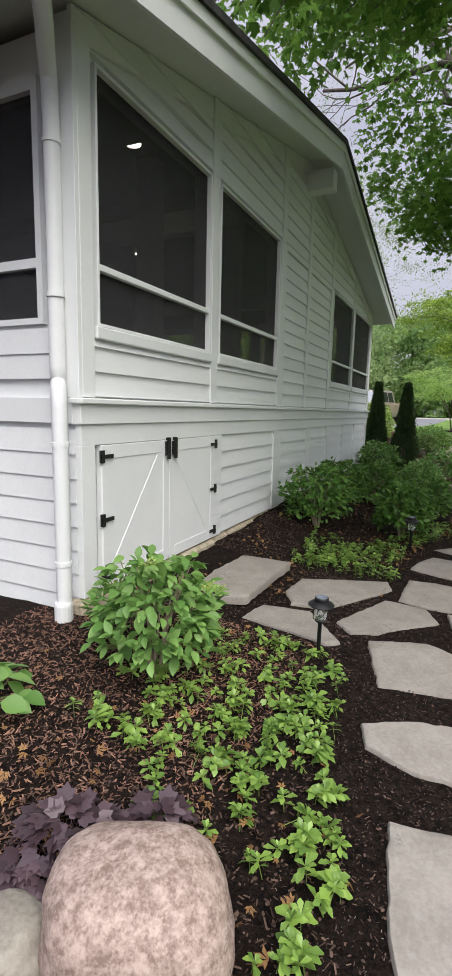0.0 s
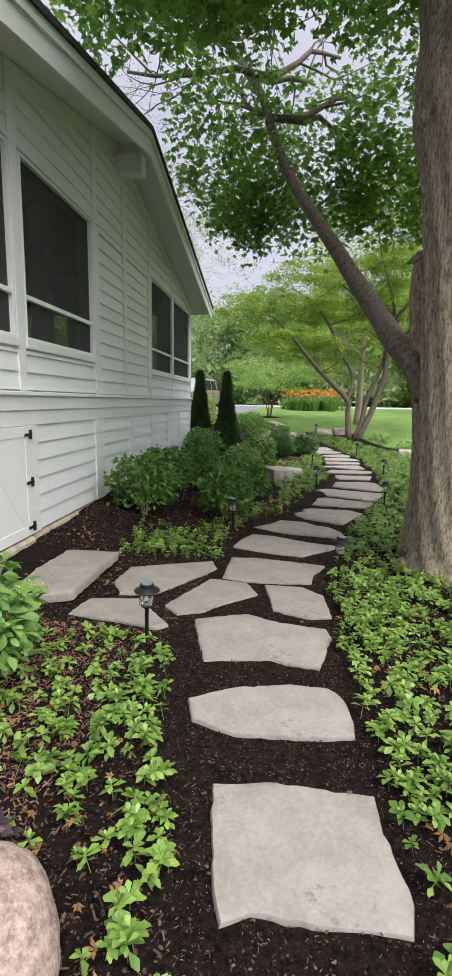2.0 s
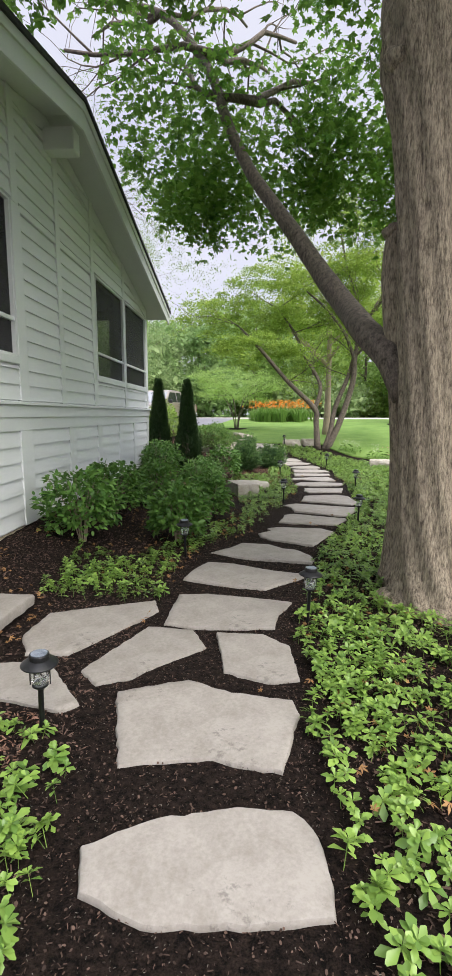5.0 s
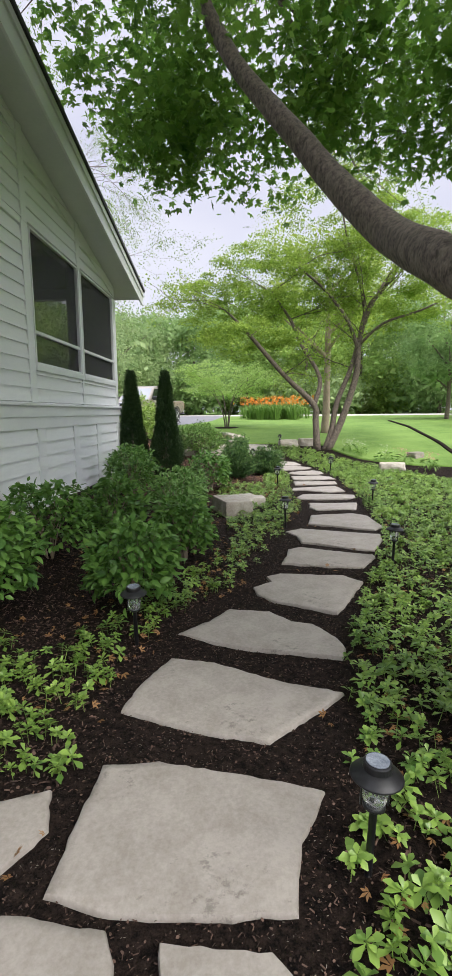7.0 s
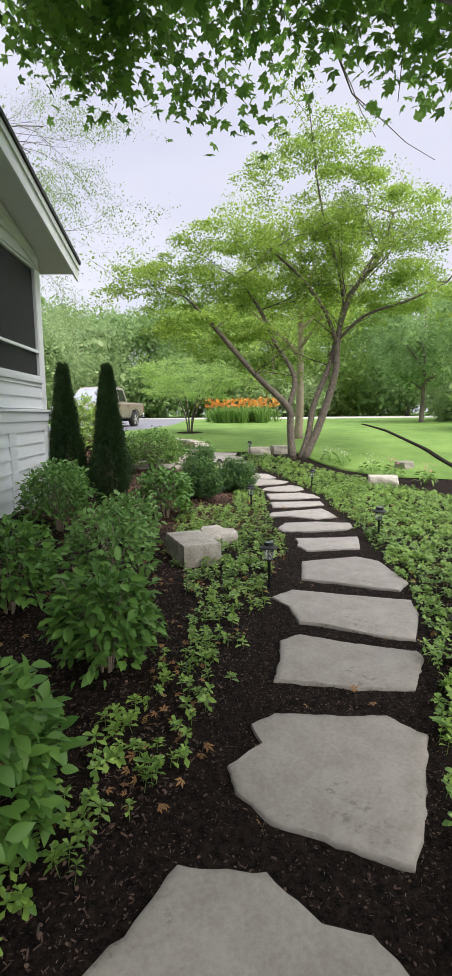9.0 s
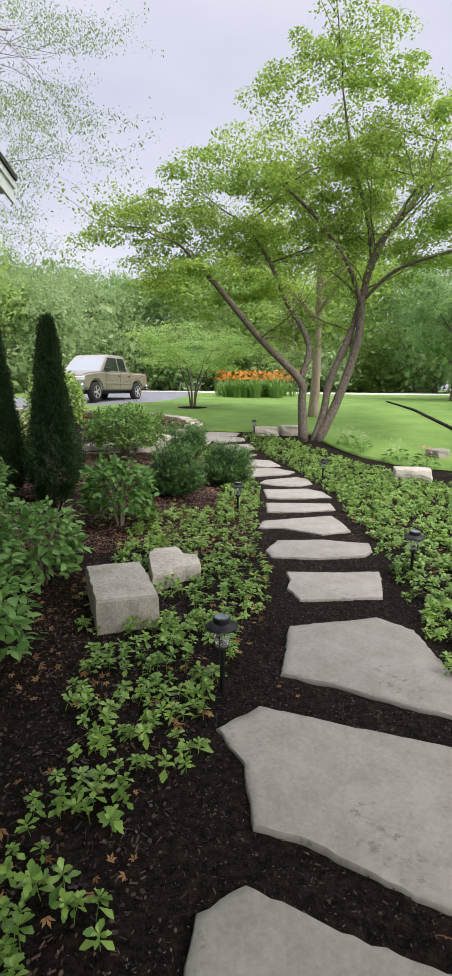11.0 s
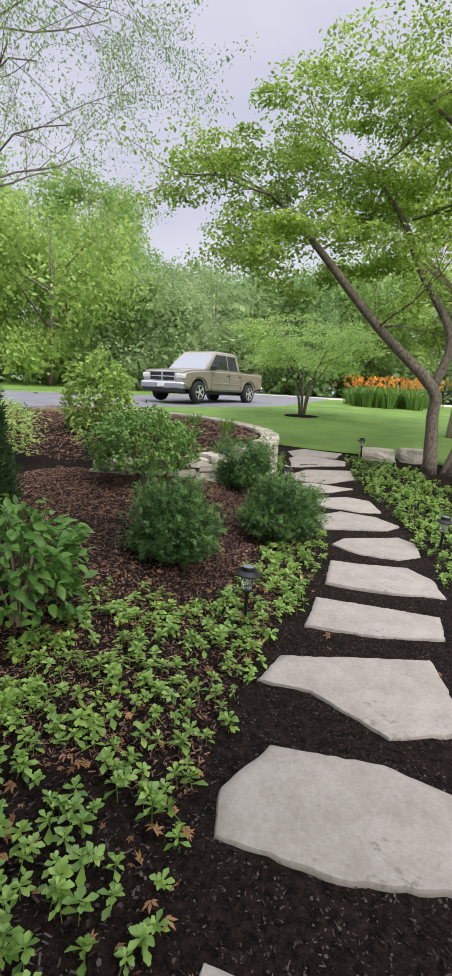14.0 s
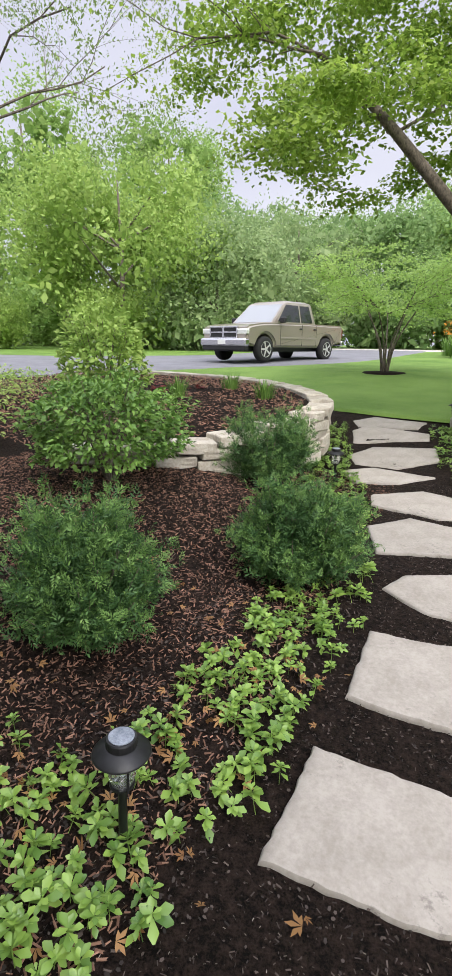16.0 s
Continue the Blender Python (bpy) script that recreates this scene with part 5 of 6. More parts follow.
def yew(x, y, height, width, seed, label):
    """Feathery evergreen: upswept twigs clothed in flat needle sprays, fresh tips lighter."""
    rng = np.random.default_rng(seed)
    bush = tagged(empty("yew", (x, y, ground_z(x, y))), label, "shrub", "yews in the mulch bed")
    tubes, where, aims, tip_w, tip_a = [], [], [], [], []
    for k in range(150):
        a = rng.uniform(0, 2 * math.pi)
        e = rng.uniform(0.12, 1.25)
        reach = rng.uniform(0.78, 1.08) * (1 + 0.22 * noise.noise((math.cos(a) * 1.6 + seed, math.sin(a) * 1.6, e * 1.6)))
        end = np.array([math.cos(a) * math.cos(e) * width / 2, math.sin(a) * math.cos(e) * width / 2, height * (0.18 + 0.78 * math.sin(e))]) * (reach, reach, min(1.08, reach))
        start = np.array([end[0] * 0.08, end[1] * 0.08, 0.02])
        mid = start * 0.45 + end * 0.55 - np.array([0, 0, height * 0.08])
        p = smooth_path([start, mid, end], 4)
        if k % 3 == 0:
            tubes.append(tube(p, np.linspace(0.006, 0.002, len(p)), 4))
        d = end - mid
        for j in range(46):
            s = rng.uniform(0.30, 1.0)
            at = (1 - s) ** 2 * start + 2 * s * (1 - s) * mid + s * s * end
            w = at + rng.normal(0, 0.032, 3)
            g = d / np.linalg.norm(d) + rng.normal(0, 0.75, 3)
            if s > 0.80 and j % 3:
                tip_w.append(w)
                tip_a.append(g)
            else:
                where.append(w)
                aims.append(g)
    v, f = join_tubes(tubes)
    tagged(link_mesh("branch_work", v, f, BARK_DARK, bush), kind="stuff")
    n, m = len(where), len(tip_w)
    scatter("needles", needle_spray(3, 4), where, aims, rng.normal(0, 0.8, (n, 3)) + (0, 0, 0.6), rng.uniform(0.055, 0.095, n), YEW, bush)
    scatter("fresh_growth", needle_spray(4, 5), tip_w, tip_a, rng.normal(0, 0.8, (m, 3)) + (0, 0, 0.6), rng.uniform(0.045, 0.075, m), YEW_TIP, bush, "lighter fresh shoot tips")
    return bush


yew(0.40, 13.80, 0.78, 0.84, 1, "broad dark green yew in the mulch bed")
yew(1.10, 15.05, 0.74, 0.95, 2, "spreading green yew beside the walk")
yew(0.26, 16.55, 0.74, 1.1, 3, "feathery yew in front of the low stone wall")


def arborvitae(x, y, height, width, seed):
    rng = np.random.default_rng(seed)
    tree = tagged(empty("arborvitae", (x, y, ground_z(x, y))), "slender dark green arborvitae at the house corner", "tree", "arborvitaes at the house corner")
    limb(tree, "trunk", [(0, 0, -0.05, 0.05), (0, 0, height * 0.5, 0.03), (0, 0, height * 0.95, 0.006)], BARK_DARK, 7, 3)
    n = 5400
    h = rng.random(n) ** 0.85
    a = rng.uniform(0, 2 * math.pi, n)
    r = width / 2 * np.clip(1.02 - h, 0, 1) ** 0.86 * np.clip(h * 9, 0.6, 1) * rng.uniform(0.72, 1.04, n)
    r *= np.array([1 + 0.34 * noise.noise((math.cos(q) * 2, math.sin(q) * 2, p * 5 + seed)) for q, p in zip(a, h)])
    where = np.stack([r * np.cos(a), r * np.sin(a), 0.03 + h * height * 0.97], 1)
    aims = np.stack([np.cos(a) * 0.45, np.sin(a) * 0.45, np.full(n, 1.0)], 1) + rng.normal(0, 0.28, (n, 3))
    ups = np.stack([-np.sin(a), np.cos(a), np.zeros(n)], 1) + rng.normal(0, 0.5, (n, 3))
    scatter("foliage", needle_spray(9, 3), where, aims, ups, rng.uniform(0.10, 0.17, n), CEDAR, tree)
    return tree


arborvitae(-1.05, 13.15, 2.32 - ground_z(-1.05, 13.15), 0.68, 1)
arborvitae(-1.78, 13.25, 2.34 - ground_z(-1.78, 13.25), 0.68, 2)


# coral bells, hosta and other low plants
def tuft(name, x, y, material, seed, label, leaves=40, leaf=0.09, spread=0.22, height=0.18, template=None, category="plant", lift=0.0):
    rng = np.random.default_rng(seed)
    base = empty(name, (x, y, ground_z(x, y) + lift))
    tagged(base, label, category)
    a = rng.uniform(0, 2 * math.pi, leaves)
    s = np.sqrt(rng.random(leaves))
    where = np.stack([np.cos(a) * s * spread, np.sin(a) * s * spread, height * (1 - 0.75 * s * s) * rng.uniform(0.8, 1.1, leaves)], 1)
    aims = np.stack([np.cos(a), np.sin(a), 0.25 - 0.6 * s], 1) + rng.normal(0, 0.35, (leaves, 3))
    scatter("leaves", template or leaf_oval(0.7), where, aims, rng.normal(0, 0.3, (leaves, 3)) + (0, 0, 1), leaf * rng.uniform(0.7, 1.2, leaves), material, base)
    tubes = [tube([(0, 0, -0.01), (w[0] * 0.5, w[1] * 0.5, w[2] * 0.6), tuple(w)], [0.003, 0.0025, 0.002], 4) for w in where[:18]]
    v, f = join_tubes(tubes)
    tagged(link_mesh("stalk_work", v, f, material, base), kind="stuff")
    return base


tuft("coral_bells", -0.84, 0.80, PURPLE, 1, "purple-leaved coral bells beside the boulder", 150, 0.052, 0.21, 0.20, leaf_maple(0.62))
tuft("coral_bells", -0.62, 1.02, PURPLE, 2, "small purple-leaved coral bells in the mulch", 60, 0.055, 0.14, 0.13, leaf_maple(0.62))
tuft("hosta", -1.78, 1.22, HYDRA, 3, "bright green leafy plant at the bed edge", 40, 0.13, 0.20, 0.2)
for k, (x, y) in enumerate(((-1.35, 18.35), (-0.85, 18.2), (-0.45, 18.6))):
    tuft("coral_bells", x - 1.2, y, RUST, 20 + k, "dark red coral bells in the raised bed", 30, 0.07, 0.14, 0.15, leaf_maple(), lift=0.40)


def grass_clump(x, y, height, blades, seed, material, name="grass_clump", label="spiky green clump in the raised bed", category="plant", width=0.12, lift=0.0):
    rng = np.random.default_rng(seed)
    ob = empty(name, (x, y, ground_z(x, y) + lift))
    tagged(ob, label, category)
    verts, faces = [], []
    for k in range(blades):
        a = rng.uniform(0, 2 * math.pi)
        b = rng.uniform(0, width)
        lean = rng.uniform(0.15, 0.75)
        h = height * rng.uniform(0.65, 1.05)
        o = np.array([math.cos(a) * b, math.sin(a) * b, 0])
        d = np.array([math.cos(a), math.sin(a), 0]) * h * lean
        s = np.array([-math.sin(a), math.cos(a), 0]) * h * 0.02
        n = len(verts)
        mid, end = o + d * 0.35 + (0, 0, h * 0.62), o + d + (0, 0, h * (1 - 0.5 * lean * lean))
        verts += [tuple(o - s), tuple(o + s), tuple(mid + s), tuple(mid - s), tuple(end)]
        faces += [(n, n + 1, n + 2, n + 3), (n + 3, n + 2, n + 4)]
    tagged(link_mesh("foliage", verts, faces, material, ob), kind="stuff")
    return ob


for k, (x, y) in enumerate(((-1.55, 17.9), (-1.25, 18.9), (-0.45, 18.25))):
    grass_clump(x, y, 0.34, 90, 40 + k, LILY, lift=0.40)
# day lilies beyond the lawn
for k in range(11):
    x, y = 1.15 + 0.26 * k + 0.2 * math.sin(k * 3), 35.0 + 0.8 * math.sin(k * 1.9)
    ob = grass_clump(x, y, 1.15, 120, 60 + k, LILY, "day_lily", "arching day lily clump beyond the lawn", "plant", 0.35)
for k in range(15):
    x, y = 0.6 + 0.30 * k, 37.2 + 0.9 * math.sin(k * 2.1)
    rng = np.random.default_rng(90 + k)
    ob = grass_clump(x, y, 1.0, 40, 90 + k, LILY, "day_lily", "orange-flowered day lily clump beyond the lawn", "plant", 0.3)
    m = 20
    w = np.stack([rng.normal(0, 0.3, m), rng.normal(0, 0.3, m), rng.uniform(0.95, 1.5, m)], 1)
    tagged(scatter("bloom", leaf_cluster(5, 4, 0.8), w, rng.normal(0, 1, (m, 3)), rng.normal(0, 1, (m, 3)), rng.uniform(0.10, 0.17, m), ORANGE, ob, "orange flowers"), kind="stuff")

# small dogwood on the lawn
dog = tagged(empty("dogwood_tree", (-0.2, 25.85, ground_z(-0.2, 25.85))), "small vase-shaped dogwood in a mulch ring on the lawn", "tree")
tips, tubes = [], []
rng = np.random.default_rng(55)
for k in range(7):
    a = 2 * math.pi * k / 7
    end = (math.cos(a) * 0.75, math.sin(a) * 0.75, 1.75 + 0.3 * math.sin(k * 2))
    limb(dog, "stem", [(math.cos(a) * 0.06, math.sin(a) * 0.06, -0.05, 0.03), (math.cos(a) * 0.22, math.sin(a) * 0.22, 0.8, 0.022), (*end, 0.013)], BARK_DARK, 7, 4)
    for j in range(3):
        b = a + rng.uniform(-0.9, 0.9)
        t, q = grow(end, (math.cos(b), math.sin(b), 0.3), rng.uniform(0.7, 1.15), 0.014, 1, 900 + k * 4 + j, 0.6, 0.05, 4)
        tubes += t
        tips += q
v, f = join_tubes(tubes)
tagged(link_mesh("twig_work", v, f, BARK_DARK, dog), kind="stuff")
layer = []
while len(layer) < 150:
    a, d = rng.uniform(0, 2 * math.pi), 1.8 * math.sqrt(rng.random())
    layer.append(np.array([d * math.cos(a), d * math.sin(a), rng.choice([1.75, 2.1, 2.5, 2.85, 3.15]) * (1 - 0.06 * d) - 0.08 * d]))
crown("leaves", tips + [p for p in layer if math.hypot(p[0], p[1]) < 2.4 - 0.5 * max(0, p[2] - 2.0)], leaf_small(0.6), 22, 0.17, 0.085, DOGWOOD, 57, dog, 0.25, 0.1)
ring = lathe([(0.0, 0.03), (0.35, 0.028), (0.52, 0.012), (0.58, -0.03)], 24, False)
ob = tagged(part("mulch_ring", ring, MULCH, None, "", True), "ring of dark mulch round the dogwood", "mulch bed", kind="structure")
ob.location = (-0.2, 25.85, ground_z(-0.2, 25.85) + 0.045)


# ---------------------------------------------------------------- stones
def block(name, x, y, size, turn, seed, material, label, category, group="", lift=0.0, rough=0.03, top=None):
    """A split limestone block: flat bed faces, broken sides."""
    bm = box((-size[0] / 2, -size[1] / 2, -0.08), (size[0] / 2, size[1] / 2, size[2]), min(size) * 0.10)
    bmesh.ops.subdivide_edges(bm, edges=bm.edges[:], cuts=3, use_grid_fill=True)
    for v in bm.verts:
        n = noise.noise_vector(Vector((v.co.x * 5 + seed, v.co.y * 5, v.co.z * 7)))
        v.co.x += n.x * rough * 1.6
        v.co.y += n.y * rough * 1.6
        v.co.z += n.z * rough * 0.35
    ob = part(name, bm, material, None, "", False)
    ob.matrix_basis = pose(x, y, ground_z(x, y) + lift, 0, 0, turn)
    return tagged(ob, label, category, group)


def split_block(corners, height, seed, label):
    """A split slab of limestone from its top outline: flat bed face on top, broken sides."""
    rng = random.Random(seed)
    cx = sum(c[0] for c in corners) / len(corners)
    cy = sum(c[1] for c in corners) / len(corners)
    rim = []
    for a, b in zip(corners, corners[1:] + corners[:1]):
        a, b = Vector(a), Vector(b)
        m = max(2, int((b - a).length / 0.06))
        for j in range(m):
            p = a.lerp(b, j / m)
            rim.append((p.x - cx + rng.uniform(-0.006, 0.006), p.y - cy + rng.uniform(-0.006, 0.006)))
    bm = bmesh.new()
    rings = []
    for sc, z in ((0.98, -0.06), (1.0, height * 0.3), (1.01, height * 0.65), (1.0, height - 0.018), (0.975, height), (0.6, height + 0.004)):
        rings.append([bm.verts.new((x * sc * (1 + 0.05 * noise.noise((x * 9, y * 9, z * 14 + seed)) * (z < height - 0.02)), y * sc * (1 + 0.05 * noise.noise((x * 9, z * 14, y * 9 + seed)) * (z < height - 0.02)), z + 0.008 * noise.noise((x * 8, y * 8, seed)))) for x, y in rim])
    m = len(rim)
    for a, b in zip(rings, rings[1:]):
        for k in range(m):
            bm.faces.new((a[k], a[(k + 1) % m], b[(k + 1) % m], b[k]))
    mid = bm.verts.new((0, 0, height + 0.005))
    for k in range(m):
        bm.faces.new((rings[-1][k], rings[-1][(k + 1) % m], mid))
    bmesh.ops.recalc_face_normals(bm, faces=bm.faces[:])
    ob = part("limestone_block", bm, ROCK)
    ob.location = (cx, cy, ground_z(cx, cy))
    return tagged(ob, label, "rock")


split_block([(0.07, 10.50), (0.45, 10.63), (0.59, 10.27), (0.69, 9.98), (0.30, 9.87), (0.22, 10.09)], 0.22, 1, "squared buff limestone block in the planting")
split_block([(0.45, 11.04), (0.47, 11.22), (0.66, 11.30), (0.75, 11.10), (0.87, 11.07), (0.92, 10.84), (0.72, 10.73), (0.57, 10.50)], 0.13, 2, "low pale limestone block in the planting")
block("limestone_block", 4.35, 15.6, (0.62, 0.36, 0.20), -12, 3, ROCK, "pale limestone block at the lawn edge", "rock")
block("limestone_block", 2.08, 19.92, (0.62, 0.30, 0.20), 2, 4, ROCK, "pale edging block at the lawn edge", "rock", "edging blocks")
block("limestone_block", 2.72, 20.02, (0.50, 0.34, 0.22), 12, 5, ROCK, "pale edging block at the lawn edge", "rock", "edging blocks")
block("limestone_block", 5.6, 17.6, (0.42, 0.34, 0.2), 30, 6, GREYROCK, "grey rock beside the lawn", "rock")


def boulder(x, y, size, turn, seed, material, label, name="boulder"):
    bm = bmesh.new()
    bmesh.ops.create_icosphere(bm, subdivisions=5, radius=1)
    for v in bm.verts:
        d = v.co.copy()
        k = 1 + 0.13 * noise.noise(d * 1.1 + Vector((seed, 0, 0))) + 0.02 * noise.noise(d * 5 + Vector((seed, 3, 0)))
        s = 1 / (abs(d.x) ** 2.7 + abs(d.y) ** 2.7 + abs(d.z) ** 2.7) ** (1 / 2.7)
        v.co = Vector((d.x * size[0], d.y * size[1], d.z * size[2])) * k * (0.35 + 0.65 * s)
    ob = part(name, bm, material, None, "", True)
    ob.matrix_basis = pose(x, y, ground_z(x, y) + size[2] * 0.55, 0, 0, turn)
    return tagged(ob, label, "rock")


boulder(-0.46, 0.70, (0.285, 0.235, 0.195), 20, 3.0, GRANITE, "rounded pink granite boulder in the groundcover")
boulder(-0.78, 0.50, (0.14, 0.12, 0.08), 0, 7.0, GREYROCK, "small grey fieldstone beside the boulder", "fieldstone")
boulder(3.6, 4.3, (0.3, 0.25, 0.16), 10, 9.0, GRANITE, "rounded pinkish boulder behind the maple")

# raised bed: low dry-stone wall bending round a bank of mulch
WALL_LINE = [(-1.45, 15.62), (-1.0, 15.75), (-0.45, 15.95), (-0.08, 16.35), (0.28, 16.95), (0.42, 17.6), (0.24, 18.4), (-0.28, 19.2), (-1.1, 20.0), (-2.2, 20.6), (-3.6, 20.9), (-5.2, 21.0)]
def bed_top(y):
    return float(np.interp(y, [15.2, 16.2, 17.2, 19.0, 21.0], [0.46, 0.64, 0.78, 0.88, 0.93]))


wall = tagged(empty("stone_wall", (0.4, 17.0, 0)), "low dry-stacked limestone wall holding a raised bed", "wall")
line = smooth_path([(*p, 0) for p in WALL_LINE], 24)
rng = random.Random(8)
dist = [0.0]
for a, b in zip(line, line[1:]):
    dist.append(dist[-1] + float(np.hypot(*(b - a)[:2])))


def on_wall(s):
    x = float(np.interp(s, dist, [p[0] for p in line]))
    y = float(np.interp(s, dist, [p[1] for p in line]))
    x2 = float(np.interp(s + 0.05, dist, [p[0] for p in line]))
    y2 = float(np.interp(s + 0.05, dist, [p[1] for p in line]))
    return x, y, math.degrees(math.atan2(y2 - y, x2 - x))


for course in range(5):
    s = rng.uniform(0, 0.2)
    while s < dist[-1] - 0.2:
        w = rng.uniform(0.32, 0.70)
        x, y, turn = on_wall(s + w / 2)
        z1 = bed_top(y) - 0.105 * course
        if z1 > ground_z(x, y) + 0.02:
            d = 0.30 if course == 0 else 0.26
            bm = box((-w / 2 + 0.006, -d / 2, -0.102), (w / 2 - 0.006, d / 2, 0.0), 0.009)
            bmesh.ops.subdivide_edges(bm, edges=bm.edges[:], cuts=1, use_grid_fill=True)
            for v in bm.verts:
                v.co += noise.noise_vector(v.co * 8 + Vector((s * 9, course, 0))) * 0.024
            ob = part("wall_stone", bm, ROCK, wall)
            ob.matrix_basis = pose(x - 0.4 + rng.uniform(-0.012, 0.012), y - 17.0 + rng.uniform(-0.012, 0.012), z1, 0, 0, turn)
        s += w
bank_v, bank_f = [], []
inner = [np.array(p) for p in ((-8.0, 18.0, 0), (-6.0, 16.4, 0), (-4.4, 15.4, 0), (-3.2, 14.95, 0), (-2.2, 15.2, 0))] + line[::4]
for r in range(7):
    k = r / 6
    for q, p in enumerate(inner):
        cx, cy = -3.2, 18.0
        x, y = p[0] * (1 - k) + cx * k, p[1] * (1 - k) + cy * k
        low = ground_z(x, y) - 0.03 if q < 6 else bed_top(y) - 0.05
        bank_v.append((x, y, low * (1 - k) + (bed_top(y) + 0.01) * k + 0.03 * noise.noise((x * 2, y * 2, 0))))
w = len(inner)
for r in range(6):
    bank_f += [(r * w + i, r * w + i + 1, (r + 1) * w + i + 1, (r + 1) * w + i) for i in range(w - 1)]
tagged(link_mesh("raised_bed", bank_v, bank_f, MULCH, None, "", True), "bank of reddish mulch inside the low stone wall", "garden bed", kind="structure")
# shallow drainage channel in the far lawn
strip("swale", [(8.6, 31.0), (8.0, 26.3), (7.4, 21.6), (6.8, 17.0)], 0.14, MULCH, "narrow mulch-lined channel crossing the lawn", 0.085)


# ---------------------------------------------------------------- path lights
def path_light():
    lamp = empty("path_light")
    stake = lathe([(0.004, -0.08), (0.011, -0.02), (0.011, 0.20), (0.014, 0.205), (0.014, 0.215)], 10)
    part("stake", stake, BLACK, lamp, "", True)
    cup = lathe([(0.012, 0.205), (0.024, 0.215), (0.031, 0.222), (0.031, 0.228), (0.012, 0.228)], 16)
    part("cup", cup, BLACK, lamp)
    jar = lathe([(0.026, 0.228), (0.033, 0.25), (0.036, 0.285), (0.036, 0.305)], 18, False)
    part("glass_jar", jar, GLASS, lamp, "clear ribbed glass", True).visible_shadow = False
    bulb = lathe([(0.003, 0.228), (0.012, 0.232), (0.014, 0.25), (0.006, 0.262)], 10)
    part("reflector", bulb, CHROME, lamp)
    for k in range(10):
        a = 2 * math.pi * k / 10
        bar = bmesh.new()
        add_box(bar, (-0.0018, -0.0018, 0.29), (0.0018, 0.0018, 0.322), pose(0.037 * math.cos(a), 0.037 * math.sin(a), 0, 0, 0, math.degrees(a)))
        if k % 5 == 0:
            add_box(bar, (-0.002, -0.002, 0.225), (0.002, 0.002, 0.29), pose(0.0375 * math.cos(a), 0.0375 * math.sin(a), 0, 0, 0, math.degrees(a)))
        part("cage_bar", bar, BLACK, lamp)
    brim = lathe([(0.030, 0.312), (0.068, 0.314), (0.071, 0.318), (0.068, 0.322), (0.042, 0.338), (0.038, 0.340)], 28)
    part("brim", brim, BLACK, lamp, "", True)
    top = lathe([(0.038, 0.338), (0.038, 0.358), (0.036, 0.362), (0.033, 0.362)], 24)
    part("cap", top, BLACK, lamp)
    part("solar_cell", lathe([(0.031, 0.3622), (0.031, 0.3645)], 24), SOLAR, lamp, "dusty solar cell")
    return tagged(lamp, "black solar path light with clear jar staked in the bed", "path light", "path lights along the walk")


LIGHTS = [(-0.455, 2.74), (0.965, 4.14), (-0.16, 5.80), (1.115, 9.26), (2.68, 10.92), (1.26, 12.98), (2.72, 15.25), (0.83, 17.1), (1.80, 19.75), (2.05, 7.6)]
first = path_light()
BIG = Matrix.Diagonal((1.22, 1.22, 1.15, 1))
first.matrix_basis = pose(LIGHTS[0][0], LIGHTS[0][1], -0.01, 2, 1, 10) @ BIG
for k, (x, y) in enumerate(LIGHTS[1:]):
    copy_thing(first, pose(x, y, ground_z(x, y) - 0.01, 2.5 * math.sin(k * 2), 2.5 * math.cos(k * 3), 37 * k))


# ---------------------------------------------------------------- pickup truck on the drive
def side_shape(points, y0, y1, bevel=0.0):
    """A side outline in x-z, made solid across y."""
    bm = bmesh.new()
    a = [bm.verts.new((x, y0, z)) for x, z in points]
    b = [bm.verts.new((x, y1, z)) for x, z in points]
    n = len(points)
    bm.faces.new(a[::-1])
    bm.faces.new(b)
    for k in range(n):
        bm.faces.new((a[k], a[(k + 1) % n], b[(k + 1) % n], b[k]))
    bmesh.ops.recalc_face_normals(bm, faces=bm.faces[:])
    if bevel:
        bmesh.ops.bevel(bm, geom=[e for e in bm.edges if len(e.link_faces) == 2 and e.calc_face_angle(0) > 0.9 and abs(e.verts[0].co.y - e.verts[1].co.y) < 1e-5], offset=bevel, segments=3, affect="EDGES")
    return bm


def arch(cx, r=0.47, z0=0.42):
    return [(cx + r * math.cos(a), 0.39 + r * math.sin(a)) for a in (radians(d) for d in range(172, 7, -15))]


truck = tagged(empty("pickup_truck", (-4.535, 29.36, ground_z(-4.535, 29.36) + 0.075), -107.5), "tan four-door pickup truck parked on the drive", "truck")
FA, RA = 1.75, -1.70
lower = [(-2.72, 0.62), (-2.72, 1.16), (-2.70, 1.21), (-0.62, 1.22), (0.95, 1.20), (1.40, 1.20), (1.95, 1.165), (2.45, 1.10), (2.60, 1.03), (2.64, 0.80), (2.66, 0.52)]
lower += [(FA + 0.50, 0.46)] + arch(FA)[::-1] + [(FA - 0.50, 0.44), (RA + 0.50, 0.44)] + arch(RA)[::-1] + [(RA - 0.50, 0.52)]
part("body", side_shape(lower, -0.97, 0.97, 0.07), PAINT, truck, "tan painted body", True).data.set_sharp_from_angle(angle=radians(35))
cab = bmesh.new()
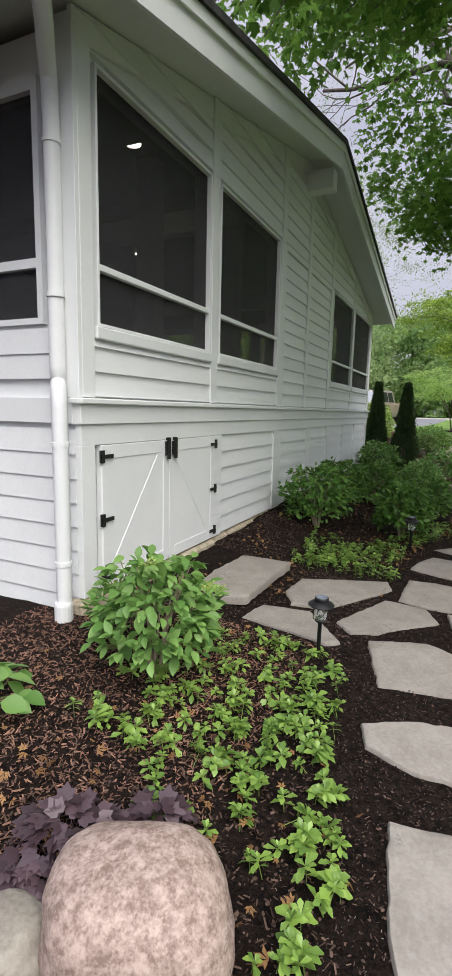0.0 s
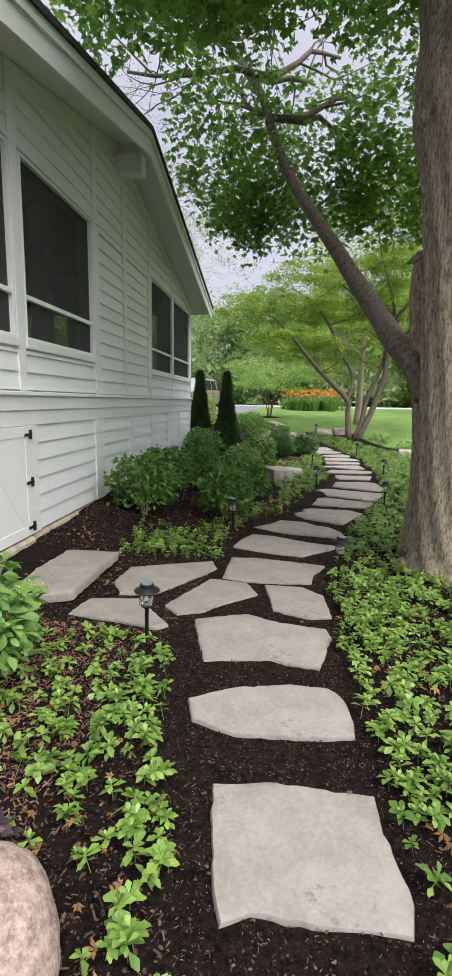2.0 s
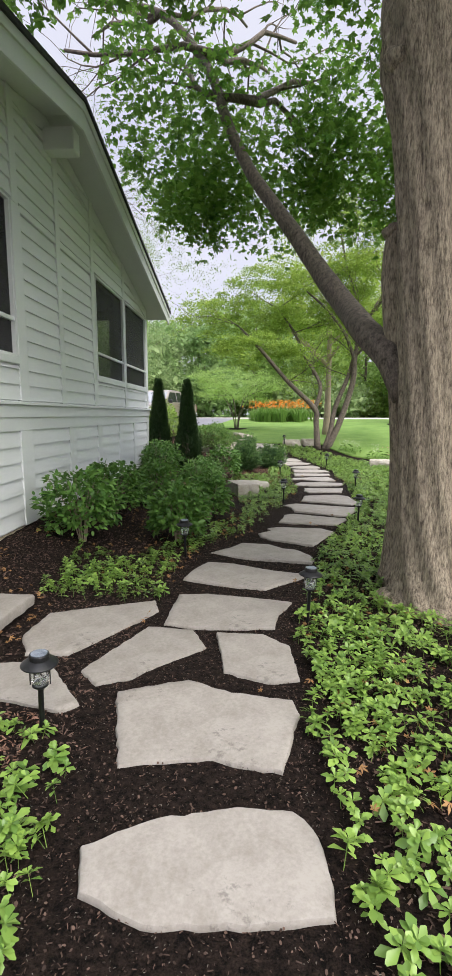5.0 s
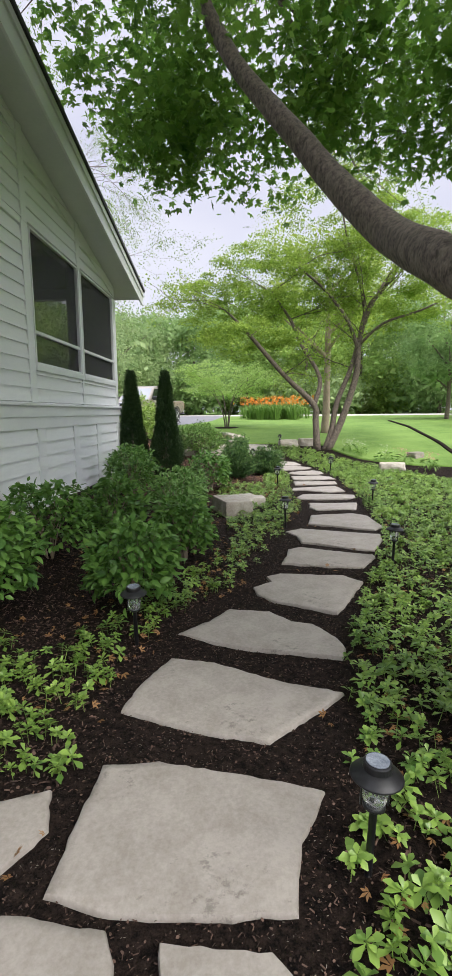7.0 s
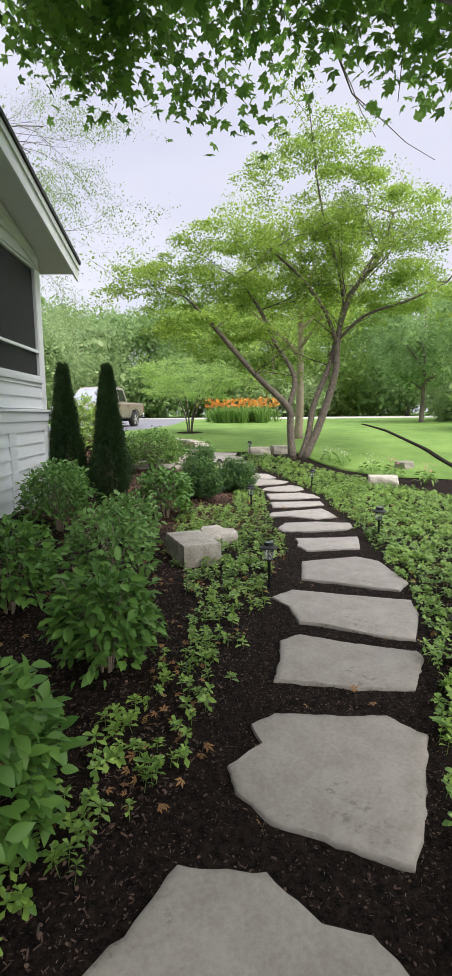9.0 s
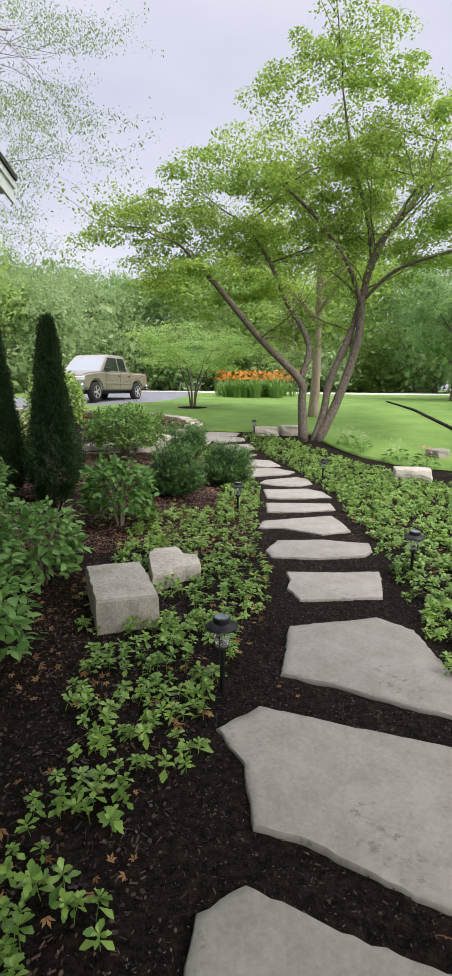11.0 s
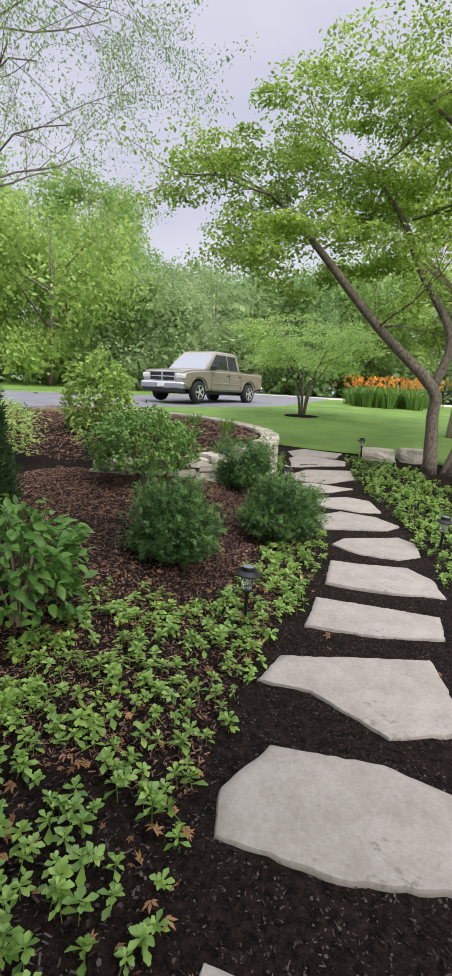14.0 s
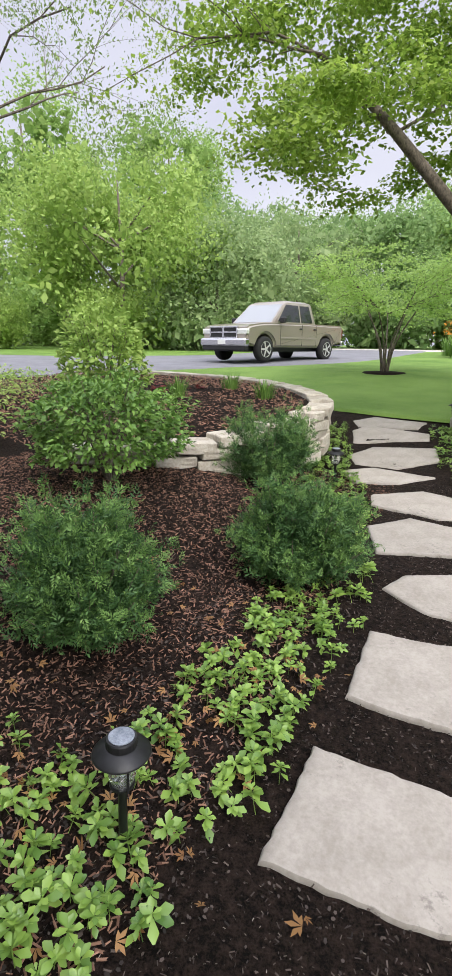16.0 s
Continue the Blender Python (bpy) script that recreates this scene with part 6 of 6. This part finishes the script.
ring1 = [(1.38, 0.90, 1.17), (-1.04, 0.90, 1.19), (-1.04, -0.90, 1.19), (1.38, -0.90, 1.17)]
ring2 = [(0.60, 0.77, 1.84), (-0.88, 0.77, 1.85), (-0.88, -0.77, 1.85), (0.60, -0.77, 1.84)]
ring3 = [(0.42, 0.65, 1.92), (-0.76, 0.65, 1.925), (-0.76, -0.65, 1.925), (0.42, -0.65, 1.92)]
rings = [[cab.verts.new(p) for p in r] for r in (ring1, ring2, ring3)]
for a, b in zip(rings, rings[1:]):
    for k in range(4):
        cab.faces.new((a[k], a[(k + 1) % 4], b[(k + 1) % 4], b[k]))
cab.faces.new(rings[-1])
bmesh.ops.recalc_face_normals(cab, faces=cab.faces[:])
bmesh.ops.bevel(cab, geom=cab.edges[:], offset=0.03, segments=2, affect="EDGES")
part("cab", cab, PAINT, truck, "tan painted cab", True).data.set_sharp_from_angle(angle=radians(40))


def pane(name, corners, material, label):
    bm = bmesh.new()
    c = [Vector(p) for p in corners]
    nrm = (c[1] - c[0]).cross(c[2] - c[0]).normalized() * 0.012
    a = [bm.verts.new(p + nrm) for p in c]
    b = [bm.verts.new(p - nrm) for p in c]
    bm.faces.new(a)
    bm.faces.new(b[::-1])
    for k in range(len(c)):
        bm.faces.new((a[k], a[(k + 1) % len(c)], b[(k + 1) % len(c)], b[k]))
    bmesh.ops.recalc_face_normals(bm, faces=bm.faces[:])
    return part(name, bm, material, truck, label)


def on_cab(x, z, s):
    k = (z - 1.17) / (1.83 - 1.17)
    return (x, s * (0.905 - 0.14 * k), z)


pane("windshield", [(1.32, 0.80, 1.215), (0.65, 0.70, 1.795), (0.65, -0.70, 1.795), (1.32, -0.80, 1.215)], WINDSHIELD, "windshield glass with a pale reflection put into its colour")
pane("rear_glass", [(-1.02, 0.72, 1.26), (-0.87, 0.62, 1.72), (-0.87, -0.62, 1.72), (-1.02, -0.72, 1.26)], CAR_GLASS, "dark rear glass")
for s in (1, -1):
    pane("side_glass", [on_cab(1.08, 1.25, s), on_cab(0.56, 1.78, s), on_cab(-0.10, 1.78, s), on_cab(-0.12, 1.25, s)], CAR_GLASS, "dark front side glass")
    pane("side_glass", [on_cab(-0.20, 1.25, s), on_cab(-0.18, 1.78, s), on_cab(-0.72, 1.78, s), on_cab(-0.84, 1.25, s)], CAR_GLASS, "dark rear side glass")
    for x in (1.02, -0.16, -1.0):
        part("door_gap", box((x - 0.006, min(s * 0.966, s * 0.974), 0.50), (x + 0.006, max(s * 0.966, s * 0.974), 1.17)), DARK_PLASTIC, truck)
    for x in (-0.04, -0.86):
        part("door_handle", box((x - 0.09, min(s * 0.97, s * 1.005), 1.02), (x + 0.05, max(s * 0.97, s * 1.005), 1.06), 0.008), DARK_PLASTIC, truck)
    part("mirror", box((0.96, min(s * 0.94, s * 1.17), 1.20), (1.08, max(s * 0.94, s * 1.17), 1.38), 0.025), DARK_PLASTIC, truck)
    part("body_moulding", box((-1.0, min(s * 0.968, s * 0.985), 0.70), (1.02, max(s * 0.968, s * 0.985), 0.76), 0.006), PAINT, truck)
    part("headlight", box((2.36, min(s * 0.58, s * 0.965), 0.82), (2.665, max(s * 0.58, s * 0.965), 0.985), 0.03), HEADLIGHT, truck, "clear headlight")
    part("fog_light", box((2.70, min(s * 0.62, s * 0.75), 0.56), (2.745, max(s * 0.62, s * 0.75), 0.65), 0.02), DARK_PLASTIC, truck)
    part("tail_light", box((-2.735, min(s * 0.84, s * 0.965), 0.80), (-2.66, max(s * 0.84, s * 0.965), 1.10), 0.01), RUST, truck, "red tail light")
part("bed_floor", box((-2.60, -0.78, 1.19), (-1.10, 0.78, 1.224)), DARK_PLASTIC, truck, "dark bed opening")
part("tailgate", box((-2.745, -0.82, 0.66), (-2.70, 0.82, 1.19), 0.012), PAINT, truck)
part("front_bumper", box((2.52, -0.985, 0.47), (2.76, 0.985, 0.70), 0.05), CHROME, truck, "chrome front bumper", False)
part("lower_valance", box((2.50, -0.93, 0.34), (2.72, 0.93, 0.48), 0.03), DARK_PLASTIC, truck)
part("rear_bumper", box((-2.92, -0.95, 0.50), (-2.72, 0.95, 0.68), 0.03), CHROME, truck)
part("grille_back", box((2.58, -0.55, 0.72), (2.672, 0.55, 1.03), 0.01), DARK_PLASTIC, truck, "dark grille")
for lo, hi in (((2.60, -0.60, 1.015), (2.70, 0.60, 1.065)), ((2.60, -0.60, 0.70), (2.70, 0.60, 0.74)), ((2.60, -0.04, 0.74), (2.70, 0.04, 1.015)), ((2.60, -0.60, 0.86), (2.70, 0.60, 0.90)), ((2.60, 0.55, 0.74), (2.70, 0.60, 1.015)), ((2.60, -0.60, 0.74), (2.70, -0.55, 1.015))):
    part("grille_bar", box(lo, hi, 0.01), CHROME, truck, "chrome grille bar")
part("licence_plate", box((2.76, -0.16, 0.52), (2.77, 0.16, 0.66)), PLATE, truck)
part("chassis", box((-2.5, -0.6, 0.30), (2.4, 0.6, 0.46)), DARK_PLASTIC, truck)


def wheel(x, s):
    w = empty("wheel", (x, s * 0.86, 0.385))
    w.parent = truck
    w.matrix_basis = pose(x, s * 0.86, 0.385, 90 if s < 0 else -90, 0, 0)
    part("tyre", lathe([(0.24, -0.12), (0.34, -0.125), (0.375, -0.10), (0.385, -0.05), (0.385, 0.05), (0.375, 0.10), (0.34, 0.125), (0.24, 0.12)], 32, True), RUBBER, w, "", True)
    part("rim", lathe([(0.245, 0.121), (0.25, 0.13), (0.235, 0.128), (0.22, 0.09), (0.06, 0.085)], 32, False), ALLOY, w, "bright alloy rim")
    part("hub", lathe([(0.07, 0.085), (0.065, 0.125), (0.04, 0.13)], 16), ALLOY, w)
    for k in range(5):
        sp = box((0.05, -0.035, 0.10), (0.235, 0.035, 0.122), 0.008)
        bmesh.ops.transform(sp, matrix=pose(0, 0, 0, 0, 0, 72 * k), verts=sp.verts[:])
        part("spoke", sp, ALLOY, w)
    return w


for x in (FA, RA):
    for s in (1, -1):
        wheel(x, s)


# ---------------------------------------------------------------- groundcover, fallen leaves, bark chips
def whorl(seed):
    """One shoot of groundcover: two loose tiers of spoon-shaped leaves on a short stem."""
    verts, faces = [(0, 0, 0)], []
    rng = np.random.default_rng(seed)
    lv, lf = leaf_spoon()
    for tier, (count, tilt, z, size) in enumerate(((5, 0.75, 0.0, 0.70), (6, 0.28, -0.12, 1.0), (2, -0.12, -0.55, 0.95))):
        for k in range(count):
            a = 2 * math.pi * (k + 0.5 * tier) / count + rng.uniform(-0.5, 0.5)
            s = size * rng.uniform(0.6, 1.2)
            e = tilt + rng.uniform(-0.3, 0.3)
            c, sn = math.cos(a), math.sin(a)
            z0 = z + rng.uniform(-0.1, 0.1)
            n = len(verts)
            for x, y, h in lv:
                y *= 1.15
                u, w = x * math.cos(e) - h * math.sin(e), x * math.sin(e) + h * math.cos(e) - 0.22 * x * x
                verts.append(((u * c - y * sn) * s, (u * sn + y * c) * s, w * s + z0))
            faces += [tuple(i + n for i in q) for q in lf]
    n = len(verts)
    for k in range(4):
        a = k * math.pi / 2
        verts += [(0.03 * math.cos(a), 0.03 * math.sin(a), -1.9), (0.03 * math.cos(a), 0.03 * math.sin(a), 0)]
    for k in range(4):
        faces.append((n + 2 * k, n + 2 * ((k + 1) % 4), n + 2 * ((k + 1) % 4) + 1, n + 2 * k + 1))
    return verts, faces


def left_cover(x, y):
    """How thickly the groundcover stands at a place left of the walk."""
    l, _ = path_sides(y)
    if y < 2.75:
        return 0.9 * ease((x + 1.45) / 0.3) * ease((l - 0.03 - x) / 0.12) * (0 if math.hypot(x + 0.43, y - 0.78) < 0.31 or math.hypot(x + 0.84, y - 0.8) < 0.28 else 1) * (1 if y > 0.75 or x > -0.2 else 0) * (ease((x + 1.0) / 0.5) if y < 1.4 else 1)
    if y < 4.45:
        return 0.0
    if y < 5.9:
        return 0.8 * ease((x + 1.35) / 0.2) * ease((-0.12 - x) / 0.15) * ease((y - 4.4) / 0.2)
    if y < 8.6:
        return 0.85 * ease((x - (l - 0.72)) / 0.2) * ease((l - 0.12 - x) / 0.1)
    if y < 13.2:
        return 0.95 * ease((x - max(0.0, l - 1.55 + 0.5 * max(0, 10.5 - y))) / 0.2) * ease((l - 0.02 - x) / 0.12)
    return 1.0 * ease((x - (l - 0.7)) / 0.15) * ease((l + 0.03 - x) / 0.1)


def right_cover(x, y):
    _, r = path_sides(y)
    if math.hypot(x - 2.1, y - 4.65) < 0.48:
        return 0.0
    far = np.interp(y, [0, 8, 12, 14.5, 16, 19.8], [5.3, 5.3, 5.3, 5.2, 4.5, 2.9]) + 0.35 * noise.noise((y * 0.9, 3.0, x * 0.3)) - 0.2
    thick = 1.0
    return thick * ease((x - r + 0.04) / 0.16) * ease((far - x) / 0.4) * (0 if y > 19.7 else 1)


def cover(name, bounds, density, per_m2, seed, label):
    rng = np.random.default_rng(seed)
    x0, x1, y0, y1 = bounds
    n = int((x1 - x0) * (y1 - y0) * per_m2)
    where, size = [], []
    for x, y in zip(rng.uniform(x0, x1, n), rng.uniform(y0, y1, n)):
        patch = 0.82 + 0.55 * noise.noise((x * 2.1, y * 2.1, 2.0)) + 0.5 * noise.noise((x * 5, y * 5, 6.0))
        if rng.random() < density(x, y) * patch:
            s = rng.uniform(0.038, 0.064)
            where.append((x, y, ground_z(x, y) + s * rng.uniform(0.75, 1.35)))
            size.append(s)
    where, size = np.array(where), np.array(size)
    for k in range(3):
        w, sz = where[k::3], size[k::3]
        m = len(w)
        a = rng.uniform(0, 2 * math.pi, m)
        aims = np.stack([np.cos(a), np.sin(a), rng.normal(0, 0.22, m)], 1)
        ob = scatter(name, whorl(seed * 10 + k), w, aims, rng.normal(0, 0.22, (m, 3)) + (0, 0, 1), sz, PACHY)
        tagged(ob, label, "groundcover", kind="stuff")


cover("groundcover", (-1.5, 0.25, 0.3, 2.85), left_cover, 190, 1, "whorls of light green pachysandra near the boulder")
cover("groundcover", (-1.5, 1.75, 4.4, 19.4), left_cover, 190, 2, "pachysandra groundcover between shrubs and walk")
cover("groundcover", (0.7, 5.3, -0.2, 8.0), right_cover, 215, 3, "pachysandra groundcover round the maple trunk")
cover("groundcover", (1.2, 5.3, 8.0, 19.8), right_cover, 200, 4, "thick pachysandra groundcover beside the walk")



def off_stones(x, y, margin=0.015):
    """True where a place lies clear of every slab of the walk."""
    clear = np.ones(len(x), bool)
    for c in STONES:
        c = np.array(c)
        near = (x > c[:, 0].min() - margin) & (x < c[:, 0].max() + margin) & (y > c[:, 1].min() - margin) & (y < c[:, 1].max() + margin)
        inside = np.zeros(len(x), bool)
        for (ax, ay), (bx, by) in zip(c, np.roll(c, -1, 0)):
            if ay != by:
                inside ^= ((ay > y) != (by > y)) & (x < (bx - ax) * (y - ay) / (by - ay) + ax)
        clear &= ~(near & inside)
    return clear


rng = np.random.default_rng(12)
where = []
while len(where) < 2600:
    x, y = rng.uniform(-1.9, 4.0), rng.uniform(0.2, 14.5)
    l, r = path_sides(y)
    if l - 0.05 < x < r + 0.05 and rng.random() < 0.85:
        continue
    if noise.noise((x * 1.2, y * 1.2, 8)) < -0.05:
        continue
    where.append((x, y, ground_z(x, y) + rng.uniform(0.005, 0.04)))
where = np.array(where)
where = where[off_stones(where[:, 0], where[:, 1]) | (rng.random(len(where)) < 0.08)]
n = len(where)
tagged(scatter("fallen_leaves", leaf_maple(), where, rng.normal(0, 1, (n, 3)) * (1, 1, 0.25), rng.normal(0, 0.45, (n, 3)) + (0, 0, 1), rng.uniform(0.02, 0.046, n), DRY), "dry tan maple leaves scattered on the mulch", "fallen leaves", kind="stuff")

chip = ([(-0.5, -0.12, 0), (0.5, -0.10, 0), (0.45, 0.12, 0), (-0.45, 0.10, 0), (-0.4, 0, 0.12), (0.42, 0, 0.10)], [(0, 1, 5, 4), (2, 3, 4, 5)])
flake = ([(-0.42, -0.2, 0), (0.1, -0.34, 0.03), (0.5, -0.05, 0), (0.2, 0.3, 0.05), (-0.36, 0.22, 0)], [(0, 1, 2, 3, 4)])
for shape, count, small_end, large_end, fine, tint in ((chip, 62000, 0.010, 0.036, 0.6, CHIP), (flake, 60000, 0.008, 0.024, 0.7, CHIP), (chip, 46000, 0.012, 0.036, 0.7, CHIP_RED)):
    y = 0.1 + 17.5 * rng.random(count) ** 1.15
    x = rng.uniform(-2.0, 3.4, count)
    if tint is CHIP_RED:
        y = 11.5 + 6.0 * rng.random(count)
        x = rng.uniform(-2.0, 1.4, count)
        y[:11000] = rng.uniform(0.1, 2.9, 11000)
        x[:11000] = rng.uniform(-2.4, -0.5, 11000)
    keep = off_stones(x, y)
    x, y = x[keep], y[keep]
    n = len(x)
    sides = np.array([path_sides(b) for b in y])
    on_walk = (x > sides[:, 0] - 0.1) & (x < sides[:, 1] + 0.1)
    where = np.stack([x, y, [mulch_z(a, b) + 0.005 for a, b in zip(x, y)]], 1)
    size = rng.uniform(small_end, large_end, n) * np.where(on_walk, fine, 1.0)
    fresh = (y > 8.0 + rng.normal(0, 0.8, n)) & (x > sides[:, 0] - 0.9) & (tint is CHIP)
    aims, ups = rng.normal(0, 1, (n, 3)) * (1, 1, 0.4), rng.normal(0, 0.55, (n, 3)) + (0, 0, 1)
    for pick, dye in ((~fresh, tint), (fresh, CHIP_BLACK)):
        if pick.any():
            tagged(scatter("bark_chips", shape, where[pick], aims[pick], ups[pick], size[pick], dye), "loose shredded bark chips of the mulch", "mulch", kind="stuff")
m = 12000
bx, by = rng.uniform(-5.5, 0.3, m), rng.uniform(15.6, 20.6, m)
inside = np.array([(a < np.interp(b, [15.5, 16.3, 17.0, 17.6, 18.4, 19.2, 20.0, 20.6], [-1.9, -0.35, 0.08, 0.24, 0.06, -0.5, -1.35, -2.4])) for a, b in zip(bx, by)])
bx, by = bx[inside], by[inside]
m = len(bx)
where = np.stack([bx, by, [bed_top(b) - 0.02 for b in by]], 1)
tagged(scatter("bark_chips", chip, where, rng.normal(0, 1, (m, 3)) * (1, 1, 0.3), rng.normal(0, 0.35, (m, 3)) + (0, 0, 1), rng.uniform(0.02, 0.06, m), CHIP_RED), "reddish bark chips covering the raised bed", "mulch", kind="stuff")
n = 9000
y = 0.1 + 13.0 * rng.random(n) ** 1.3
x = np.array([rng.uniform(path_sides(b)[0] - 0.35, path_sides(b)[1] + 0.35) for b in y])
keep = off_stones(x, y)
x, y = x[keep], y[keep]
n = len(x)
where = np.stack([x, y, [mulch_z(a, b) + 0.003 for a, b in zip(x, y)]], 1)
tagged(scatter("grit", chip, where, rng.normal(0, 1, (n, 3)) * (1, 1, 0.3), rng.normal(0, 0.35, (n, 3)) + (0, 0, 1), rng.uniform(0.004, 0.010, n), PEBBLE), "pale grit and crumbs between the slabs", "grit", kind="stuff")
# flowers by the lawn edge
for k, (x, y) in enumerate(((4.9, 16.4), (5.3, 15.6), (4.6, 17.2), (4.1, 18.0), (3.9, 18.6))):
    m = PINK if k < 2 else PALE_BLOOM
    ob = tuft("flower_clump", x, y, LILY, 130 + k, "leafy perennial clump with small flower spikes", 40, 0.14, 0.22, 0.3, leaf_oval(0.3))
    q = np.random.default_rng(k)
    w = np.stack([q.normal(0, 0.12, 40), q.normal(0, 0.12, 40), q.uniform(0.25, 0.48, 40)], 1)
    scatter("flowers", leaf_cluster(5, 4, 0.8), w, q.normal(0, 1, (40, 3)), q.normal(0, 1, (40, 3)), np.full(40, 0.025), m, ob)
